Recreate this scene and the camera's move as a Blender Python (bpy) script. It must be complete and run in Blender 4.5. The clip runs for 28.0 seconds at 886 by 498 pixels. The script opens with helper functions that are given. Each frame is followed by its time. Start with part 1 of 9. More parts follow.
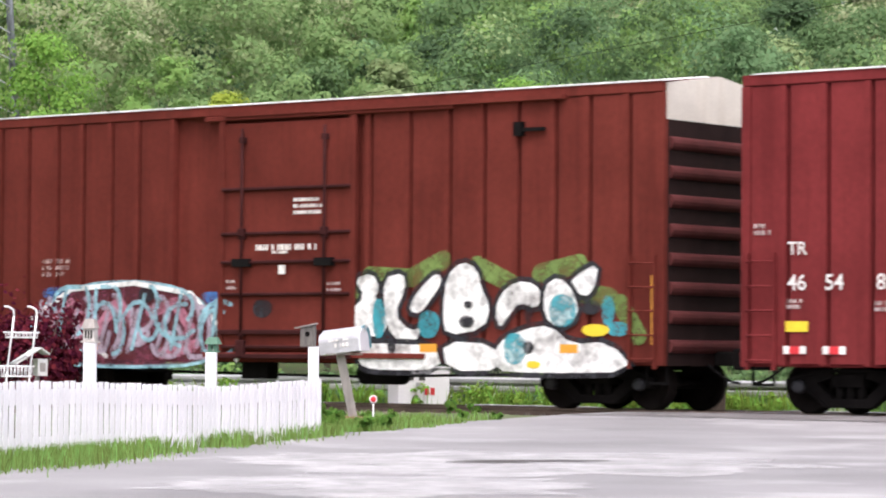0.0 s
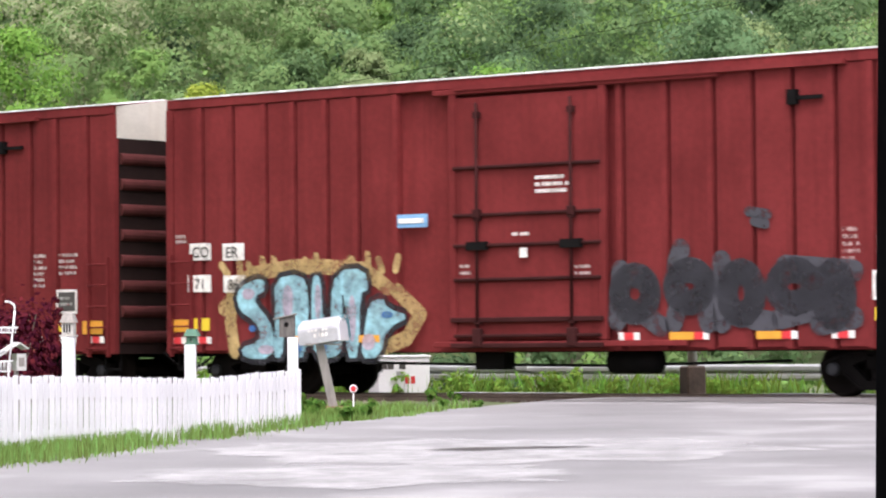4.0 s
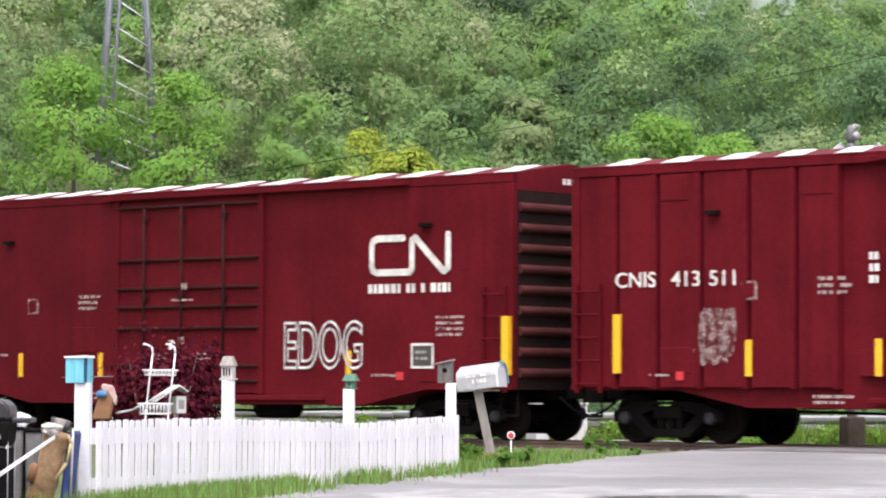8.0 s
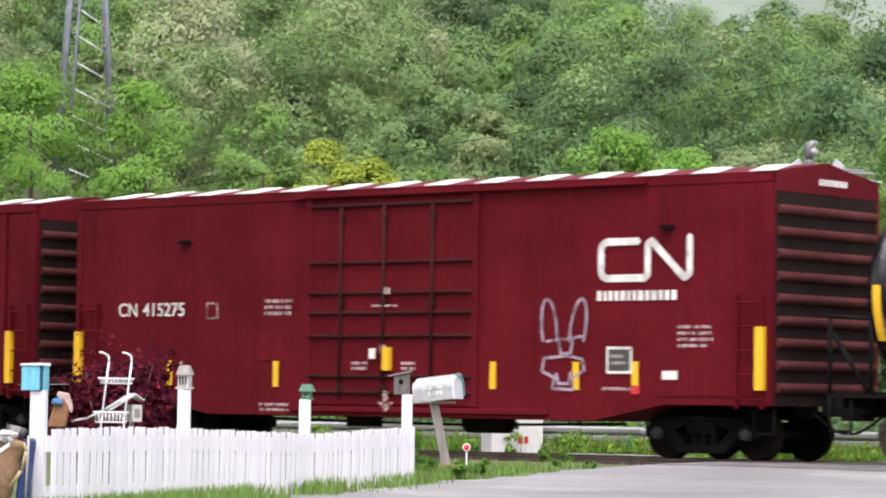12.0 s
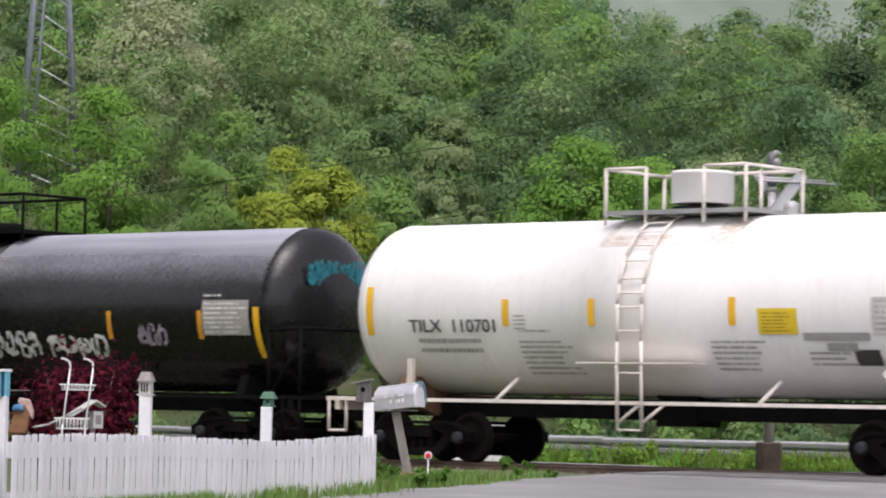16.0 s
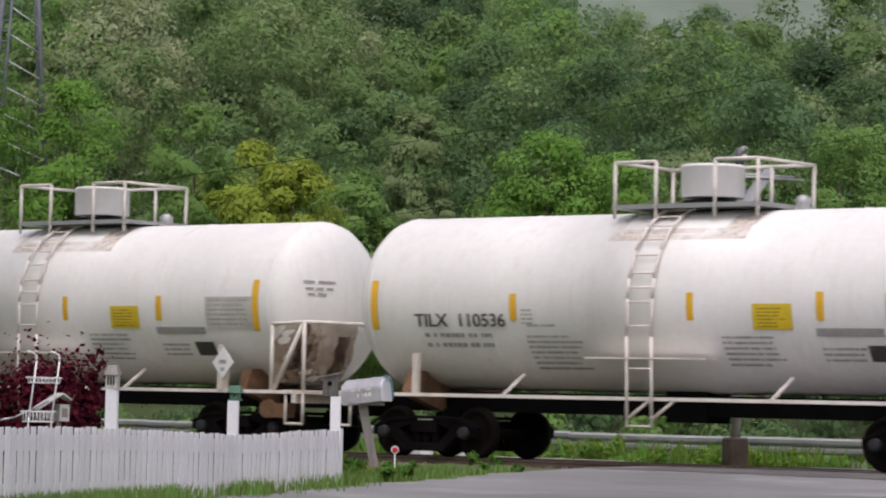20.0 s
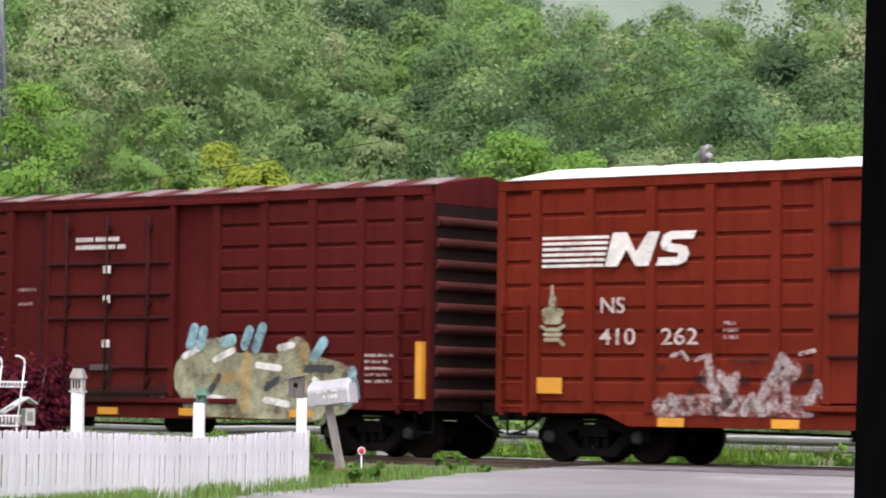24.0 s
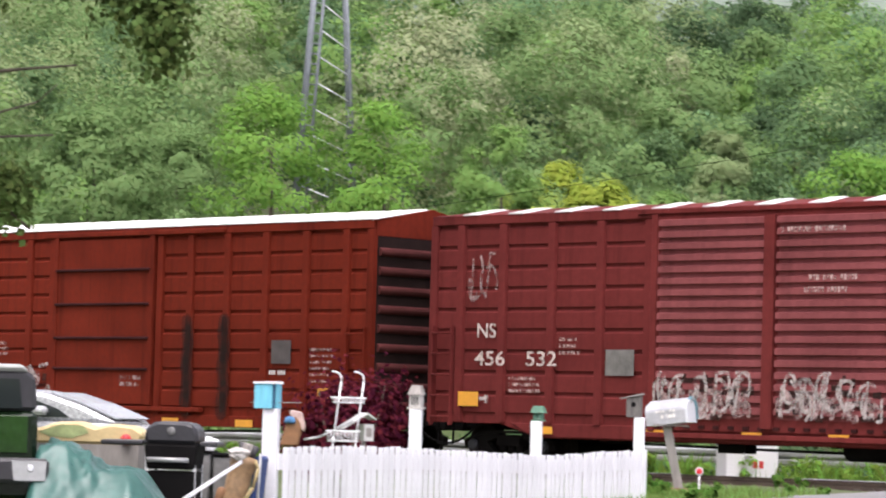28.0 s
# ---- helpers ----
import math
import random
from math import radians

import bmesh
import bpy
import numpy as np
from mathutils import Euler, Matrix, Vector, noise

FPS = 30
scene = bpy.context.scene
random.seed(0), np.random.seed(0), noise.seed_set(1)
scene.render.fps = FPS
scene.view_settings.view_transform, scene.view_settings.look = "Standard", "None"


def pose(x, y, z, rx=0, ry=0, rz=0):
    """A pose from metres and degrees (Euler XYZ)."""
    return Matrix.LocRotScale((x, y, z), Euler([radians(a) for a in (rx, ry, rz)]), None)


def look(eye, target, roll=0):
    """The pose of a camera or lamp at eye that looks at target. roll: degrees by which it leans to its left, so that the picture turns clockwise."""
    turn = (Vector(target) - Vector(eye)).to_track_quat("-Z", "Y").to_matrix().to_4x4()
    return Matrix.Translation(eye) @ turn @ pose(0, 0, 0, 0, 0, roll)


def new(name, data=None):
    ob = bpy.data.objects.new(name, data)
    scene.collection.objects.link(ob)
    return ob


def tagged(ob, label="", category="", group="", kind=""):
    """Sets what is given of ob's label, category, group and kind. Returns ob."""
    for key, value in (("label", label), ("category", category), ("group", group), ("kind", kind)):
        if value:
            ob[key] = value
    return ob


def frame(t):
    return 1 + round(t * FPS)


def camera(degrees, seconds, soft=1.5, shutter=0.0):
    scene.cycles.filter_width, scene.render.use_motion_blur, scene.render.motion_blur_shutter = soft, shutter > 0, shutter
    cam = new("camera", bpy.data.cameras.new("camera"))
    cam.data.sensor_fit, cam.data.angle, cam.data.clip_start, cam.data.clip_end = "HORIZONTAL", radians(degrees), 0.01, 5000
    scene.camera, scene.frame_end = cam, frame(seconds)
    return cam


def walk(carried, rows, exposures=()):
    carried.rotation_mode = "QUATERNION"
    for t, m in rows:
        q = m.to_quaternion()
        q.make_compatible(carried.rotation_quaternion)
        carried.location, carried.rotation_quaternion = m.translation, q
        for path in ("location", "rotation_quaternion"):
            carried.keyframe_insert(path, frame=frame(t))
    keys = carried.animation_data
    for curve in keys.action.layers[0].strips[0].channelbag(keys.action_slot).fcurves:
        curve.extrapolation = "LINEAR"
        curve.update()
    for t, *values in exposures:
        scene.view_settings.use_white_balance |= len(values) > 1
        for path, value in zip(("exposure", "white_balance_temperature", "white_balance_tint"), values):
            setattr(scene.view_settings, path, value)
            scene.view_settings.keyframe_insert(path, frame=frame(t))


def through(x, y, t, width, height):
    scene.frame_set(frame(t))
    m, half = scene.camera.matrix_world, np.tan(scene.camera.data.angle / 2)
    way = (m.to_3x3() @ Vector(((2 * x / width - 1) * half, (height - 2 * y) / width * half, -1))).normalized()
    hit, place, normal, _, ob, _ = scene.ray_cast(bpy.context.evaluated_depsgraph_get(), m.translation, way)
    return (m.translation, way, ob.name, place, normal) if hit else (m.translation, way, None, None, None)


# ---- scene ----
cam = camera(16.23, 28.0, soft=2.0, shutter=0.25)
# times, place and turn of the hand-held camera at the car window
PATH = [
    (0.0, pose(-0.0147, 0, 1.35, 91.959, -0.441, -2.037)),
    (0.5, pose(-0.0135, 0, 1.35, 92.082, -0.123, -2.144)),
    (1.0, pose(-0.0120, 0, 1.35, 92.065, 0.052, -2.226)),
    (1.5, pose(-0.0103, 0, 1.35, 91.947, 0.137, -2.297)),
    (2.0, pose(-0.0090, 0, 1.35, 91.902, 0.269, -2.397)),
    (2.5, pose(-0.0072, 0, 1.35, 91.826, 0.310, -2.459)),
    (3.0, pose(0.0005, 0, 1.35, 91.928, 0.424, -2.628)),
    (3.5, pose(0.0042, 0, 1.35, 91.980, 0.355, -2.412)),
    (4.0, pose(0.0033, 0, 1.35, 91.742, 0.472, -2.392)),
    (4.5, pose(-0.0089, 0, 1.35, 90.834, 0.804, -1.502)),
    (6.5, pose(-0.0083, 0, 1.35, 92.714, -0.250, 0.046)),
    (7.0, pose(-0.0062, 0, 1.35, 92.785, -0.179, 0.242)),
    (7.5, pose(-0.0043, 0, 1.35, 92.831, -0.184, 0.409)),
    (8.0, pose(-0.0031, 0, 1.35, 92.608, -0.191, 0.512)),
    (8.5, pose(-0.0079, 0, 1.35, 92.706, -0.420, 0.074)),
    (9.0, pose(-0.0150, 0, 1.35, 92.916, -0.732, -0.569)),
    (9.5, pose(-0.0157, 0, 1.35, 93.019, -0.743, -0.632)),
    (10.0, pose(-0.0093, 0, 1.35, 93.033, -0.708, -0.065)),
    (10.5, pose(-0.0069, 0, 1.35, 93.004, -0.770, 0.150)),
    (11.0, pose(-0.0085, 0, 1.35, 92.922, -0.863, 0.000)),
    (11.5, pose(-0.0078, 0, 1.35, 92.867, -0.915, 0.061)),
    (12.0, pose(-0.0120, 0, 1.35, 92.830, -0.816, -0.309)),
    (12.5, pose(-0.0156, 0, 1.35, 92.877, -0.877, -0.629)),
    (13.0, pose(-0.0198, 0, 1.35, 92.965, -0.987, -1.001)),
    (13.5, pose(-0.0184, 0, 1.35, 92.960, -1.046, -0.885)),
    (15.5, pose(-0.0068, 0, 1.35, 92.962, -0.925, -0.851)),
    (16.0, pose(-0.0064, 0, 1.35, 92.991, -1.096, -1.005)),
    (16.5, pose(-0.0057, 0, 1.35, 92.977, -1.195, -1.133)),
    (17.0, pose(-0.0048, 0, 1.35, 92.947, -1.301, -1.237)),
    (17.5, pose(-0.0033, 0, 1.35, 92.933, -1.253, -1.282)),
    (18.0, pose(-0.0016, 0, 1.35, 92.943, -1.179, -1.303)),
    (18.5, pose(0.0004, 0, 1.35, 92.927, -1.350, -1.313)),
    (19.0, pose(0.0020, 0, 1.35, 92.943, -1.321, -1.353)),
    (19.5, pose(0.0027, 0, 1.35, 92.920, -1.383, -1.471)),
    (20.0, pose(0.0032, 0, 1.35, 92.899, -1.289, -1.600)),
    (20.5, pose(0.0109, 0, 1.35, 92.892, -1.039, -1.699)),
    (21.0, pose(0.0102, 0, 1.35, 92.877, -0.869, -1.809)),
    (21.5, pose(0.0146, 0, 1.35, 92.869, -0.636, -1.898)),
    (22.0, pose(0.0137, 0, 1.35, 92.916, -0.750, -2.018)),
    (22.5, pose(0.0135, 0, 1.35, 92.953, -0.888, -2.145)),
    (24.5, pose(0.0088, 0, 1.35, 92.915, -0.792, -2.223)),
    (25.0, pose(0.0106, 0, 1.35, 92.930, -0.794, -2.196)),
    (25.5, pose(0.0120, 0, 1.35, 92.986, -0.896, -2.179)),
    (26.0, pose(0.0100, 0, 1.35, 93.029, -1.121, -2.164)),
    (26.5, pose(0.0136, 0, 1.35, 93.039, -1.164, -2.013)),
    (27.0, pose(0.0237, 0, 1.35, 93.017, -0.958, -1.277)),
    (27.5, pose(0.0483, 0, 1.35, 92.752, -0.823, 1.579)),
    (28.0, pose(0.0571, 0, 1.35, 93.143, -1.552, 4.071)),
]
# the train's travel along the track, in metres, time by time
TRAVEL = [
    (0.0, -76.85), (1.0, -69.65), (1.5, -66.05), (2.0, -62.45), (2.5, -58.90), (3.0, -55.34), (3.5, -51.76), (4.0, -48.06), (4.5, -44.59), (6.5, -30.19), (7.0, -26.46), (7.5, -23.16), (8.0, -19.42), (8.5, -16.12), (9.0, -12.42), (9.5, -9.12), (10.0, -5.43), (10.5, -2.14), (11.0, 1.56), (11.5, 4.83), (12.0, 8.53), (12.5, 11.81), (13.0, 15.47), (15.5, 33.72), (16.0, 37.36), (16.5, 40.59), (17.0, 44.24), (17.5, 47.46), (18.0, 50.88), (18.5, 54.29), (19.0, 57.71), (19.5, 61.14), (20.0, 64.55), (20.5, 67.97), (21.0, 71.34), (21.5, 74.76), (22.0, 78.14), (24.5, 94.52), (25.0, 97.69), (25.5, 101.25), (26.0, 104.43), (26.5, 107.93), (27.0, 111.29), (27.5, 114.64), (28.0, 117.99),
]
PILLAR_X, PILLAR_Y = 0.1188, 0.62
EXPOSURES = [(0.0, 1.45), (4.5, 1.45), (6.5, 1.42), (12.0, 1.33), (13.5, 1.25), (15.5, 0.78), (16.0, 0.62), (17.0, 0.3), (18.0, 0.23), (21.0, 0.15), (22.5, 0.4), (24.5, 1.22), (26.5, 1.28), (28.0, 1.32)]
walk(cam, PATH, EXPOSURES)

# ---- light: a bright overcast sky, with a weak wide sun behind the cloud ----
SUN_UP, SUN_TURN = 66.0, 184.0
world = bpy.data.worlds.new("overcast sky")
scene.world = world
world.use_nodes = True
wn, wl = world.node_tree.nodes, world.node_tree.links
sky = wn.new("ShaderNodeTexSky")
sky.sky_type, sky.sun_disc = "NISHITA", False
sky.sun_elevation, sky.sun_rotation = radians(SUN_UP), radians(SUN_TURN)
sky.dust_density, sky.air_density, sky.ozone_density = 4.0, 1.0, 1.0
grey = wn.new("ShaderNodeHueSaturation")
grey.inputs["Saturation"].default_value = 0.25
wl.new(sky.outputs[0], grey.inputs["Color"])
cloud = wn.new("ShaderNodeMix")
cloud.data_type, cloud.blend_type = "RGBA", "MULTIPLY"
cloud.inputs["Factor"].default_value, cloud.inputs["B"].default_value = 1.0, (1.03, 0.965, 1.03, 1)
wl.new(grey.outputs[0], cloud.inputs["A"])
wl.new(cloud.outputs["Result"], wn["Background"].inputs["Color"])
wn["Background"].inputs["Strength"].default_value = 0.14
sun_data = bpy.data.lights.new("sun", "SUN")
sun_data.energy, sun_data.angle, sun_data.color = 0.8, radians(50), (1.0, 0.935, 0.91)
sun = new("sun", sun_data)
sun.matrix_world = look((0, 0, 60), (30 * math.sin(radians(4)), 30 * math.cos(radians(4)), 60 - 67))

# ---- plan ----
EYE = 1.35
TRACK = -40.43
U = Vector((math.cos(radians(TRACK)), math.sin(radians(TRACK)), 0))
N = Vector((-math.sin(radians(TRACK)), math.cos(radians(TRACK)), 0))
CENTRE = 42.05          # track centre line, metres from the eye
RAIL = EYE - 0.86       # top of rail
HALF = 1.55             # half the width of a car


# ---- materials ----
def mat(name, base, rough=0.6, metal=0.0, var=0.18, scale=2.0, fine=25.0, bump=0.15, streak=0.0, dirt=None, dirt_amount=0.5, spread=0.0, spec=0.5, emit=0.0, coat=0.0, stretch=(1, 1, 1)):
    """Paint, wood, stone or metal: two scales of variation, optional vertical runs of dirt, and a fine relief."""
    m = bpy.data.materials.new(name)
    m.use_nodes = True
    nd, ln = m.node_tree.nodes, m.node_tree.links
    b = nd["Principled BSDF"]
    b.inputs["Metallic"].default_value = metal
    b.inputs["Specular IOR Level"].default_value = spec
    tc = nd.new("ShaderNodeTexCoord")
    mp = nd.new("ShaderNodeMapping")
    mp.inputs["Scale"].default_value = stretch
    ln.new(tc.outputs["Object"], mp.inputs["Vector"])

    def noisy(sc, detail=4.0, vec=None):
        n = nd.new("ShaderNodeTexNoise")
        n.inputs["Scale"].default_value, n.inputs["Detail"].default_value = sc, detail
        ln.new(vec or mp.outputs[0], n.inputs["Vector"])
        return n.outputs["Fac"]

    def ramp(fac, a, c, lo=0.3, hi=0.7):
        r = nd.new("ShaderNodeMapRange")
        r.inputs["From Min"].default_value, r.inputs["From Max"].default_value = lo, hi
        r.inputs["To Min"].default_value, r.inputs["To Max"].default_value = a, c
        ln.new(fac, r.inputs["Value"])
        return r.outputs[0]

    def times(a, c):
        x = nd.new("ShaderNodeMath")
        x.operation = "MULTIPLY"
        ln.new(a, x.inputs[0])
        ln.new(c, x.inputs[1])
        return x.outputs[0]

    big, small = noisy(scale), noisy(fine, 6.0)
    value = times(ramp(big, 1 - var, 1 + var), ramp(small, 1 - var * 0.5, 1 + var * 0.5))
    if spread:
        oi = nd.new("ShaderNodeObjectInfo")
        value = times(value, ramp(oi.outputs["Random"], 1 - spread, 1 + spread, 0.0, 1.0))
    hsv = nd.new("ShaderNodeHueSaturation")
    hsv.inputs["Color"].default_value = (*base, 1)
    ln.new(value, hsv.inputs["Value"])
    colour = hsv.outputs[0]
    if streak or dirt:
        mx = nd.new("ShaderNodeMix")
        mx.data_type = "RGBA"
        mx.inputs["B"].default_value = (*(dirt or tuple(c * 0.35 for c in base)), 1)
        ln.new(colour, mx.inputs["A"])
        if streak:
            sm = nd.new("ShaderNodeMapping")
            sm.inputs["Scale"].default_value = (6.0, 6.0, 0.35)
            ln.new(tc.outputs["Object"], sm.inputs["Vector"])
            run = times(ramp(noisy(1.0, 5.0, sm.outputs[0]), 0, streak, 0.5, 0.75), ramp(noisy(0.6), 0.2, 1.0))
        else:
            run = ramp(noisy(scale * 1.7), 0, dirt_amount, 0.52, 0.68)
        ln.new(run, mx.inputs["Factor"])
        colour = mx.outputs["Result"]
    ln.new(colour, b.inputs["Base Color"])
    ln.new(ramp(small, rough - 0.08, min(rough + 0.1, 1.0)), b.inputs["Roughness"])
    if bump:
        bp = nd.new("ShaderNodeBump")
        bp.inputs["Strength"].default_value, bp.inputs["Distance"].default_value = bump, 0.02
        ln.new(small, bp.inputs["Height"])
        ln.new(bp.outputs[0], b.inputs["Normal"])
    if coat:
        b.inputs["Coat Weight"].default_value, b.inputs["Coat Roughness"].default_value, b.inputs["Coat IOR"].default_value = 1.0, 0.2, coat
    if emit:
        b.inputs["Emission Color"].default_value = (*base, 1)
        b.inputs["Emission Strength"].default_value = emit
    return m


def spray(name, base, cover=0.75, scale=5.0, rough=0.65, soft=0.22):
    """Thin worn paint: the surface below shows through in patches."""
    m = mat(name, base, rough, var=0.2, scale=2.0, bump=0.03, spec=0.2)
    nd, ln = m.node_tree.nodes, m.node_tree.links
    tc = [n for n in nd if n.type == "TEX_COORD"][0]
    no, rr, mx, tr = nd.new("ShaderNodeTexNoise"), nd.new("ShaderNodeMapRange"), nd.new("ShaderNodeMixShader"), nd.new("ShaderNodeBsdfTransparent")
    no.inputs["Scale"].default_value, no.inputs["Detail"].default_value, no.inputs["Roughness"].default_value = scale, 7.0, 0.7
    rr.inputs["From Min"].default_value, rr.inputs["From Max"].default_value = 0.89 - cover * 0.6 - soft / 2, 0.89 - cover * 0.6 + soft / 2
    ln.new(tc.outputs["Object"], no.inputs["Vector"])
    ln.new(no.outputs["Fac"], rr.inputs["Value"])
    ln.new(rr.outputs[0], mx.inputs[0])
    ln.new(tr.outputs[0], mx.inputs[1])
    ln.new(nd["Principled BSDF"].outputs[0], mx.inputs[2])
    ln.new(mx.outputs[0], nd["Material Output"].inputs["Surface"])
    return m


def leaf_mat(name, base, hue=0.02, val=0.35, through=0.35):
    """Leaves: diffuse with some light through them, each clump of its own tone."""
    m = bpy.data.materials.new(name)
    m.use_nodes = True
    nd, ln = m.node_tree.nodes, m.node_tree.links
    nd.remove(nd["Principled BSDF"])
    geo = nd.new("ShaderNodeNewGeometry")
    hsv = nd.new("ShaderNodeHueSaturation")
    hsv.inputs["Color"].default_value = (*base, 1)
    r1, r2 = nd.new("ShaderNodeMapRange"), nd.new("ShaderNodeMapRange")
    for r, a, c in ((r1, 1 - val, 1 + val), (r2, 0.5 - hue, 0.5 + hue)):
        r.inputs["To Min"].default_value, r.inputs["To Max"].default_value = a, c
        ln.new(geo.outputs["Random Per Island"], r.inputs["Value"])
    ln.new(r1.outputs[0], hsv.inputs["Value"])
    ln.new(r2.outputs[0], hsv.inputs["Hue"])
    d, tr, mx = nd.new("ShaderNodeBsdfDiffuse"), nd.new("ShaderNodeBsdfTranslucent"), nd.new("ShaderNodeMixShader")
    mx.inputs[0].default_value = through
    for s in (d, tr):
        ln.new(hsv.outputs[0], s.inputs["Color"])
    ln.new(d.outputs[0], mx.inputs[1])
    ln.new(tr.outputs[0], mx.inputs[2])
    ln.new(mx.outputs[0], nd["Material Output"].inputs["Surface"])
    return m


def glass_mat(name, tint=(0.02, 0.025, 0.025)):
    m = bpy.data.materials.new(name)
    m.use_nodes = True
    b = m.node_tree.nodes["Principled BSDF"]
    b.inputs["Base Color"].default_value, b.inputs["Roughness"].default_value = (*tint, 1), 0.05
    return m


M_ASPHALT = mat("asphalt", (0.19, 0.188, 0.19), 0.75, var=0.25, scale=0.35, fine=30, bump=0.3, dirt=(0.33, 0.33, 0.33), dirt_amount=0.7)
M_PATCH = mat("pale concrete patch", (0.36, 0.36, 0.36), 0.7, var=0.25, scale=1.2, fine=20, bump=0.2)
M_TAR = mat("dark tar patch", (0.06, 0.055, 0.05), 0.8, var=0.25)
M_SOIL = mat("soil and turf", (0.07, 0.1, 0.03), 0.95, var=0.4, scale=0.5, fine=9, bump=0.5, dirt=(0.13, 0.1, 0.07), dirt_amount=0.7)
M_BALLAST = mat("brown-grey ballast", (0.15, 0.12, 0.1), 0.95, var=0.5, scale=3.0, fine=14, bump=0.9)
M_RAIL = mat("worn steel rail", (0.19, 0.14, 0.11), 0.45, 0.6, var=0.25, scale=3)
M_TIE = mat("creosoted timber", (0.075, 0.06, 0.05), 0.9, var=0.3, scale=2, stretch=(1, 6, 6))
M_WHITE = mat("white paint", (0.82, 0.82, 0.82), 0.55, var=0.05, scale=1.2, fine=22, bump=0.08)
M_PICKET = mat("weathered white paint", (0.8, 0.8, 0.82), 0.7, var=0.08, scale=2.5, fine=20, bump=0.15, streak=0.35, dirt=(0.45, 0.45, 0.42), spread=0.07)
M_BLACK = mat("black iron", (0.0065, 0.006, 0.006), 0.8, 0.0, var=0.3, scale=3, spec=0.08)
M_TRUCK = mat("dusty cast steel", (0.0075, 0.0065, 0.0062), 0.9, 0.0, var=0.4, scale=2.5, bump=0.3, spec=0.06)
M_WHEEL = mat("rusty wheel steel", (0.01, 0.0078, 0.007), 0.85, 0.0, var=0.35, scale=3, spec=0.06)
M_YELLOW = mat("yellow reflective strip", (0.85, 0.48, 0.02), 0.45, var=0.06, scale=4, bump=0.05)
M_LEMON = mat("yellow decal", (0.75, 0.55, 0.03), 0.5, var=0.08, scale=5, bump=0.05)
M_AMBER = mat("amber reflective strip", (0.7, 0.32, 0.03), 0.5, var=0.1, scale=4, bump=0.05)
M_RED = mat("red reflector", (0.6, 0.03, 0.04), 0.4, var=0.1)
M_LETTER = spray("white lettering", (0.78, 0.75, 0.71), 0.9, 6.0)
M_WORN = spray("worn lettering", (0.62, 0.52, 0.48), 0.78, 7.0)
M_FAINT = spray("faded lettering", (0.5, 0.34, 0.32), 0.62, 9.0)
M_PRINT = spray("small stencil print", (0.52, 0.42, 0.4), 0.72, 9.0)
M_DARKTEXT = mat("black lettering", (0.06, 0.055, 0.05), 0.6, var=0.15, scale=4, bump=0.05)
M_GREYTEXT = mat("grey stencil lettering", (0.36, 0.35, 0.33), 0.7, var=0.15, scale=5, bump=0.05)
M_GALV = mat("galvanised sheet", (0.75, 0.75, 0.74), 0.5, 0.25, var=0.12, scale=1.5, fine=15, bump=0.1)
M_ENDWHITE = mat("dirty white end panel", (0.6, 0.56, 0.49), 0.65, var=0.12, scale=1.2, streak=0.5, dirt=(0.42, 0.34, 0.25))
M_STEEL = mat("galvanised guardrail", (0.42, 0.43, 0.43), 0.45, 0.5, var=0.15, scale=1.5)
M_WOODGREY = mat("weathered grey timber", (0.27, 0.25, 0.23), 0.85, var=0.25, scale=2, fine=18, bump=0.3, stretch=(5, 5, 0.6))
M_BARK = mat("bark", (0.11, 0.09, 0.07), 0.9, var=0.35, scale=3, fine=12, bump=0.6, stretch=(2, 2, 0.5))


# ---- mesh helpers ----
def bx(bm, x0, x1, y0, y1, z0, z1, m=None):
    """A box."""
    vs = [bm.verts.new((m @ Vector(c)) if m else c) for c in ((x0, y0, z0), (x1, y0, z0), (x1, y1, z0), (x0, y1, z0), (x0, y0, z1), (x1, y0, z1), (x1, y1, z1), (x0, y1, z1))]
    for f in ((3, 2, 1, 0), (4, 5, 6, 7), (0, 1, 5, 4), (1, 2, 6, 5), (2, 3, 7, 6), (3, 0, 4, 7)):
        bm.faces.new([vs[i] for i in f])


def prism(bm, pts, a, c, axis="y"):
    """A polygon, given in two axes, drawn out along the third from a to c."""
    def at(p, d):
        return {"y": (p[0], d, p[1]), "x": (d, p[0], p[1]), "z": (p[0], p[1], d)}[axis]
    lo, hi = [bm.verts.new(at(p, a)) for p in pts], [bm.verts.new(at(p, c)) for p in pts]
    n = len(pts)
    faces = [bm.faces.new(lo), bm.faces.new(hi[::-1])]
    for i in range(n):
        faces.append(bm.faces.new((lo[i], hi[i], hi[(i + 1) % n], lo[(i + 1) % n])))
    bmesh.ops.recalc_face_normals(bm, faces=faces)


def rod(bm, p, q, r, sides=8, r2=None):
    """A round bar from p to q."""
    p, q = Vector(p), Vector(q)
    d = (q - p).normalized()
    a = d.orthogonal().normalized()
    b = d.cross(a)
    r2 = r if r2 is None else r2
    ring = [[bm.verts.new(c + (a * math.cos(k * math.tau / sides) + b * math.sin(k * math.tau / sides)) * rr) for k in range(sides)] for c, rr in ((p, r), (q, r2))]
    for k in range(sides):
        f = bm.faces.new((ring[0][k], ring[0][(k + 1) % sides], ring[1][(k + 1) % sides], ring[1][k]))
        f.smooth = True
    bm.faces.new(ring[0][::-1])
    bm.faces.new(ring[1])


def pipe(bm, pts, r, sides=6):
    for p, q in zip(pts, pts[1:]):
        rod(bm, p, q, r, sides)


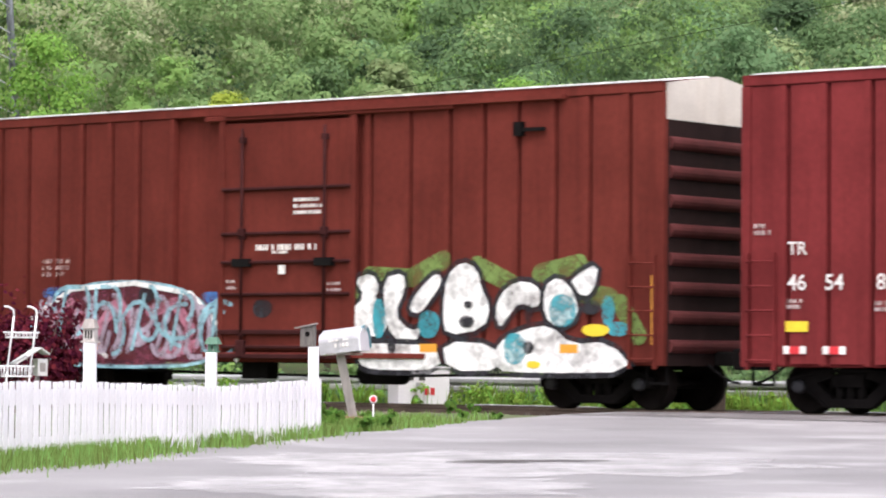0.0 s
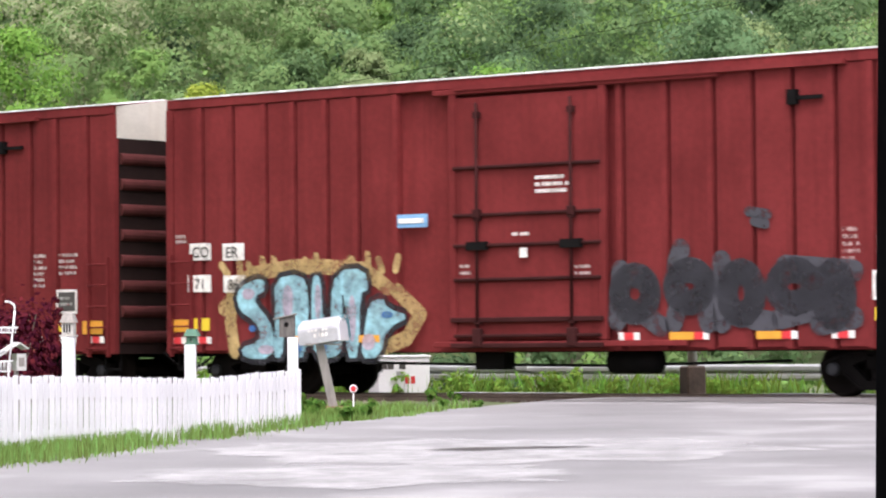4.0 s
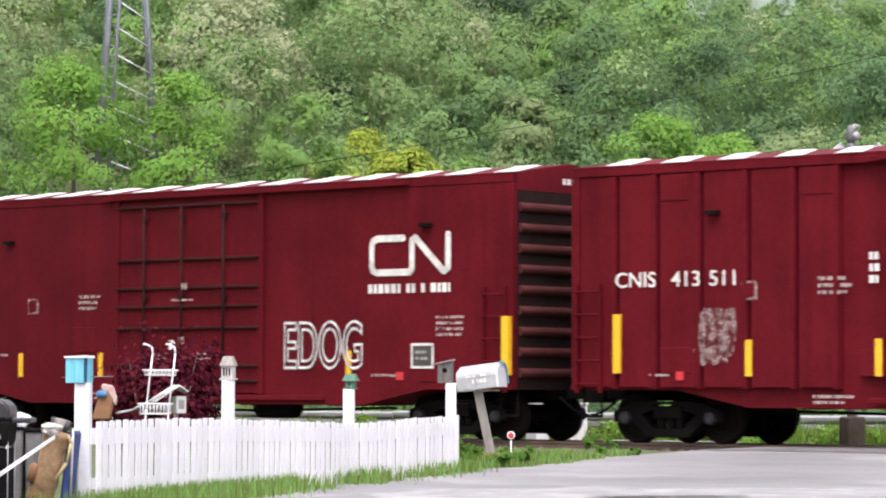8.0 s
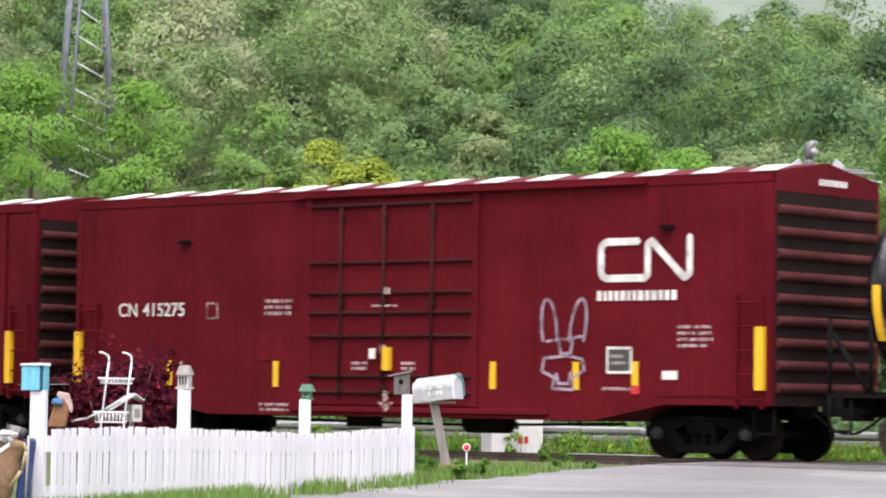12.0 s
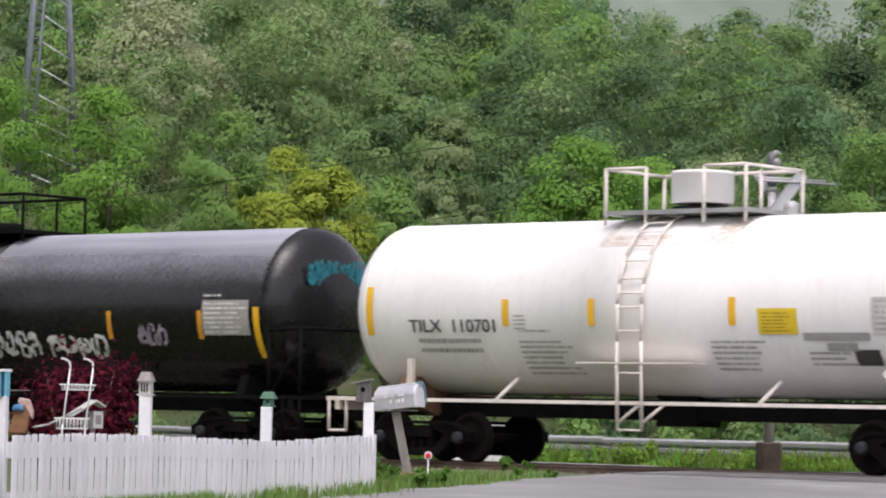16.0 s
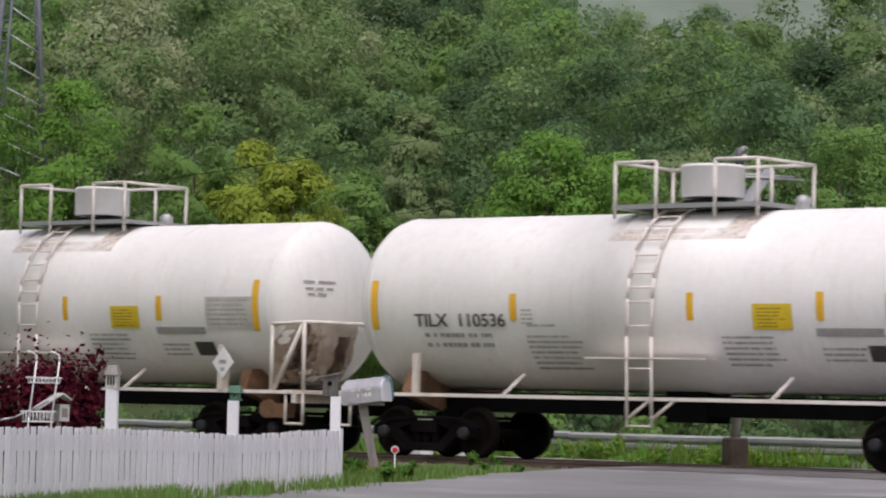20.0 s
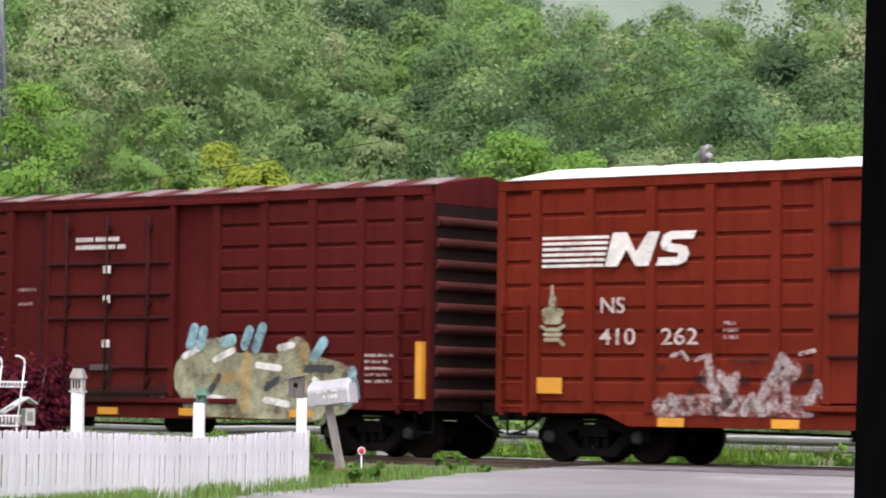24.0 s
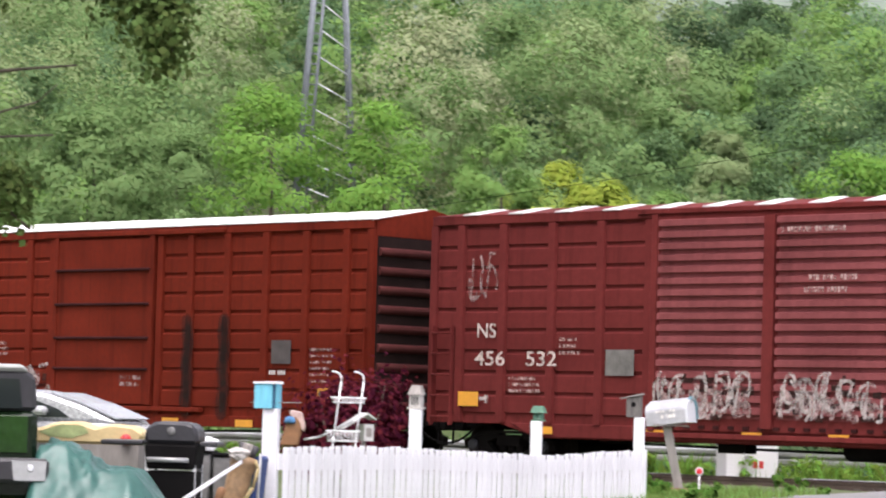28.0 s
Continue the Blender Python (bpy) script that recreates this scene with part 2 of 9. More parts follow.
def lathe(bm, profile, centre=(0, 0, 0), axis="x", sides=24, smooth=True):
    """A turned form: (radius, place along the axis) rows."""
    rings = []
    for r, d in profile:
        ring = []
        for k in range(sides):
            c, s = r * math.cos(k * math.tau / sides), r * math.sin(k * math.tau / sides)
            v = {"x": (d, c, s), "y": (c, d, s), "z": (c, s, d)}[axis]
            ring.append(bm.verts.new(Vector(v) + Vector(centre)))
        rings.append(ring)
    faces = []
    for a, b in zip(rings, rings[1:]):
        for k in range(sides):
            f = bm.faces.new((a[k], a[(k + 1) % sides], b[(k + 1) % sides], b[k]))
            f.smooth = smooth
            faces.append(f)
    faces.append(bm.faces.new(rings[0]))
    faces.append(bm.faces.new(rings[-1][::-1]))
    bmesh.ops.recalc_face_normals(bm, faces=faces)


def mesh_of(name, bm, material, bevel=0.0):
    if bevel:
        bmesh.ops.bevel(bm, geom=list(bm.edges), offset=bevel, segments=1, affect="EDGES", clamp_overlap=True)
    me = bpy.data.meshes.new(name)
    bm.to_mesh(me)
    bm.free()
    for m in material if isinstance(material, (list, tuple)) else (material,):
        me.materials.append(m)
    return me


def part(name, bm, material, parent, label="", bevel=0.0, at=None):
    """Links a bmesh (or a finished mesh) as one object under a thing or a part."""
    me = bm if isinstance(bm, bpy.types.Mesh) else mesh_of(name, bm, material, bevel)
    ob = new(name, me)
    ob.parent = parent
    if at is not None:
        ob.matrix_basis = at if isinstance(at, Matrix) else Matrix.Translation(at)
    return tagged(ob, label, kind="stuff" if name in PAINTED else "")


PAINTED = ("graffiti_cloud", "graffiti_outline", "graffiti_accent", "graffiti_patch", "worn_graffiti", "graffiti", "graffiti_fill")


def thing(name, label, category, m=None, group="", kind=""):
    ob = new(name)
    ob.empty_display_size = 0.2
    if m is not None:
        ob.matrix_basis = m
    return tagged(ob, label, category, group, kind)


def B():
    return bmesh.new()


def letters(text, height, material, parent, x, z, y=-HALF - 0.012, name="lettering", label="", outline=0.0, squeeze=1.0, turn=None, depth=0.002):
    """Words in the built-in font on an upright face that looks towards -y."""
    cu = bpy.data.curves.new(name, "FONT")
    cu.body, cu.size, cu.extrude, cu.offset = text, height * 1.4, depth, height * 0.012
    if outline:
        cu.fill_mode, cu.bevel_depth, cu.extrude = "NONE", outline, 0.0
    tmp = bpy.data.objects.new(name, cu)
    scene.collection.objects.link(tmp)
    bpy.context.view_layer.update()
    me = bpy.data.meshes.new_from_object(tmp.evaluated_get(bpy.context.evaluated_depsgraph_get()))
    bpy.data.objects.remove(tmp)
    me.materials.clear()
    me.materials.append(material)
    ob = new(name, me)
    ob.parent = parent
    ob.matrix_basis = (turn or (Matrix.Translation((x, y, z)) @ pose(0, 0, 0, 90, 0, 0))) @ Matrix.Diagonal((squeeze, 1, 0.06 if outline else 1, 1))
    return tagged(ob, label)


def bars(parent, x, z, w, rows=3, h=0.05, gap=0.03, material=None, y=-HALF - 0.01, name="small_print", seed=0, label=""):
    """Small print: lines of short bars."""
    rnd = random.Random(seed + int(abs(x) * 37))
    bm = B()
    for r in range(rows):
        zz, xx = z - r * (h + gap), x
        end = x + w * rnd.uniform(0.72, 1.0)
        while xx < end - 0.02:
            l = min(rnd.uniform(0.35, 0.75) * h, end - xx)
            bx(bm, xx, xx + l, y, y + 0.004, zz, zz + h)
            xx += l + (0.25 if rnd.random() < 0.85 else 0.9) * h
    return tagged(part(name, bm, material or M_PRINT, parent), label, kind="stuff")


def plate(parent, x0, x1, z0, z1, material, name, label="", y=-HALF - 0.012, d=0.006):
    bm = B()
    bx(bm, x0, x1, y, y + d, z0, z1)
    return part(name, bm, material, parent, label)


def strokes(bm, paths, r, y):
    """Painted lines: chains of flat rounded bars in the plane y."""
    for pts in paths:
        for (ax, az), (cx, cz) in zip(pts, pts[1:]):
            d = Vector((cx - ax, cz - az))
            if d.length < 1e-6:
                continue
            d.normalize()
            n = Vector((-d.y, d.x)) * r
            ring = []
            for k in range(7):
                a = math.pi / 2 + k * math.pi / 6
                ring.append((ax + (d.x * math.cos(a) - d.y * math.sin(a)) * r, az + (d.y * math.cos(a) + d.x * math.sin(a)) * r))
            for k in range(7):
                a = -math.pi / 2 + k * math.pi / 6
                ring.append((cx + (d.x * math.cos(a) - d.y * math.sin(a)) * r, cz + (d.y * math.cos(a) + d.x * math.sin(a)) * r))
            bm.faces.new([bm.verts.new((px, y, pz)) for px, pz in ring])
# ---- the ground ----
def along(x, y):
    return x * U.x + y * U.y, x * N.x + y * N.y


def smooth(a, b, v):
    f = min(max((v - a) / (b - a), 0.0), 1.0)
    return f * f * (3 - 2 * f)


def crest(x, y):
    """How high the wooded hill reaches in the direction of (x, y)."""
    f = x / max(y, 1.0)
    return 1.09 - 0.03 * smooth(-0.15, -0.1, f) - 0.09 * smooth(-0.03, 0.02, f) - 0.085 * smooth(0.045, 0.085, f) + 0.08 * smooth(0.13, 0.17, f)


def ground_z(x, y):
    a, n = along(x, y)
    z = min(max(EYE - 1.22 + 0.0122 * (y - 18), -0.05), 0.45)
    z += (0.26 - z) * smooth(39.0, 40.2, n)
    d = math.hypot(x, y) if y > 0 else 0.0
    # added bank behind the camera, out of view, to cut the low sky
    z += 15.0 * smooth(-28, -95, y)
    if d > 112:
        z += min(d - 112, 175) * 0.176 * crest(x, y) - max(d - 300, 0) * 0.02
    return z


def edge_x(y):
    """The left edge of the road."""
    return -0.14 + (y - 37) * 0.377 + 0.1 * math.sin(y * 1.3) + 0.05 * math.sin(y * 4.1)


def sheet(name, xs, ys, fz, material):
    bm = B()
    rows = [[bm.verts.new((x, y, fz(x, y))) for x in xs(y)] for y in ys]
    for r, s in zip(rows, rows[1:]):
        for i in range(len(r) - 1):
            f = bm.faces.new((r[i], r[i + 1], s[i + 1], s[i]))
            f.smooth = True
    return mesh_of(name, bm, material)


spread_x = [-2500, -900, -400, -200, -120, -80] + [-60 + 2.5 * i for i in range(49)] + [80, 120, 200, 400, 900, 2500]
spread_y = [-400, -100, -40, -20] + [-10 + 1.5 * i for i in range(54)] + [72 + 8 * i for i in range(35)] + [380, 480, 700, 1200, 2200]
tagged(new("ground", sheet("ground", lambda y: spread_x, spread_y, ground_z, M_SOIL)), "green turf and bare soil rising to a wooded hill", "ground", kind="structure")

road_y = [-16 + 0.75 * i for i in range(88)]


def road_xs(y):
    left, right = edge_x(y), min((40.95 - N.y * y) / N.x, 60.0)
    return [left + (right - left) * (i / 24) ** 1.6 for i in range(25)]


def road_z(x, y):
    a, n = along(x, y)
    z = min(max(EYE - 1.22 + 0.0122 * (y - 18), -0.05), 0.455) + 0.02
    return z + (RAIL - 0.015 - z) * smooth(36.0, 40.9, n)


road_rows = [y for y in road_y if edge_x(y) < (40.8 - N.y * y) / N.x]
tagged(new("road", sheet("road", road_xs, road_rows, road_z, M_ASPHALT)), "pale worn wet asphalt road up to the crossing", "road", kind="structure")


M_PALE = spray("pale worn road patch", (0.42, 0.42, 0.42), 0.7, 0.7, 0.75, 0.7)


def flat_patch(name, cx, cy, rx, ry, material, lift, label, turn=0.0, seed=1, cat="road patch"):
    """An uneven-edged patch laid on the road."""
    rnd = random.Random(seed)
    bm = B()
    ring = []
    for k in range(28):
        a = k * math.tau / 28
        r = 1 + rnd.uniform(-0.22, 0.22)
        dx, dy = rx * r * math.cos(a), ry * r * math.sin(a)
        x, y = cx + dx * math.cos(turn) - dy * math.sin(turn), cy + dx * math.sin(turn) + dy * math.cos(turn)
        ring.append((x, y))
    c = bm.verts.new((cx, cy, road_z(cx, cy) + lift))
    outer = [bm.verts.new((x, y, road_z(x, y) + lift)) for x, y in ring]
    for k in range(28):
        bm.faces.new((c, outer[k], outer[(k + 1) % 28]))
    ob = new(name, mesh_of(name, bm, material))
    return tagged(ob, label, cat, kind="structure")


flat_patch("road_patch", 1.9, 30.4, 2.8, 2.6, M_PALE, 0.006, "pale worn concrete patch in the road", 0.2, 3)
flat_patch("road_repair", 1.95, 30.7, 0.75, 0.16, M_TAR, 0.012, "long dark crack in the road", 0.12, 5)
flat_patch("road_repair", 1.5, 30.35, 0.4, 0.1, M_TAR, 0.012, "short dark crack in the road", -0.1, 6)
flat_patch("road_patch", 0.3, 26.0, 1.9, 1.7, M_PALE, 0.007, "pale worn concrete patch in the road", 0.5, 8)

# darker, newer asphalt along the rails
M_NEWTAR = mat("darker approach asphalt", (0.105, 0.1, 0.1), 0.8, var=0.3, scale=0.8, fine=26, bump=0.3, dirt=(0.19, 0.185, 0.18), dirt_amount=0.8)
bm = B()
rows = []
for i in range(61):
    a = -27.5 + 0.65 * i
    row = []
    for k, n in enumerate((37.6 + 0.5 * noise.noise((a * 0.5, 2.0, 0.0)), 38.6, 39.6, 40.4, 40.93)):
        x, y = a * U.x + n * N.x, a * U.y + n * N.y
        row.append(bm.verts.new((x, y, road_z(x, y) + 0.008)))
    rows.append(row)
for r, s in zip(rows, rows[1:]):
    for k in range(4):
        bm.faces.new((r[k], s[k], s[k + 1], r[k + 1])).smooth = True
tagged(new("crossing_approach", mesh_of("crossing_approach", bm, M_NEWTAR)), "darker patched asphalt along the rails", "road", kind="structure")

# ---- track ----
M_TRACK = pose(N.x * CENTRE, N.y * CENTRE, 0, 0, 0, TRACK)
bm = B()
rows = []
for i in range(161):
    x = -120 + 1.5 * i
    row = []
    for y, z in ((-3.1, 0.2), (-2.1, 0.33), (-1.3, 0.36), (0.0, 0.35), (1.3, 0.36), (2.2, 0.3), (3.6, 0.2)):
        row.append(bm.verts.new((x, y + 0.12 * noise.noise((x, y, 3)), z + 0.03 * noise.noise((x * 1.7, y * 1.7, 1)))))
    rows.append(row)
for r, s in zip(rows, rows[1:]):
    for i in range(6):
        bm.faces.new((r[i], s[i], s[i + 1], r[i + 1]))
bed = new("ballast_bed", mesh_of("ballast_bed", bm, M_BALLAST))
bed.matrix_basis = M_TRACK
tagged(bed, "grey stone ballast bed of the track", "ballast", kind="structure")
for y in (-0.755, 0.755):
    bm = B()
    h = RAIL
    prism(bm, [(y - 0.07, h - 0.17), (y + 0.07, h - 0.17), (y + 0.07, h - 0.155), (y + 0.012, h - 0.13), (y + 0.012, h - 0.045), (y + 0.036, h - 0.03), (y + 0.036, h), (y - 0.036, h), (y - 0.036, h - 0.03), (y - 0.012, h - 0.045), (y - 0.012, h - 0.13), (y - 0.07, h - 0.155)], -120, 120, "x")
    ob = new("rail", mesh_of("rail", bm, M_RAIL))
    ob.matrix_basis = M_TRACK
    tagged(ob, "worn steel rail of the track", "rail", "track rails", "structure")
track_ties = thing("railway_ties", "dark creosoted ties bedded in the ballast", "railway ties", M_TRACK, kind="structure")
bm = B()
bx(bm, -0.11, 0.11, -1.3, 1.3, 0.2, RAIL - 0.165)
tie_mesh = mesh_of("tie", bm, M_TIE, 0.01)
for i in range(110):
    part("tie", tie_mesh, None, track_ties, at=pose(-75 + 0.55 * i, 0.03 * math.sin(i * 3.1), 0.004 * math.sin(i * 1.7), 0, 0, 0.8 * math.sin(i * 2.3)))
for k, (y0, y1) in enumerate(((-0.66, 0.66), (0.84, 2.6))):
    bm = B()
    bx(bm, -27.8, 12.0, y0, y1, 0.2, RAIL - 0.02)
    ob = new("crossing_surface", mesh_of("crossing_surface", bm, M_ASPHALT, 0.02))
    ob.matrix_basis = M_TRACK
    tagged(ob, "asphalt crossing surface between the rails", "crossing", kind="structure")

# loose stones on the verge of the ballast
rs = np.random.RandomState(4)


def pebbles(name, count, place, size, material, label):
    verts, faces = [], []
    shape = np.array([(1, 0, 0), (-1, 0, 0), (0, 1, 0), (0, -1, 0), (0, 0, 0.7), (0, 0, -0.7)], float)
    tri = [(0, 2, 4), (2, 1, 4), (1, 3, 4), (3, 0, 4), (2, 0, 5), (1, 2, 5), (3, 1, 5), (0, 3, 5)]
    for i in range(count):
        x, y, z = place()
        a = rs.uniform(0, 6.3)
        c, s = math.cos(a), math.sin(a)
        v = shape * rs.uniform(0.6, 1.3, (6, 3)) * size * rs.uniform(0.6, 1.4)
        v = np.stack([v[:, 0] * c - v[:, 1] * s, v[:, 0] * s + v[:, 1] * c, v[:, 2]], 1) + (x, y, z)
        k = len(verts)
        verts += v.tolist()
        faces += [(p + k, q + k, r + k) for p, q, r in tri]
    me = bpy.data.meshes.new(name)
    me.from_pydata(verts, [], faces)
    me.materials.append(material)
    return tagged(new(name, me), label, "stones", kind="stuff")


def on_track(a, n):
    return a * U.x + n * N.x, a * U.y + n * N.y


def stone_place():
    n = CENTRE + rs.choice([-1, 1]) * rs.uniform(0.95, 3.1)
    a = rs.uniform(-60, -25)
    x, y = on_track(a, n)
    return x, y, 0.37 - 0.16 * smooth(1.3, 3.1, abs(n - CENTRE))


pebbles("ballast_stones", 5000, stone_place, 0.045, M_BALLAST, "loose grey ballast stones beside the rails")

# ---- beyond the track: pavement edge, guardrail, cabinet, signal ----
kerb = thing("far_kerb", "pale concrete kerb beyond the track", "kerb", M_TRACK, kind="structure")
bm = B()
bx(bm, 0, 2.96, 4.0, 4.5, 0.1, 0.42)
kerb_mesh = mesh_of("kerb_stone", bm, M_PATCH, 0.02)
for i in range(34):
    part("kerb_stone", kerb_mesh, None, kerb, at=(-72 + 3.0 * i, 0, 0.01 * math.sin(i * 2.2)))

rail_thing = thing("guardrail", "galvanised corrugated guardrail on steel posts", "guardrail", M_TRACK, kind="structure")
bm = B()
prof = [(6.4, 0.62), (6.34, 0.66), (6.34, 0.72), (6.42, 0.77), (6.34, 0.82), (6.34, 0.88), (6.4, 0.92), (6.43, 0.92), (6.37, 0.88), (6.37, 0.82), (6.45, 0.77), (6.37, 0.72), (6.37, 0.66), (6.43, 0.62)]
prism(bm, prof, 0, 3.8, "x")
beam_mesh = mesh_of("beam", bm, M_STEEL)
bm = B()
bx(bm, -0.06, 0.06, 6.45, 6.6, 0.0, 0.9)
post_mesh = mesh_of("post", bm, M_WOODGREY, 0.01)
for i in range(26):
    part("beam", beam_mesh, None, rail_thing, at=(-70 + 3.8 * i, 0.01 * (i % 2), 0.012 * math.sin(i * 1.9)))
    part("post", post_mesh, None, rail_thing, at=(-70 + 3.8 * i, 0, 0))

cab = thing("trackside_cabinet", "white metal trackside cabinet with red and black marks", "cabinet", pose(1.66, 60.3, 0.24, 0, 0, 18))
bm = B()
bx(bm, -0.53, 0.53, -0.3, 0.3, 0.0, 0.84)
part("body", bm, M_WHITE, cab, bevel=0.015)
bm = B()
bx(bm, -0.555, 0.555, -0.325, 0.325, 0.842, 0.89)
part("lid", bm, M_WHITE, cab, bevel=0.015)
for x in (0.02, 0.14):
    bm = B()
    bx(bm, x, x + 0.085, -0.306, -0.302, 0.34, 0.48)
    part("red_mark", bm, M_RED, cab, "small red mark")
for x, w in ((-0.46, 0.11), (-0.34, 0.13), (-0.1, 0.13)):
    bm = B()
    bx(bm, x, x + w, -0.306, -0.302, 0.62, 0.75)
    part("dark_mark", bm, M_DARKTEXT, cab, "small black marking")
bm = B()
bx(bm, -0.16, -0.02, -0.312, -0.302, 0.46, 0.58)
part("hasp", bm, M_STEEL, cab)
bm = B()
bx(bm, -0.004, 0.004, -0.303, -0.301, 0.02, 0.84)
part("door_seam", bm, M_GREYTEXT, cab)

M_SIGNBACK = mat("dull sign metal", (0.55, 0.56, 0.58), 0.5, 0.3, var=0.15)
sig = thing("crossing_signal", "grey crossing signal mast with metal crossbuck and bell", "crossing signal", pose(6.66, 54.4, 0.3, 0, 0, 18))
M_MAST = mat("dull aluminium mast", (0.5, 0.5, 0.49), 0.5, 0.3, var=0.2, scale=3)
bm = B()
lathe(bm, [(0.09, 0.3), (0.085, 2.6), (0.072, 5.1)], (0, 0, 0), "z", 14)
part("mast", bm, M_MAST, sig)
for z in (4.72, 5.06):
    bm = B()
    lathe(bm, [(0.08, z - 0.03), (0.095, z - 0.025), (0.095, z + 0.025), (0.08, z + 0.03)], (0, 0, 0), "z", 14)
    bx(bm, -0.13, 0.13, 0.06, 0.1, z - 0.022, z + 0.022)
    part("clamp", bm, M_STEEL, sig, "steel band clamp")
bm = B()
bx(bm, -0.18, 0.18, -0.18, 0.18, -0.1, 0.62)
part("base_box", bm, mat("rusty brown junction base", (0.09, 0.065, 0.05), 0.85, var=0.35, scale=4), sig, "brown junction base", 0.03)
bm = B()
lathe(bm, [(0.05, 5.1), (0.085, 5.16), (0.085, 5.34), (0.07, 5.4)], (0, 0, 0), "z", 14)
part("mast_cap", bm, mat("dark bell bracket", (0.14, 0.14, 0.15), 0.5, 0.4), sig, "dark bell bracket")
M_BELL = mat("grey bell metal", (0.16, 0.16, 0.165), 0.5, 0.3, var=0.25, scale=6)
M_GONG = mat("weathered gong metal", (0.34, 0.34, 0.34), 0.5, 0.3, var=0.25, scale=6)
bm = B()
lathe(bm, [(0.06, 5.4), (0.085, 5.47), (0.09, 5.56), (0.08, 5.64), (0.05, 5.7), (0.02, 5.72)], (-0.01, 0, 0), "z", 16)
bell = part("bell", bm, M_BELL, sig, "grey domed warning bell")
bm = B()
lathe(bm, [(0.03, -0.15), (0.06, -0.13), (0.078, -0.09), (0.07, -0.07), (0.03, -0.06)], (0.05, 0, 5.53), "y", 16)
part("gong", bm, M_GONG, bell, "pale bell gong")
bm = B()
prism(bm, [(-0.02, 5.66), (0.05, 5.75), (0.12, 5.73), (0.14, 5.69), (0.09, 5.69), (0.04, 5.65)], -0.07, 0.05)
part("hood", bm, M_GONG, bell, "pale bell hood", 0.01)
for a in (52, -52):
    bm = B()
    bx(bm, -0.63, 0.63, -0.01, 0.01, -0.105, 0.105)
    blade = part("crossbuck_blade", bm, M_SIGNBACK, sig, "pale metal crossbuck blade", 0.006, at=Matrix.Translation((0.155, 0.12 if a > 0 else -0.12, 4.87)) @ pose(0, 0, 0, 0, a, 0))
    for z in (-0.1, 0.1):
        bm = B()
        bx(bm, -0.6, 0.6, -0.02, -0.01, z - 0.012, z + 0.012)
        part("stiffener", bm, M_STEEL, blade)
for y, z, x1 in ((-0.1, 5.25, 1.0), (-0.14, 5.2, 1.18)):
    bm = B()
    rod(bm, (-0.36, y, z), (x1, y, z - 0.02), 0.024, 8)
    part("cross_arm", bm, M_STEEL, sig)
for x in (-0.45, 0.45):
    bm = B()
    lathe(bm, [(0.05, 0.02), (0.29, 0.0), (0.3, -0.03), (0.1, -0.05)], (x, -0.16, 3.2), "y", 18)
    lathe(bm, [(0.1, -0.03), (0.11, -0.25), (0.1, -0.26)], (x, -0.16, 3.2), "y", 12)
    part("flasher", bm, M_BLACK, sig, "black flasher disc")

# ---- utility wire and its poles, the lattice tower ----
for x, y, z in ((-34, 100, 4.4), (27, 71, 12.6)):
    pl = thing("utility_pole", "weathered timber utility pole", "utility pole", pose(x, y, ground_z(x, y) - 0.2))
    bm = B()
    rod(bm, (0, 0, 0), (0, 0, z + 1.2 - ground_z(x, y)), 0.16, 10, 0.11)
    part("pole", bm, M_BARK, pl)
    bm = B()
    bx(bm, -0.9, 0.9, -0.06, 0.06, z + 0.5 - ground_z(x, y), z + 0.62 - ground_z(x, y))
    part("cross_arm", bm, M_BARK, pl)
for dz, r in ((0.0, 0.008), (-1.9, 0.006)):
    bm = B()
    pts = []
    for i in range(41):
        f = i / 40
        pts.append((-34 + 61 * f, 100 - 29 * f, 4.4 + 8.2 * f + 0.35 + dz - 1.1 * math.sin(math.pi * f)))
    pipe(bm, pts, r, 5)
    tagged(new("utility_wire", mesh_of("utility_wire", bm, M_BLACK)), "thin dark overhead utility wire", "wire", kind="structure")

tower = thing("lattice_tower", "grey galvanised lattice power tower", "power tower", pose(-18.4, 165, ground_z(-18.4, 165), 0, 0, 10))
M_TOWER = mat("dull galvanised steel", (0.2, 0.22, 0.24), 0.6, 0.4, var=0.2)


def half(z):
    return max(0.97 + (11.5 - z) * 0.062, 0.3)


for sx in (-1, 1):
    for sy in (-1, 1):
        bm = B()
        p, q = (sx * half(0), sy * half(0), 0), (sx * half(21), sy * half(21), 21)
        rod(bm, p, q, 0.17 if sx < 0 else 0.14, 4)
        part("leg", bm, M_TOWER, tower)
for k in range(34):
    z = 2.0 + 0.55 * k
    bm = B()
    rod(bm, (-half(z), -half(z), z), (-half(z) + 0.5, -half(z), z), 0.05, 4)
    part("rung", bm, M_TOWER, tower)
bm = B()
rod(bm, (-half(1) + 0.5, -half(1), 1), (-half(20) + 0.5, -half(20), 20), 0.11, 4)
part("ladder_rail", bm, M_TOWER, tower)
M_BRACE = mat("bright galvanised brace", (0.5, 0.52, 0.54), 0.5, 0.3, var=0.15)
for k in range(14):
    a = 0.6 + 1.42 * k
    bm = B()
    rod(bm, (-half(a + 1.0) + 0.5, -half(a + 1.0), a + 1.0), (half(a), -half(a), a), 0.05, 4)
    part("brace", bm, M_BRACE, tower)
    if k % 2 == 0:
        bm = B()
        rod(bm, (half(a), -half(a), a), (half(a + 1.2), half(a + 1.2), a + 1.2), 0.05, 4)
        part("brace", bm, M_TOWER, tower)

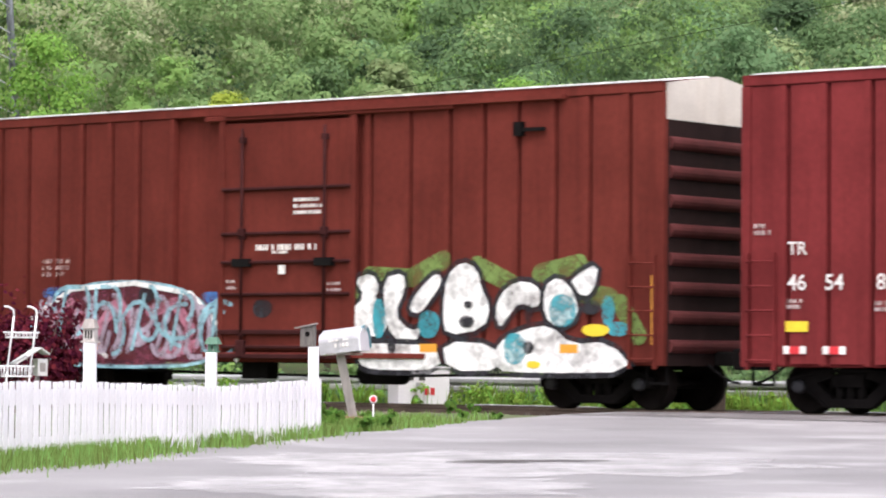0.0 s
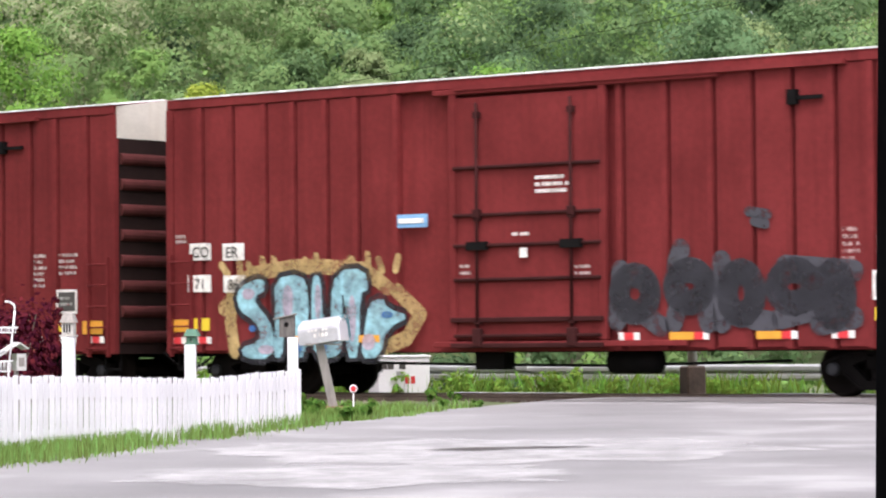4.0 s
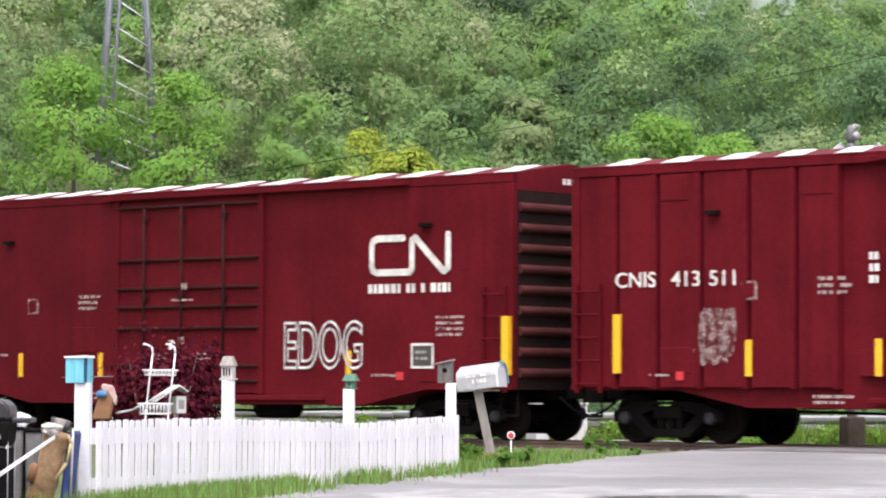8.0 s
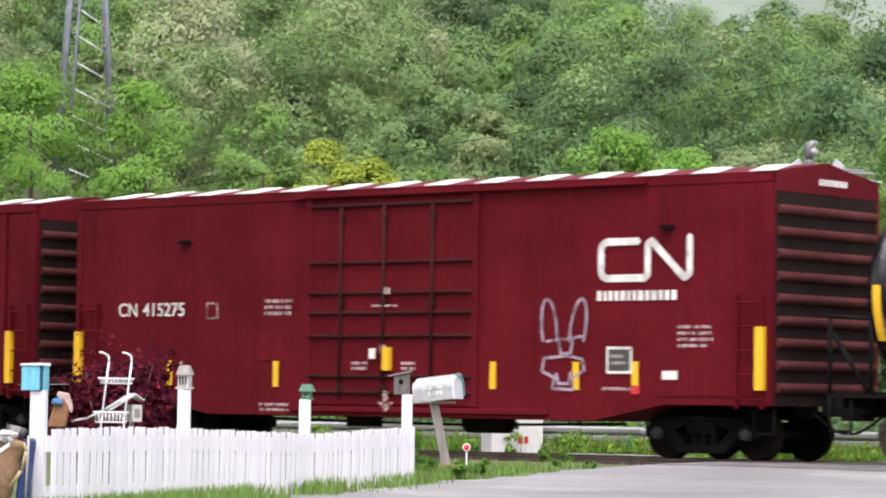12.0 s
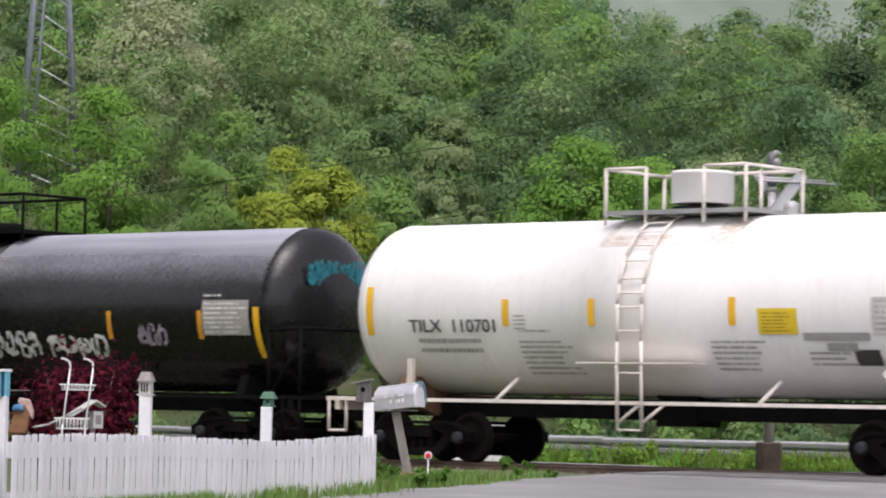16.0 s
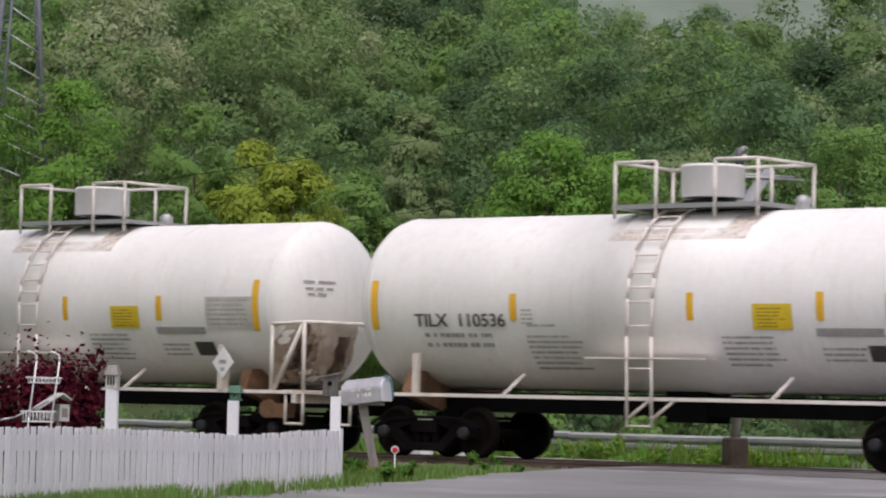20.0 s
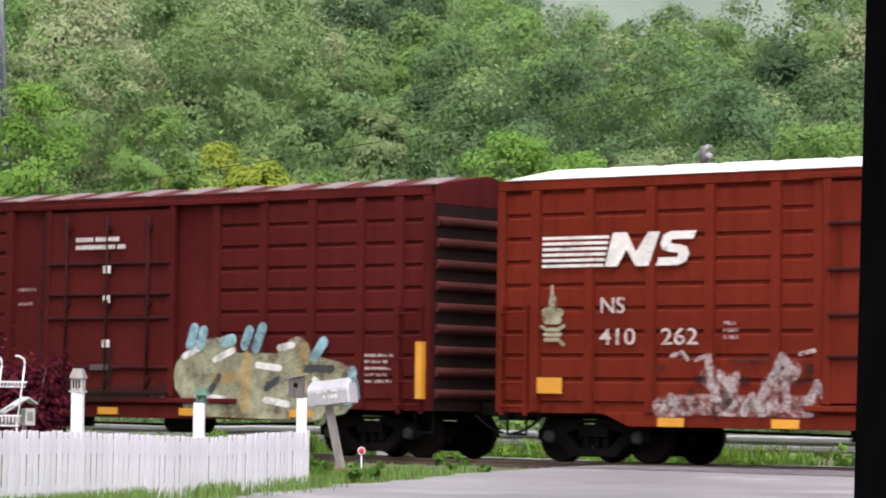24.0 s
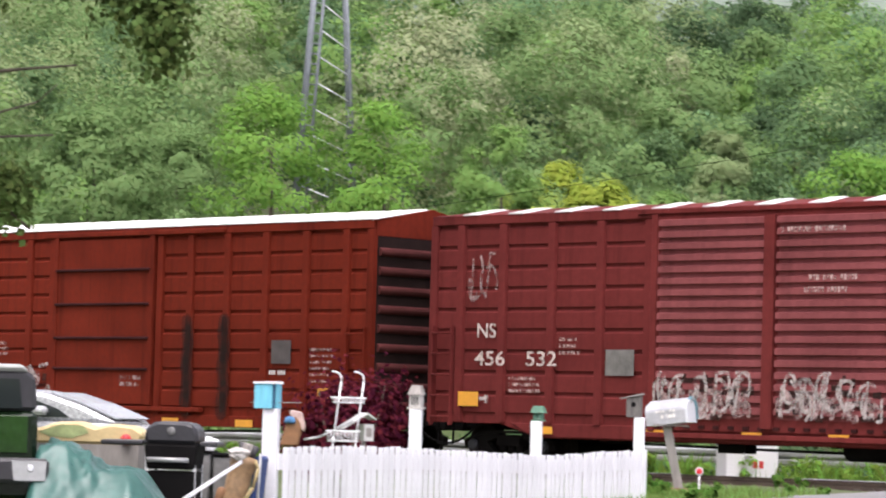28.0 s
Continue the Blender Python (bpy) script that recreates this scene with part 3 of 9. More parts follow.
# ---- woods ----
LEAVES = [leaf_mat("leaves_" + n, c, 0.012, 0.09, 0.4) for n, c in (
    ("mid green", (0.186, 0.288, 0.112)), ("deep green", (0.13, 0.212, 0.094)), ("fresh green", (0.21, 0.345, 0.104)), ("grey green", (0.27, 0.35, 0.165)),
    ("yellow green", (0.252, 0.342, 0.084)), ("dark green", (0.085, 0.142, 0.07)), ("pale hazed green", (0.35, 0.395, 0.225)), ("blue green", (0.15, 0.25, 0.12)), ("bright spring green", (0.205, 0.37, 0.08)), ("bright yellow green", (0.34, 0.42, 0.075)))]


def unit(v):
    return v / np.linalg.norm(v, axis=-1, keepdims=True)


def leaf_quads(g, p, nrm, soft, size):
    """A four-cornered leaf clump at each point."""
    t = unit(np.cross(nrm, g.normal(0, 1, nrm.shape)))
    b = np.cross(nrm, t)
    s = size * g.uniform(0.5, 1.25, (len(p), 1))
    k = g.uniform(0.5, 1.0, (len(p), 1))
    q = np.stack([p - t * s, p - b * s * k, p + t * s, p + b * s * k * 0.8 + nrm * s * 0.15], 1).reshape(-1, 3)
    return np.concatenate([q, np.repeat(soft, 4, axis=0)], 1)


def crown_quads(g, x, y, z, rad, high, lobes, per, size):
    """Leaf clumps on the shells of a crown's lobes: corner points and soft normals, four to a clump."""
    size3 = np.array((rad, rad, high / 2))
    c = unit(g.normal(0, 1, (lobes, 3))) * g.uniform(0.25, 0.8, (lobes, 1)) * size3
    lr = g.uniform(0.3, 0.5, lobes) * rad
    d = unit(g.normal(0, 1, (lobes, per, 3)) * (1, 1, 0.8) + (0, 0, 0.25))
    p = (c[:, None] + d * lr[:, None, None] * g.uniform(0.55, 1.08, (lobes, per, 1)) * (1, 1, 0.85)).reshape(-1, 3)
    soft = d.reshape(-1, 3) * 0.55 + p / size3 * 0.75 + (0, 0, 0.2)
    nrm = unit(soft + g.normal(0, 0.25, soft.shape))
    q = leaf_quads(g, p, nrm, unit(soft + g.normal(0, 0.15, soft.shape)), size)
    q[:, :3] += (x, y, z + high / 2)
    return q


def spray_crown(g, x, y, z, rad, high, lobes, per, size, narrow=0.75):
    """A crown of many leafy boughs round a tapered form; corner points and soft normals, four to a leaf clump."""
    up = g.uniform(0.0, 1.0, lobes) ** 0.8
    girth = rad * np.sin(np.pi * (0.1 + 0.86 * up)) ** narrow
    a = g.uniform(0, math.tau, lobes)
    out = np.sqrt(g.uniform(0.2, 1.0, lobes)) * g.uniform(0.85, 1.1, lobes)
    c = np.stack([np.cos(a) * girth * out, np.sin(a) * girth * out, (up - 0.5) * high], 1)
    lr = (g.uniform(0.22, 0.42, lobes) * rad)[:, None, None]
    d = unit(g.normal(0, 1, (lobes, per, 3)) + (0, -0.25, 0.25))
    reach = g.uniform(0.35, 1.0, (lobes, per, 1)) ** 0.6 * g.choice([1.0, 1.0, 1.0, 1.18], (lobes, per, 1))
    p = (c[:, None] + d * lr * reach * (1, 1, 0.75)).reshape(-1, 3)
    soft = d.reshape(-1, 3) * 0.45 + p / (rad, rad, high / 2) * 0.85 + (0, 0, 0.1)
    q = leaf_quads(g, p, unit(soft + g.normal(0, 0.35, soft.shape)), unit(soft + g.normal(0, 0.1, soft.shape)), size)
    q[:, :3] += (x, y, z + high / 2)
    return q


def quad_mesh(name, verts, mats, index=None):
    n = len(verts) // 4
    soft, verts = (verts[:, 3:], verts[:, :3]) if verts.shape[1] == 6 else (None, verts)
    me = bpy.data.meshes.new(name)
    me.vertices.add(len(verts))
    me.vertices.foreach_set("co", np.ascontiguousarray(verts, np.float32).ravel())
    me.loops.add(len(verts))
    me.loops.foreach_set("vertex_index", np.arange(len(verts), dtype=np.int32))
    me.polygons.add(n)
    me.polygons.foreach_set("loop_start", np.arange(0, len(verts), 4, dtype=np.int32))
    for m in mats:
        me.materials.append(m)
    if index is not None:
        me.polygons.foreach_set("material_index", np.asarray(index, np.int32))
    me.update(calc_edges=True)
    if soft is not None:
        me.normals_split_custom_set(np.ascontiguousarray(soft, np.float32))
    return me


g = np.random.RandomState(11)
chunks, idx = [], []
spots = []
d = 118.0
while d < 300:
    span = 0.5 * d
    count = int(span / (0.016 * d + 2.5))
    for i in range(count):
        f = -0.25 + 0.5 * (i + g.uniform(-0.3, 0.3) + 0.5) / count
        spots.append((f, d + g.uniform(-5.0, 5.0)))
    d += 6.5 + 0.03 * d
for f, dd in spots:
    if abs(f + 0.112) < 0.026 and dd < 172:
        continue
    y = dd / math.sqrt(1 + f * f)
    x = f * y
    tall = g.uniform(7.0, 13.0) * (0.75 if dd < 128 else 1.0)
    rad = tall * g.uniform(0.28, 0.42)
    z = ground_z(x, y)
    # paler kinds up the left slope put haze into the leaf colours
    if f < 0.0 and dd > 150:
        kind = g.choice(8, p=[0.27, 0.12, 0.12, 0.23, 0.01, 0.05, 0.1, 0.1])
    else:
        kind = g.choice(8, p=[0.33, 0.18, 0.12, 0.09, 0.02, 0.09, 0.03, 0.14])
    if dd < 135 and g.uniform() < 0.5:
        kind = g.choice([0, 2, 4])
    lobes, per = 28, 195 if dd < 200 else 150
    q = spray_crown(g, x, y, z + tall * 0.1, rad, tall * 0.9, lobes, per, 0.05 + 0.0005 * dd, g.uniform(0.55, 1.0))
    chunks.append(q)
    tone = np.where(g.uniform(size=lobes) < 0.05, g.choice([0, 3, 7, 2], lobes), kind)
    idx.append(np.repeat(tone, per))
    # low growth between the trunks
    q = crown_quads(g, x + g.uniform(-3, 3), y - g.uniform(1, 3), z - 0.3, rad * 1.2, tall * 0.4, 6, 44, 0.24)
    chunks.append(q)
    idx.append(np.full(len(q) // 4, g.choice([0, 1, 2, 5])))
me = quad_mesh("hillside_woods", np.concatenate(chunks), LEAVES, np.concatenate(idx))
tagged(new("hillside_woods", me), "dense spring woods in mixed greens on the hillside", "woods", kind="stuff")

# farther hill, its mist put into the pale base colour
bm = B()
rows = []
for i in range(61):
    f = -0.5 + i / 60
    top = 190 + 16 * math.sin(f * 9 + 1) + 9 * math.sin(f * 31)
    rows.append([bm.verts.new((f * 1000, 1000, -20)), bm.verts.new((f * 1000, 1050, top * 0.6)), bm.verts.new((f * 1000, 1120, top))])
for r, s in zip(rows, rows[1:]):
    for k in range(2):
        bm.faces.new((r[k], s[k], s[k + 1], r[k + 1])).smooth = True
M_MIST = mat("misty wooded distance", (0.2, 0.245, 0.2), 1.0, var=0.12, scale=0.02, fine=0.12, bump=0.0, spec=0.0)
tagged(new("backdrop", mesh_of("backdrop", bm, M_MIST)), "misty pale green distant hill", "hill", kind="structure")


# ---- single trees before the woods ----
def tree(x, y, tall, rad, m, label, seed, trunk=True, low=0.25):
    gg = np.random.RandomState(seed)
    z = ground_z(x, y)
    ob = thing("tree", label, "tree", pose(x, y, z))
    bm = B()
    rod(bm, (0, 0, -0.3), (0.1, 0, tall * 0.45), rad * 0.075, 8, rad * 0.05)
    rod(bm, (0.1, 0, tall * 0.45), (0.0, 0.1, tall * 0.85), rad * 0.05, 7, rad * 0.015)
    for k in range(7):
        a, h0 = gg.uniform(0, 6.3), tall * gg.uniform(0.28, 0.6)
        rod(bm, (0.05, 0, h0), (math.cos(a) * rad * 0.7, math.sin(a) * rad * 0.7, h0 + tall * gg.uniform(0.12, 0.25)), rad * 0.028, 6, rad * 0.008)
    part("trunk", bm, M_BARK, ob, "brown trunk with spreading limbs")
    q = spray_crown(gg, 0, 0, tall * low, rad, tall * (1 - low), 60, 300, 0.078, 0.6)
    part("crown", quad_mesh("crown", q, [m]), None, ob, "leafy spring crown")
    return ob


for f, dd, top, rad, m, label, seed in (
    (-0.129, 112, 0.104, 2.6, 8, "fresh green young tree beside the track", 1), (-0.092, 112, 0.0995, 2.3, 8, "fresh green broad tree beside the track", 2), (-0.054, 118, 0.094, 1.9, 2, "pale green round tree beside the track", 3),
    (-0.022, 100, 0.078, 1.6, 9, "yellow-green bushy tree beside the track", 4), (-0.036, 102, 0.081, 1.5, 9, "yellow-green bushy tree beside the track", 14), (0.017, 118, 0.0935, 1.5, 3, "grey-green slender tree beside the track", 5), (0.06, 104, 0.0855, 2.4, 8, "bright green spreading tree beside the track", 6),
    (0.083, 106, 0.081, 2.0, 8, "bright green spreading tree beside the track", 7), (-0.187, 92, 0.0955, 2.3, 0, "dark green round tree with a bare trunk", 8), (-0.16, 128, 0.09, 2.4, 0, "mid green tree before the woods", 9), (0.13, 112, 0.084, 2.6, 0, "mid green tree before the woods", 10),
    (0.155, 116, 0.09, 2.6, 2, "fresh green tree before the woods", 12), (-0.002, 112, 0.074, 1.8, 2, "fresh green bushy tree beside the track", 13), (0.105, 118, 0.082, 2.3, 3, "grey-green tree before the woods", 15)):
    y = dd
    x = f * y
    tree(x, y, EYE + top * y - ground_z(x, y), rad, LEAVES[m], label, seed, low=0.42 if seed == 8 else 0.2)
# ---- the train ----
def paint(name, c, streak=0.45, rough=0.55):
    return mat(name, c, rough + 0.1, spec=0.05, var=0.2, scale=0.7, fine=9, bump=0.06, streak=streak, dirt=tuple(v * 0.3 for v in c), spread=0.03)


P_BROWN = paint("brown-red car paint", (0.128, 0.027, 0.0205))
P_ROSE = paint("faded red car paint", (0.155, 0.0255, 0.0262))
P_CN = paint("deep maroon car paint", (0.109, 0.0074, 0.0124), 0.4, 0.45)
P_OXIDE = paint("dark oxide car paint", (0.087, 0.0128, 0.0116), 0.6)
P_ORANGE = paint("orange-red car paint", (0.146, 0.02, 0.0105), 0.75)
P_DULL = paint("dull brown car paint", (0.134, 0.025, 0.0235), 0.65)
P_TANK = mat("white tank paint", (0.86, 0.85, 0.82), 0.4, var=0.05, scale=0.6, fine=10, bump=0.04, streak=0.22, dirt=(0.5, 0.4, 0.31))
P_COAL = mat("black tank paint", (0.0045, 0.0045, 0.005), 0.24, var=0.3, scale=0.7, fine=9, bump=0.03, streak=0.25, dirt=(0.012, 0.011, 0.01), spec=0.5)
P_PINKDOOR = paint("faded pink-brown door paint", (0.2, 0.058, 0.06), 0.5)
P_GRIMESHADE = mat("grime- and shade-dark red-brown steel", (0.04, 0.011, 0.011), 0.8, var=0.3, scale=2, spec=0.1)
# car ends: soot, and the shade between coupled cars, put into the colour
P_RIB = mat("shade-darkened red end rib", (0.075, 0.021, 0.02), 0.75, var=0.3, scale=2, spec=0.1)
P_SOOTSHADE = mat("soot- and shade-dark end sheet", (0.02, 0.011, 0.01), 0.85, var=0.3, scale=1.5, spec=0.1)
G_SOOT = spray("soot and grease", (0.028, 0.016, 0.013), 0.52, 1.6, 0.8, 0.9)


def sheen_mat(name, base, z0, z1, most):
    """Sky sheen painted as a pale film, thinning down a tank's side in long streaks."""
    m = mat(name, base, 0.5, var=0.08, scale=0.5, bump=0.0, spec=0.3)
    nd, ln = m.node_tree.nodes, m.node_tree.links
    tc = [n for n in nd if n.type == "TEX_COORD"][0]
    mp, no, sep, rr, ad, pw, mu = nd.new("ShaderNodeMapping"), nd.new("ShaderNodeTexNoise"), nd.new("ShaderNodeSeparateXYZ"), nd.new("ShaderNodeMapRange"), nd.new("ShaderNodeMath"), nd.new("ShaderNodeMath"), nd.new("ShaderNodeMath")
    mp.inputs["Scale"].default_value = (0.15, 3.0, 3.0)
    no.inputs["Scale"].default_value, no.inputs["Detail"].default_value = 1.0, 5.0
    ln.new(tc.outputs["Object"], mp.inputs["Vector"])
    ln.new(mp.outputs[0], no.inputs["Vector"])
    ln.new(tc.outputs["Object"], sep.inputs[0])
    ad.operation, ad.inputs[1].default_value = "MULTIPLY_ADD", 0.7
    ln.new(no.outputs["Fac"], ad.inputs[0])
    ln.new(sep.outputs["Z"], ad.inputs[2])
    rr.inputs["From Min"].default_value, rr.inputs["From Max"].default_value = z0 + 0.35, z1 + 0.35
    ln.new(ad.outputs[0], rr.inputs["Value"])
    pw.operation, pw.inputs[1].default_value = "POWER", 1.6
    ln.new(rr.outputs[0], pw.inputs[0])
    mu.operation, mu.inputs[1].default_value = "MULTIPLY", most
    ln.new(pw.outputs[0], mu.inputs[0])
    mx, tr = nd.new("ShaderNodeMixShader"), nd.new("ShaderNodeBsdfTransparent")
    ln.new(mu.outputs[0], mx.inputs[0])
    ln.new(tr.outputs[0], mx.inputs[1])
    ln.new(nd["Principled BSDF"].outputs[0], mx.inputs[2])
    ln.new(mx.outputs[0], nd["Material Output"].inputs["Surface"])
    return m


G_SHEEN = sheen_mat("painted sky sheen", (0.46, 0.48, 0.54), 2.75, 4.2, 0.85)
G_TAN = spray("thin tan stain", (0.4, 0.29, 0.2), 0.72, 1.6, 0.7, 0.9)
G_BROWNRUN = spray("dark rust run", (0.1, 0.055, 0.035), 0.78, 2.2, 0.8, 0.6)
G_BLOCKIER = spray("worn white paint", (0.66, 0.62, 0.62), 0.74, 6.0, 0.65, 0.4)
G_BLOCK = spray("patchy white paint", (0.58, 0.52, 0.5), 0.58, 7.0, 0.65, 0.45)
M_DULLPATCH = mat("dull grey patch", (0.075, 0.062, 0.06), 0.6, var=0.2, scale=4)
G_RUST = spray("patchy rust", (0.2, 0.11, 0.06), 0.6, 5.0)
M_YELLOWPRINT = mat("olive placard print", (0.3, 0.2, 0.02), 0.6, var=0.2, scale=6)
P_STAIN = mat("rust stain", (0.2, 0.11, 0.06), 0.8, var=0.4, scale=3)
M_CREAM = mat("weathered cream steel", (0.78, 0.72, 0.66), 0.55, var=0.16, scale=3)
M_BAND = mat("grimy cream paint", (0.66, 0.6, 0.53), 0.6, var=0.2, scale=2)
G_WHITE = spray("white spray paint", (0.8, 0.8, 0.78), 0.88, 4.0, 0.65, 0.35)
G_HAZE = spray("thin white spray paint", (0.42, 0.3, 0.29), 0.6, 7.0)
G_TEAL = spray("teal spray paint", (0.05, 0.32, 0.38), 0.74, 3.5, 0.65, 0.4)
G_SKY = spray("pale blue spray paint", (0.33, 0.6, 0.68), 0.74, 3.5, 0.65, 0.4)
G_INK = spray("black spray paint", (0.025, 0.025, 0.03), 0.86, 3.5, 0.65, 0.4)
G_GREY = spray("dark grey spray paint", (0.06, 0.06, 0.07), 0.84, 4.0)
G_GREEN = spray("green spray paint", (0.16, 0.24, 0.07), 0.74, 3.5, 0.65, 0.4)
G_SAND = spray("tan spray paint", (0.5, 0.36, 0.16), 0.74, 3.5, 0.65, 0.4)
G_PINK = spray("pink spray paint", (0.55, 0.22, 0.3), 0.74, 3.5, 0.65, 0.4)
G_PLUM = spray("dark plum spray paint", (0.14, 0.035, 0.055), 0.74, 3.5, 0.65, 0.4)
G_BLUE = spray("blue spray paint", (0.05, 0.16, 0.4), 0.74, 3.5, 0.65, 0.4)
G_LILAC = spray("lilac spray paint", (0.45, 0.38, 0.46), 0.74, 3.5, 0.65, 0.4)
G_OLIVE = spray("pale olive spray paint", (0.4, 0.4, 0.27), 0.74, 3.5, 0.65, 0.4)
FRONT = -1.572
WHEEL_R = 0.42


def wheel_mesh(m):
    bm = B()
    for y, d in ((-0.755, 1), (0.755, -1)):
        lathe(bm, [(0.09, y - 0.07 * d), (0.13, y - 0.07 * d), (0.15, y - 0.03 * d), (0.33, y - 0.005 * d), (0.36, y - 0.06 * d), (WHEEL_R - 0.01, y - 0.06 * d), (WHEEL_R, y + 0.05 * d), (WHEEL_R + 0.026, y + 0.065 * d), (WHEEL_R + 0.026, y + 0.085 * d), (0.34, y + 0.085 * d), (0.3, y + 0.03 * d), (0.12, y + 0.06 * d)], axis="y", sides=20)
    rod(bm, (0, -0.95, 0), (0, 0.95, 0), 0.08, 8)
    return mesh_of("wheelset", bm, m)


def side_frame_mesh(m):
    bm = B()
    for y0, y1 in ((-1.09, -0.95),):
        prism(bm, [(-1.12, 0.52), (-1.12, 0.36), (-0.72, 0.34), (-0.42, 0.1), (0.42, 0.1), (0.72, 0.34), (1.12, 0.36), (1.12, 0.52), (0.75, 0.66), (0.3, 0.7), (0.3, 0.56), (0.56, 0.48), (0.3, 0.24), (-0.3, 0.24), (-0.56, 0.48), (-0.3, 0.56), (-0.3, 0.7), (-0.75, 0.66)], y0, y1)
        # raised ribs of the casting
        for pts in ([(-1.1, 0.5), (-1.1, 0.46), (-0.75, 0.6), (-0.3, 0.64), (0.3, 0.64), (0.75, 0.6), (1.1, 0.46), (1.1, 0.5), (0.75, 0.655), (0.3, 0.695), (-0.3, 0.695), (-0.75, 0.655)], [(-0.72, 0.35), (-0.42, 0.11), (0.42, 0.11), (0.72, 0.35), (0.68, 0.37), (0.4, 0.15), (-0.4, 0.15), (-0.68, 0.37)]):
            prism(bm, pts, y0 - 0.03, y0 + 0.004)
    return mesh_of("side_frame", bm, m)


WHEELS = []
M_RUSTTRUCK = mat("rust-brown cast steel", (0.055, 0.038, 0.034), 0.85, 0.0, var=0.4, scale=2.5, bump=0.3, spec=0.2)
# paler wheel copy: light on the rims put into the brown
M_LITWHEEL = mat("lit brown wheel steel", (0.045, 0.036, 0.032), 0.6, 0.0, var=0.35, scale=3, spec=0.3)
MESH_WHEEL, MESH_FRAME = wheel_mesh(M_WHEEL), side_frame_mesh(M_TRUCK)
MESH_WHEEL_B, MESH_FRAME_B = wheel_mesh(M_LITWHEEL), side_frame_mesh(M_RUSTTRUCK)
bm = B()
lathe(bm, [(0.075, 0.16), (0.075, 0.5)], (0, -1.0, 0), "z", 8)
MESH_SPRING = mesh_of("spring", bm, M_TRUCK)
bm = B()
lathe(bm, [(0.05, -1.17), (0.1, -1.16), (0.11, -1.05)], (0, 0, 0), "y", 12)
MESH_CAP = mesh_of("bearing_cap", bm, mat("grey bearing cap", (0.022, 0.023, 0.027), 0.7, 0.0, var=0.2))
bm = B()
bx(bm, -0.28, 0.28, -1.12, 1.12, 0.42, 0.62)
bx(bm, -0.2, 0.2, -0.4, 0.4, 0.6, 0.82)
MESH_BOLSTER = mesh_of("truck", bm, M_TRUCK)


def truck(car, x, brown=False):
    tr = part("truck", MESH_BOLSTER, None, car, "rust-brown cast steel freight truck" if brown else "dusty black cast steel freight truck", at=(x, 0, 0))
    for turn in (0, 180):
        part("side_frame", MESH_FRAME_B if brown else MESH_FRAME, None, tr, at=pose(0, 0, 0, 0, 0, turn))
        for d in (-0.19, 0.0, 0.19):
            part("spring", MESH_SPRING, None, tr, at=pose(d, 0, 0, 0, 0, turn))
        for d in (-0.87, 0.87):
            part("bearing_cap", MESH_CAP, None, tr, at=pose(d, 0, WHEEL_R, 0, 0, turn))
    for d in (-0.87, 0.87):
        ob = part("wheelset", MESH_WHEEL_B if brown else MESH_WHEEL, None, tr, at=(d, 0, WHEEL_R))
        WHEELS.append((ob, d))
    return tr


def coupler(car, x, d):
    bm = B()
    bx(bm, min(x, x + 0.45 * d), max(x, x + 0.45 * d), -0.11, 0.11, 0.72, 0.95)
    bx(bm, min(x + 0.42 * d, x + 0.66 * d), max(x + 0.42 * d, x + 0.66 * d), -0.19, 0.17, 0.66, 1.0)
    part("coupler", bm, M_TRUCK, car, "rusty knuckle coupler", 0.02)
    bm = B()
    pts = [Vector((x + 0.62 * d * f, -0.28, 0.75 - 0.3 * math.sin(f * math.pi * 0.5))) for f in (0, 0.25, 0.5, 0.75, 1.0)]
    pipe(bm, pts, 0.022)
    part("air_hose", bm, M_BLACK, car)


def beaded(length, z0, z1, n, depth, material, name, flat=0.28):
    """A sheet along x with n level pressed beads, facing -y from y = 0."""
    pitch = (z1 - z0) / n
    prof = [(0.0, z0)]
    for i in range(n):
        a = z0 + i * pitch
        prof += [(0.0, a + pitch * flat), (-depth, a + pitch * (flat + 0.06)), (-depth, a + pitch * 0.9), (0.0, a + pitch)]
    bm = B()
    rows = [[bm.verts.new((x, y, z)) for y, z in prof] for x in (-length / 2, length / 2)]
    for i in range(len(prof) - 1):
        bm.faces.new((rows[0][i], rows[1][i], rows[1][i + 1], rows[0][i + 1]))
    return mesh_of(name, bm, material)


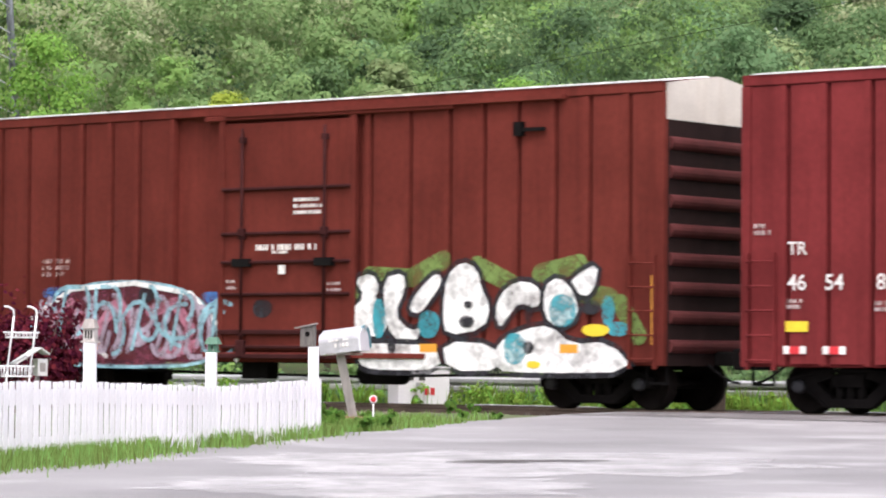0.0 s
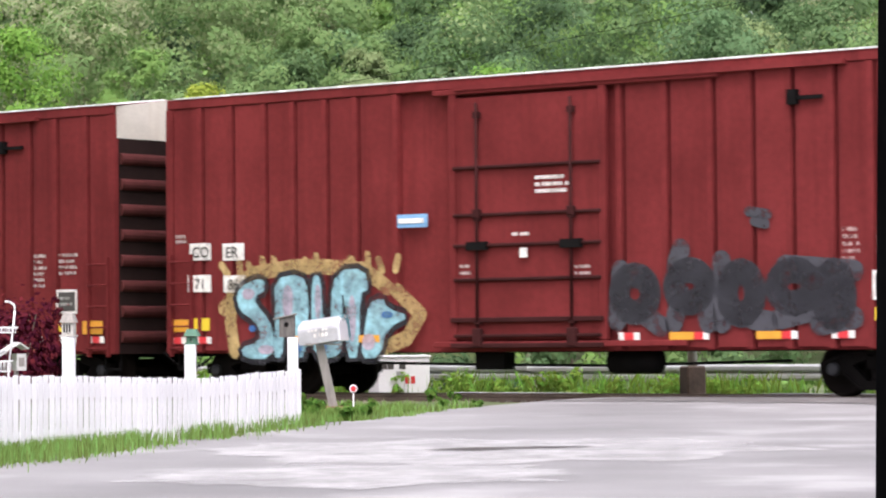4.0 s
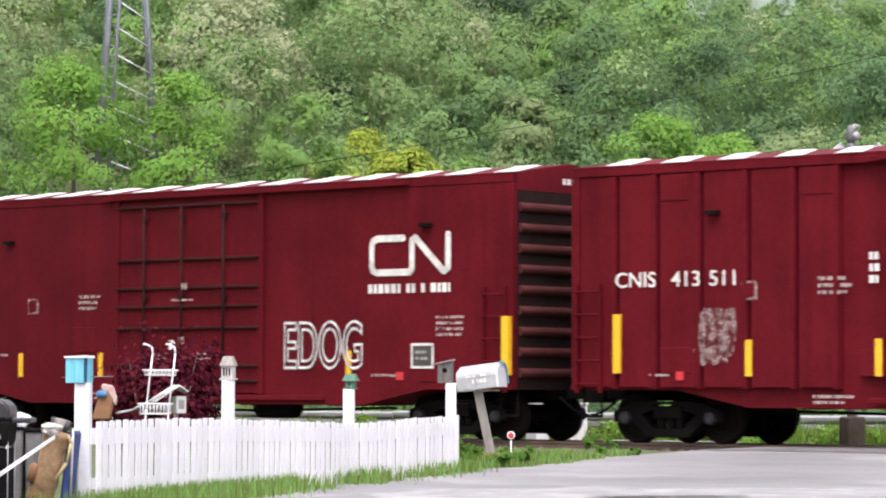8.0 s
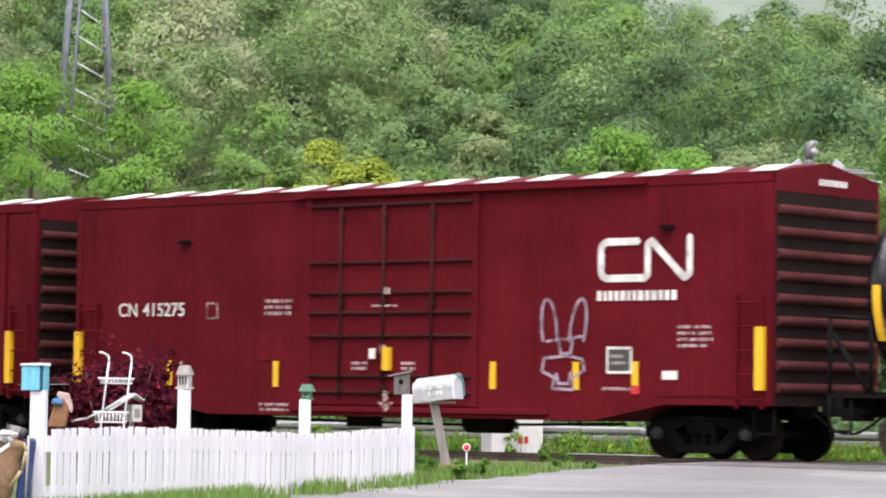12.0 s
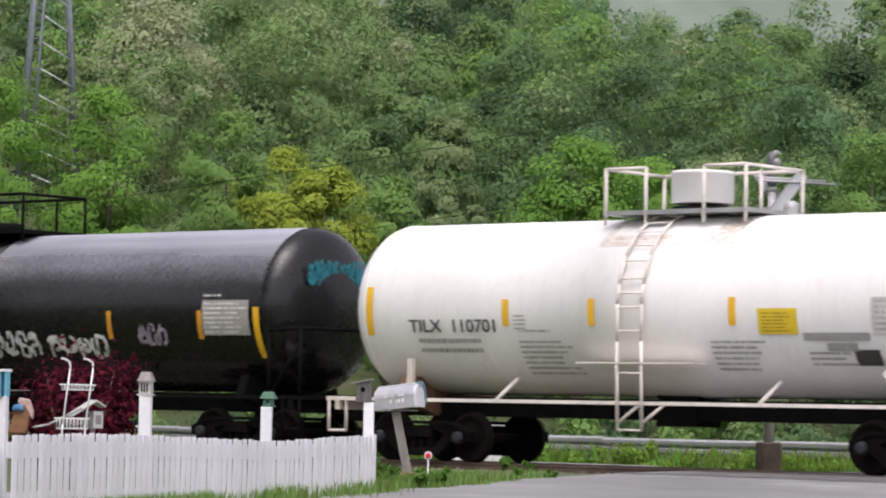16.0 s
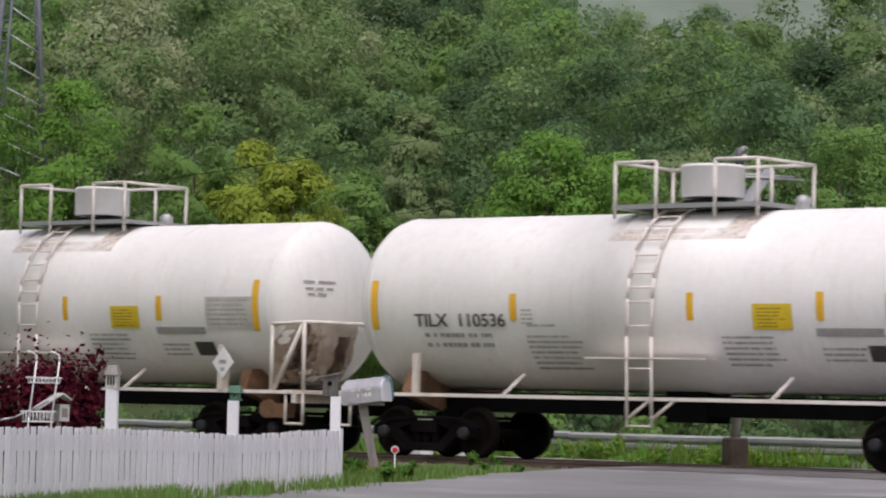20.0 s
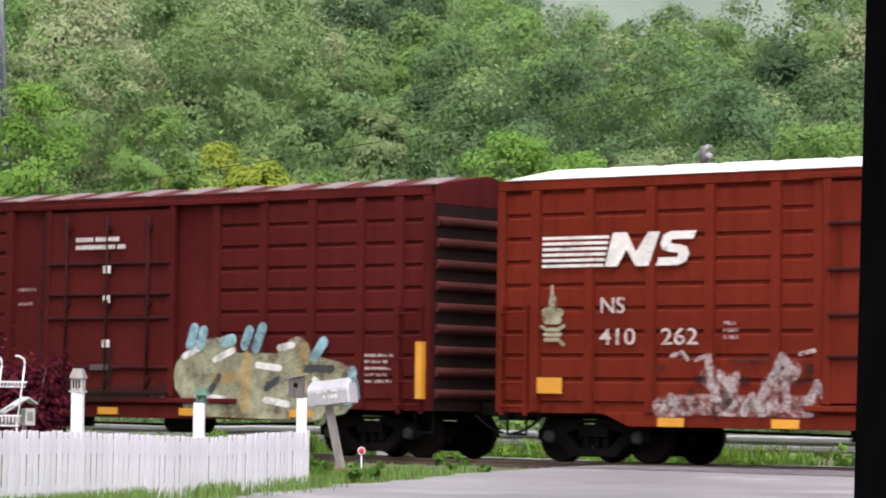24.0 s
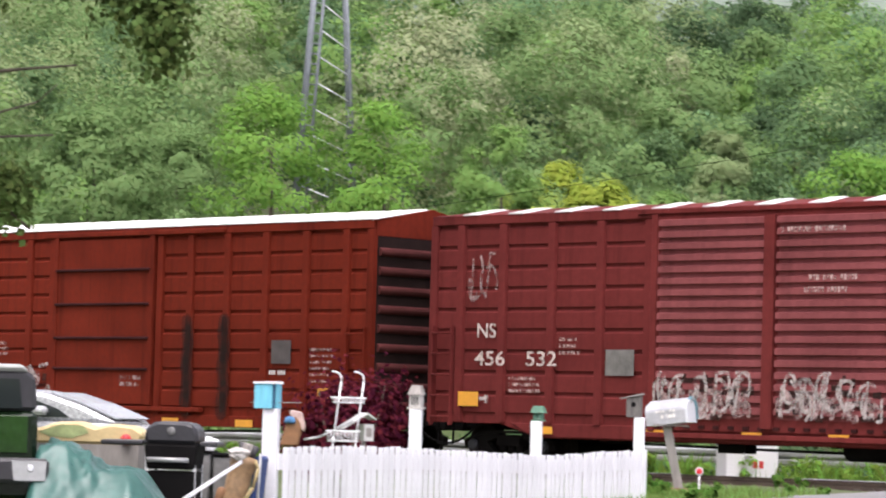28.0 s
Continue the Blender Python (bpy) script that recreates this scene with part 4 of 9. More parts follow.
def boxcar(name, label, q0, q1, P, style, sill, eave, peak, posts, door, belly=None, roof_fill=0.62, roof_n=14, roof_mat=None, white_end=False, beads=10, end_beads=9):
    h = (q1 - q0) / 2
    car = thing("boxcar", label, "boxcar", group="freight train")
    yb = {"smooth": 1.555, "flat": 1.43}.get(style, 1.48)
    bm = B()
    bot = [(-h, sill), (h, sill)] if belly is None else [(-h, sill), (-belly[1], sill), (-belly[0], belly[2]), (belly[0], belly[2]), (belly[1], sill), (h, sill)]
    prism(bm, bot + [(h, eave), (-h, eave)], -yb, yb)
    part("body", bm, P, car)
    lo = sill
    # top chords and corner posts
    for y in (-1, 1):
        bm = B()
        bx(bm, -h - 0.01, h + 0.01, y * 1.5 - 0.07, y * 1.5 + 0.07, eave - 0.15, eave + 0.01)
        part("top_chord", bm, P, car, bevel=0.015)
        for x in (-1, 1):
            bm = B()
            bx(bm, x * (h - 0.06) - 0.08, x * (h - 0.06) + 0.08, y * 1.5 - 0.068, y * 1.5 + 0.066, lo, eave - 0.152)
            part("corner_post", bm, P, car)
    # posts
    if posts:
        bm = B()
        w, d = (0.045, 0.085) if style == "flat" else (0.08, 0.09)
        prism(bm, [(-w - 0.02, 0.06), (-w - 0.02, 0), (-w, -d), (w, -d), (w + 0.02, 0), (w + 0.02, 0.06)], lo + 0.02, eave - 0.152, "z")
        me = mesh_of("side_post", bm, P)
        for x in posts:
            part("side_post", me, None, car, at=(x, -1.48, 0))
            part("side_post", me, None, car, at=pose(x, 1.48, 0, 0, 0, 180))
    # plain sheets between the posts, each with an open seam beside its post
    if style == "flat":
        edges = sorted([-h + 0.02] + posts + [h - 0.02])
        for a, c in zip(edges, edges[1:]):
            if c - a > 0.3 and not a < 0 < c:
                bm = B()
                bx(bm, a + 0.13, c - 0.05, -1.545, -1.425, lo + 0.05, eave - 0.16)
                part("side_sheet", bm, P, car)
    # pressed panels between the posts
    if style == "beaded":
        edges = sorted([-h + 0.02] + posts + [h - 0.02])
        for a, c in zip(edges, edges[1:]):
            if c - a < 0.3 or (a < 0 < c):
                continue
            me = beaded(c - a - 0.2, lo + 0.14, eave - 0.2, beads, 0.04, P, "side_panel", 0.1)
            part("side_panel", me, None, car, at=((a + c) / 2, -1.482, 0))
            part("side_panel", me, None, car, at=pose((a + c) / 2, 1.482, 0, 0, 0, 180))
    # ends
    top = eave - (0.6 if white_end else 0.3)
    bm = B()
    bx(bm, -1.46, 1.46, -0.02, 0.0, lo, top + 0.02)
    me = mesh_of("end_panel", bm, P_SOOTSHADE)
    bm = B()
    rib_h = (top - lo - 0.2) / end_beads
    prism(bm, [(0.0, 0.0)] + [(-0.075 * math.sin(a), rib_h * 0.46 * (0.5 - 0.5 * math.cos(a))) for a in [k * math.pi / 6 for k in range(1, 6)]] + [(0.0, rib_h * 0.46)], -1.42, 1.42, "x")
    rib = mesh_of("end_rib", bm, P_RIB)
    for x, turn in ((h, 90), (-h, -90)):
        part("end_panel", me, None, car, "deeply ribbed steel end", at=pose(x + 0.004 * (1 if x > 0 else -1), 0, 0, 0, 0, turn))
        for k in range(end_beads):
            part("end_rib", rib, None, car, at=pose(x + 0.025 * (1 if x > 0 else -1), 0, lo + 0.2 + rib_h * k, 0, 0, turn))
        bm = B()
        prism(bm, [(-1.5, top + 0.02), (1.5, top + 0.02), (1.5, eave), (0, eave + peak), (-1.5, eave)], x - 0.01, x + 0.03 * (1 if x > 0 else -1), "x")
        part("end_cap", bm, M_ENDWHITE if white_end else P, car, "dirty white upper end sheet" if white_end else "")
    # roof
    bm = B()
    prism(bm, [(-1.57, eave - 0.02), (1.57, eave - 0.02), (1.57, eave + 0.02), (0, eave + peak), (-1.57, eave + 0.02)], -h, h, "x")
    roof = part("roof", bm, P, car)
    pitch = 2 * h / roof_n
    bm = B()
    k = pitch * roof_fill / 2
    for y0, z0, y1, z1 in ((-1.585, eave + 0.022, 0, eave + peak), (0, eave + peak, 1.585, eave + 0.022)):
        sk = (-0.4 if roof_fill < 0.7 else -0.1) * (1 if y0 < 0 else -1)
        a = [bm.verts.new(v) for v in ((-k - sk, y0, z0), (k - sk, y0, z0), (k + sk, y1, z1), (-k + sk, y1, z1))]
        c = [bm.verts.new(v) for v in ((-k * 0.8 - sk, y0, z0 + 0.02), (k * 0.8 - sk, y0, z0 + 0.02), (k * 0.8 + sk, y1, z1 + 0.02), (-k * 0.8 + sk, y1, z1 + 0.02))]
        bm.faces.new(c)
        for i in range(4):
            bm.faces.new((a[i], a[(i + 1) % 4], c[(i + 1) % 4], c[i]))
    me = mesh_of("roof_panel", bm, roof_mat or M_GALV)
    for i in range(roof_n):
        part("roof_panel", me, None, roof, at=(-h + pitch * (i + 0.5), 0, 0))
    # door
    dl, dr, bar_z, rods, dtop = door
    dz0 = (belly[2] if belly else sill) + 0.2
    bm = B()
    bx(bm, dl, dr, -1.59, -1.5, dz0, dtop)
    dr_ob = part("door", bm, P, car, bevel=0.01)
    # bars dark with grime, plus each ledge's shadow line put into the colour
    for z in bar_z:
        bm = B()
        bx(bm, dl + 0.02, dr - 0.02, -1.65, -1.592, z - 0.028, z + 0.028)
        part("door_bar", bm, P_GRIMESHADE, dr_ob, "", 0.012)
    for x in rods:
        bm = B()
        rod(bm, (x, -1.66, dz0 + 0.1), (x, -1.66, dtop - 0.1), 0.026, 6)
        for z in (dz0 + 0.3, (dz0 + dtop) / 2, dtop - 0.3):
            bx(bm, x - 0.06, x + 0.06, -1.68, -1.6, z - 0.05, z + 0.05)
        part("lock_rod", bm, P_GRIMESHADE, dr_ob)
    for x in (dl, dr):
        bm = B()
        bx(bm, x - 0.07, x + 0.07, -1.62, -1.5, dz0 - 0.02, dtop + 0.06)
        part("door_post", bm, P, car, bevel=0.012)
    for z, l in ((dtop + 0.1, dr + 2.2), (dz0 - 0.08, dr + 1.6)):
        bm = B()
        bx(bm, dl - 0.4, l, -1.63, -1.5, z - 0.045, z + 0.045)
        part("door_track", bm, P, car, bevel=0.01)
    # ladders at the corners
    for x in (-h + 0.36, h - 0.36):
        bm = B()
        for sx in (-0.24, 0.24):
            bx(bm, x + sx - 0.02, x + sx + 0.02, -1.64, -1.56, sill - 0.05, sill + 1.75)
        ladder = part("ladder", bm, P, car)
        for i in range(5):
            bm = B()
            rod(bm, (x - 0.25, -1.64, sill + 0.1 + 0.38 * i), (x + 0.25, -1.64, sill + 0.1 + 0.38 * i), 0.016, 6)
            part("rung", bm, P, ladder)
    # under the floor
    bm = B()
    bx(bm, -h + 0.3, h - 0.3, -0.3, 0.3, 0.7, sill + 0.1)
    for x in (-3.4, -1.2, 1.2, 3.4):
        bx(bm, x - 0.08, x + 0.08, -1.3, 1.3, (belly[2] if belly else sill) - 0.02, sill + 0.1)
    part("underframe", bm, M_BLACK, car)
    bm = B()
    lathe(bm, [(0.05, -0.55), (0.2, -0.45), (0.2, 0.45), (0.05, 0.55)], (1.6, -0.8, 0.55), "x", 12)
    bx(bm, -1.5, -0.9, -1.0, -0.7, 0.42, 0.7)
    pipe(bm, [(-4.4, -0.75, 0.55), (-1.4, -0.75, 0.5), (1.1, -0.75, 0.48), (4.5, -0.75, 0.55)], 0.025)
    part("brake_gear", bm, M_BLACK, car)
    for d in (-1, 1):
        truck(car, d * (h - 1.62))
        coupler(car, d * h, d)
        bm = B()
        bx(bm, d * (h - 0.25) - 0.2, d * (h - 0.25) + 0.2, -1.35, -1.31, 0.42, 0.46)
        for sx in (-0.19, 0.19):
            bx(bm, d * (h - 0.25) + sx - 0.015, d * (h - 0.25) + sx + 0.015, -1.35, -1.32, 0.44, sill + 0.02)
        part("sill_step", bm, M_BLACK, car)
    if style == "beaded":
        bm = B()
        e = h - 2.6
        prism(bm, [(-e, 0.6), (e, 0.6), (e + 0.55, sill + 0.02), (-e - 0.55, sill + 0.02)], -1.54, -1.46)
        part("side_sill", bm, P, car, bevel=0.01)
    car["centre"] = (q0 + q1) / 2
    CARS.append((car, (q0 + q1) / 2))
    return car


CARS = []


def scribble(rnd, x0, x1, z0, z1, n):
    """Painted bows and swashes that fill a band: n loose shapes, none of them a letter."""
    out = []
    w, hgt = (x1 - x0) / n, z1 - z0
    for i in range(n):
        cx = x0 + w * (i + 0.5)
        for _ in range(3):
            a0, turn = rnd.uniform(0, math.tau), rnd.uniform(1.6, 3.4) * rnd.choice((-1, 1))
            rx, rz = w * rnd.uniform(0.25, 0.6), hgt * rnd.uniform(0.22, 0.5)
            ox, oz = cx + rnd.uniform(-0.2, 0.2) * w, (z0 + z1) / 2 + rnd.uniform(-0.28, 0.28) * hgt
            pts = []
            for k in range(7):
                a = a0 + turn * k / 6
                pts.append((min(max(ox + rx * math.cos(a), x0), x1), min(max(oz + rz * math.sin(a), z0), z1)))
            out.append(pts)
        out.append([(cx - w * 0.3, z0 + hgt * 0.08), (cx - w * rnd.uniform(-0.1, 0.3), z1 - hgt * rnd.uniform(0, 0.3))])
    return out


def graffiti(car, x0, x1, z0, z1, n, fill, edge, seed, r=0.13, accents=(), cloud=None, label="", cloud_r=0.3, front=FRONT):
    rnd = random.Random(seed)
    paths = scribble(rnd, x0 + r, x1 - r, z0 + r, z1 - r, n)
    if cloud:
        bm = B()
        for p in paths:
            strokes(bm, [[(x + rnd.uniform(-0.08, 0.08), z + rnd.uniform(-0.06, 0.1)) for x, z in p]], cloud_r * rnd.uniform(0.5, 0.9), front)
        part("graffiti_cloud", bm, cloud, car, label)
    if edge:
        bm = B()
        strokes(bm, paths, r + 0.06, front - 0.004)
        part("graffiti_outline", bm, edge, car, label)
    bm = B()
    strokes(bm, paths, r, front - 0.008)
    part("graffiti_fill", bm, fill, car, label)
    for i, m in enumerate(accents):
        bm = B()
        for _ in range(n * 2):
            p = rnd.choice(paths)
            k = rnd.randrange(len(p) - 1)
            (ax, az), (cx, cz) = p[k], p[k + 1]
            f, g = rnd.uniform(0, 0.4), rnd.uniform(0.5, 0.95)
            strokes(bm, [[(ax + (cx - ax) * f, az + (cz - az) * f), (ax + (cx - ax) * g, az + (cz - az) * g)]], r * rnd.uniform(0.35, 0.85), front - 0.012 - 0.003 * i)
        part("graffiti_accent", bm, m, car)


def rounded(pts, n=2):
    """Cuts the corners of a closed outline."""
    for _ in range(n):
        out = []
        for (ax, az), (cx, cz) in zip(pts, pts[1:] + pts[:1]):
            out += [(ax * 0.75 + cx * 0.25, az * 0.75 + cz * 0.25), (ax * 0.25 + cx * 0.75, az * 0.25 + cz * 0.75)]
        pts = out
    return pts


def patches(car, shapes, m, lift, name, label="", edge=None, width=0.07, n=2):
    """Painted closed shapes on the car's side, each with an optional painted outline behind it."""
    for i, pts in enumerate(shapes):
        ring = rounded(pts, n)
        y = FRONT - lift - 0.0007 * i
        if edge:
            bm = B()
            turn = 1 if sum((a[0] * c[1] - c[0] * a[1]) for a, c in zip(ring, ring[1:] + ring[:1])) > 0 else -1
            rim = []
            for k, (x, z) in enumerate(ring):
                d = (Vector(ring[(k + 1) % len(ring)]) - Vector(ring[k - 1])).normalized()
                o = Vector((d.y, -d.x)) * turn
                rim.append((bm.verts.new((x - o.x * 0.02, y + 0.0015, z - o.y * 0.02)), bm.verts.new((x + o.x * width, y + 0.0015, z + o.y * width))))
            for a, c in zip(rim, rim[1:] + rim[:1]):
                bm.faces.new((a[0], a[1], c[1], c[0]))
            part("painted_outline", bm, edge, car, label)
        bm = B()
        bm.faces.new([bm.verts.new((x, y, z)) for x, z in ring])
        part(name, bm, m, car, label)


def spot(x, z, w, hgt):
    return [(x - w, z), (x - w * 0.6, z + hgt), (x + w * 0.6, z + hgt * 0.9), (x + w, z), (x + w * 0.5, z - hgt), (x - w * 0.6, z - hgt)]


def smudge(car, x0, x1, z0, z1, n, m, seed, front=FRONT, slim=False):
    """Half worn-off paint: loose blocks and dashes over a band."""
    rnd = random.Random(seed)
    bm = B()
    for k in range(n):
        if not slim:
            w, hh = rnd.uniform(0.05, 0.28), rnd.uniform(0.04, 0.16)
            xx, zz = x0 + (x1 - x0 - w) * (k + rnd.uniform(0, 1)) / n, rnd.uniform(z0, z1 - hh)
            bx(bm, xx, xx + w, front - 0.001 * (k % 5), front + 0.004, zz, zz + hh)
            continue
        r = 0.03 * rnd.uniform(0.6, 1.5)
        x, z = x0 + (x1 - x0) * (k + rnd.uniform(0, 1)) / n, rnd.uniform(z0 + r, z1 - r * 2)
        up = rnd.uniform(0.1, 0.55) * (z1 - z0)
        if rnd.random() < 0.35:
            pts = [(x, z), (min(x + rnd.uniform(0.1, 0.4), x1), z + rnd.uniform(-0.05, 0.05))]
        else:
            pts = [(x, z), (x + rnd.uniform(-0.06, 0.06), min(z + up, z1 - r))]
        strokes(bm, [pts], r, front - 0.001 * (k % 5))
    part("worn_graffiti", bm, m, car, "half worn-off spray-painted scrawl")


def strip(car, x, z0, z1, w=0.13, m=None, y=FRONT):
    plate(car, x - w / 2, x + w / 2, z0, z1, m or M_YELLOW, "reflective_strip", "yellow reflective strip", y, 0.006 if y == FRONT else 0.1)


def level_strip(car, x, z, l=0.42, h=0.14, m=None):
    plate(car, x - l / 2, x + l / 2, z - h / 2, z + h / 2, m or M_AMBER, "reflective_strip", "amber reflective strip", FRONT - 0.02, 0.006)


def red_strip(car, x, z):
    plate(car, x - 0.2, x + 0.2, z - 0.06, z + 0.06, M_LETTER, "reflective_tape", "red and white tape", FRONT, 0.004)
    plate(car, x - 0.09, x + 0.09, z - 0.06, z + 0.06, M_RED, "reflective_tape", "", FRONT - 0.005, 0.004)


def sign_box(car, x, z, w=0.26):
    """The framed table of tests."""
    plate(car, x - w, x + w, z - 0.22, z + 0.22, M_LETTER, "data_panel", "black data panel with a white border", FRONT, 0.004)
    plate(car, x - w + 0.045, x + w - 0.045, z - 0.175, z + 0.175, M_DARKTEXT, "data_panel", "", FRONT - 0.004, 0.004)
    bars(car, x - w * 0.6, z + 0.04, w * 1.2, 2, 0.05, 0.06, M_GREYTEXT, FRONT - 0.006, "data_print", 3)


def emblem(car, x0, x1, z0, z1):
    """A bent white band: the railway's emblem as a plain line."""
    w, hgt = x1 - x0, z1 - z0
    r = hgt * 0.085
    a, c = x0 + r, x1 - r
    lo, hi = z0 + r, z1 - r
    m = x0 + w * 0.53
    path = [(x0 + w * 0.42, hi), (a + 0.12, hi), (a + 0.03, hi - 0.04), (a, hi - 0.12), (a, lo + 0.12), (a + 0.03, lo + 0.04), (a + 0.12, lo), (m - 0.06, lo), (m, lo + 0.06), (m, hi - 0.05), (m + 0.08, hi), (m + 0.16, hi - 0.08), (c - 0.17, lo + 0.06), (c - 0.1, lo), (c, lo + 0.06), (c, hi + r * 0.6)]
    bm = B()
    strokes(bm, [path], r, FRONT - 0.004)
    part("emblem", bm, M_LETTER, car, "white bent band emblem")


def stripes(car, x0, x1, z0, z1):
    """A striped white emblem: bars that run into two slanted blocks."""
    y, hgt = FRONT - 0.004, z1 - z0
    n, mid = 6, x0 + (x1 - x0) * 0.42
    for i in range(n):
        a = z0 + hgt * i / n
        bm = B()
        bx(bm, x0, mid + 0.12 * i / n, y, y + 0.004, a, a + hgt / n * 0.55)
        part("emblem_bar", bm, M_LETTER, car, "white emblem stripe")
    a, c, s = mid + 0.02, mid + (x1 - mid) * 0.55, 0.16
    bm = B()
    prism(bm, [(a, z0), (a + 0.24, z0), (a + 0.42, z0 + hgt * 0.5), (c - 0.3, z0), (c - 0.06, z0), (c + s, z1), (c - 0.12 + s * 0.4, z1), (c - 0.3, z0 + hgt * 0.42), (a + 0.36 + s * 0.4, z1), (a + s, z1)], y - 0.001, y + 0.003)
    part("emblem", bm, M_LETTER, car, "white slanted emblem block")
    a, c = mid + (x1 - mid) * 0.6, x1
    form = [(0, 0), (0.62, 0), (0.84, 0.12), (0.9, 0.34), (0.8, 0.54), (0.62, 0.6), (0.34, 0.64), (0.34, 0.76), (0.96, 0.76), (1.02, 1), (0.3, 1), (0.1, 0.9), (0.06, 0.64), (0.14, 0.46), (0.32, 0.4), (0.6, 0.36), (0.58, 0.24), (0.04, 0.24)]
    bm = B()
    prism(bm, [(a + (c - a) * u + 0.08 * v, z0 + hgt * v) for u, v in form], y, y + 0.004)
    part("emblem", bm, M_LETTER, car, "white slanted emblem block")


def door_print(car, x, z):
    bars(car, x - 0.3, z, 0.7, 3, 0.06, 0.05, M_LETTER, -1.6, "door_print", 5)


HIGH_POSTS = [-7.18, -6.46, -5.69, -5.03, -4.3, -3.62, -2.74, 1.82, 2.68, 3.53, 4.25, 4.96, 5.71, 6.39, 7.17]


def high_car(label, q0, q1, P):
    car = boxcar("boxcar", label, q0, q1, P, "flat", 0.72, 5.2, 0.2, HIGH_POSTS, (-1.48, 1.53, [3.74, 2.96, 2.46, 1.9, 0.98], [-0.95, 0.95], 4.9), roof_fill=0.97, roof_n=12, white_end=True, end_beads=8)
    bm = B()
    bx(bm, -1.4, 6.0, -1.66, -1.5, 5.02, 5.1)
    part("door_track", bm, P, car)
    bm = B()
    bx(bm, 5.0, 5.16, -1.66, -1.5, 4.45, 4.68)
    bx(bm, 5.1, 5.6, -1.63, -1.57, 4.52, 4.58)
    part("door_stop", bm, M_BLACK, car)
    for x in (-0.95, 0.95):
        bm = B()
        bx(bm, x - 0.2, x + 0.2, -1.7, -1.6, 2.38, 2.52)
        part("lock_handle", bm, M_BLACK, car)
    door_print(car, 0.5, 3.5)
    bars(car, -0.22, 2.6, 0.46, 1, 0.05, 0.03, M_LETTER, -1.668)
    plate(car, -0.07, 0.08, 2.24, 2.4, M_LETTER, "placard", "", -1.668)
    for x in (-0.62, 0.25, 0.95):
        red_strip(car, x, 1.42)
    bars(car, -1.35, 2.1, 0.3, 3, 0.05, 0.06, None, -1.6)
    bars(car, 0.98, 2.05, 0.36, 2, 0.05, 0.06, None, -1.6)
    # dark lower frame of the door and its diagonal stays
    for z in (0.82, 1.24):
        bm = B()
        bx(bm, -1.5, 1.55, -1.68, -1.6, z - 0.04, z + 0.04)
        part("door_rail", bm, P_GRIMESHADE, car, "grimy door rail", 0.01)
    for x in (-0.95, 0.95):
        bm = B()
        bx(bm, x - 0.09, x + 0.09, -1.7, -1.6, 0.8, 1.1)
        part("rod_guide", bm, P_GRIMESHADE, car, "", 0.015)
        bm = B()
        bx(bm, x - 0.07, x + 0.07, -1.7, -1.6, 2.9, 3.05)
        part("rod_guide", bm, P_GRIMESHADE, car, "", 0.015)
    return car


# A: brown car with white, teal and black lettering
car = high_car("brown high-cube boxcar with white and pink graffiti", -120.35, -104.55, P_BROWN)
LABEL_A = "white and teal spray-painted lettering with black outlines"
bm = B()
strokes(bm, [[(1.5, 1.5), (1.9, 2.2), (2.8, 2.15), (3.5, 2.45)], [(4.2, 2.35), (4.9, 2.05)], [(5.5, 2.2), (6.3, 2.35)], [(7.1, 1.7), (7.45, 1.2)], [(6.2, 1.9), (6.9, 1.8)]], 0.16, FRONT)
part("graffiti_cloud", bm, G_GREEN, car, LABEL_A)
letters_a = [
    [(1.58, 2.15), (1.98, 2.25), (2.14, 1.98), (2.02, 1.8), (2.3, 1.6), (2.3, 1.24), (1.98, 1.15), (1.5, 1.24), (1.5, 1.6), (1.82, 1.85)],
    [(2.22, 2.15), (2.66, 2.25), (2.7, 1.96), (2.46, 1.55), (2.8, 1.25), (3.1, 1.35), (2.9, 1.05), (2.4, 1.15), (2.25, 1.6)],
    [(2.86, 1.8), (3.1, 2.05), (3.38, 2.24), (3.5, 2.1), (3.26, 1.8), (3.02, 1.55), (2.78, 1.6)],
    [(3.58, 2.18), (3.9, 2.42), (4.22, 2.3), (4.3, 1.98), (4.5, 1.68), (4.38, 1.3), (3.58, 1.18), (3.5, 1.55)],
    [(4.7, 1.86), (5.02, 2.08), (5.42, 2.04), (5.58, 1.8), (5.42, 1.62), (5.1, 1.74), (4.86, 1.5), (4.7, 1.3), (4.6, 1.55)],
    [(6.24, 2.17), (6.68, 2.36), (6.6, 1.93), (6.4, 1.8), (6.1, 2.0)],
    [(1.66, 0.8), (1.82, 1.05), (2.46, 1.05), (3.34, 1.02), (3.5, 0.62), (2.3, 0.6), (1.8, 0.64)],
    [(3.5, 1.1), (4.6, 1.05), (4.8, 0.62), (3.6, 0.6)],
    [(4.62, 1.05), (5.18, 1.3), (5.74, 1.36), (6.14, 1.05), (6.9, 1.1), (7.45, 0.62), (5.5, 0.58), (4.54, 0.62)],
    [(5.6, 2.0), (5.9, 2.15), (6.2, 1.9), (6.3, 1.5), (5.9, 1.3), (5.6, 1.5)]]
patches(car, letters_a, G_WHITE, 0.012, "painted_letter", LABEL_A, G_INK, 0.09, 1)
patches(car, [spot(2.14, 1.48, 0.16, 0.34), spot(3.22, 1.38, 0.25, 0.24), spot(5.98, 1.6, 0.3, 0.27), spot(6.88, 1.6, 0.14, 0.24), spot(7.08, 1.3, 0.24, 0.12), spot(5.02, 0.98, 0.26, 0.26)], G_TEAL, 0.021, "painted_accent", "teal spray-painted accents")
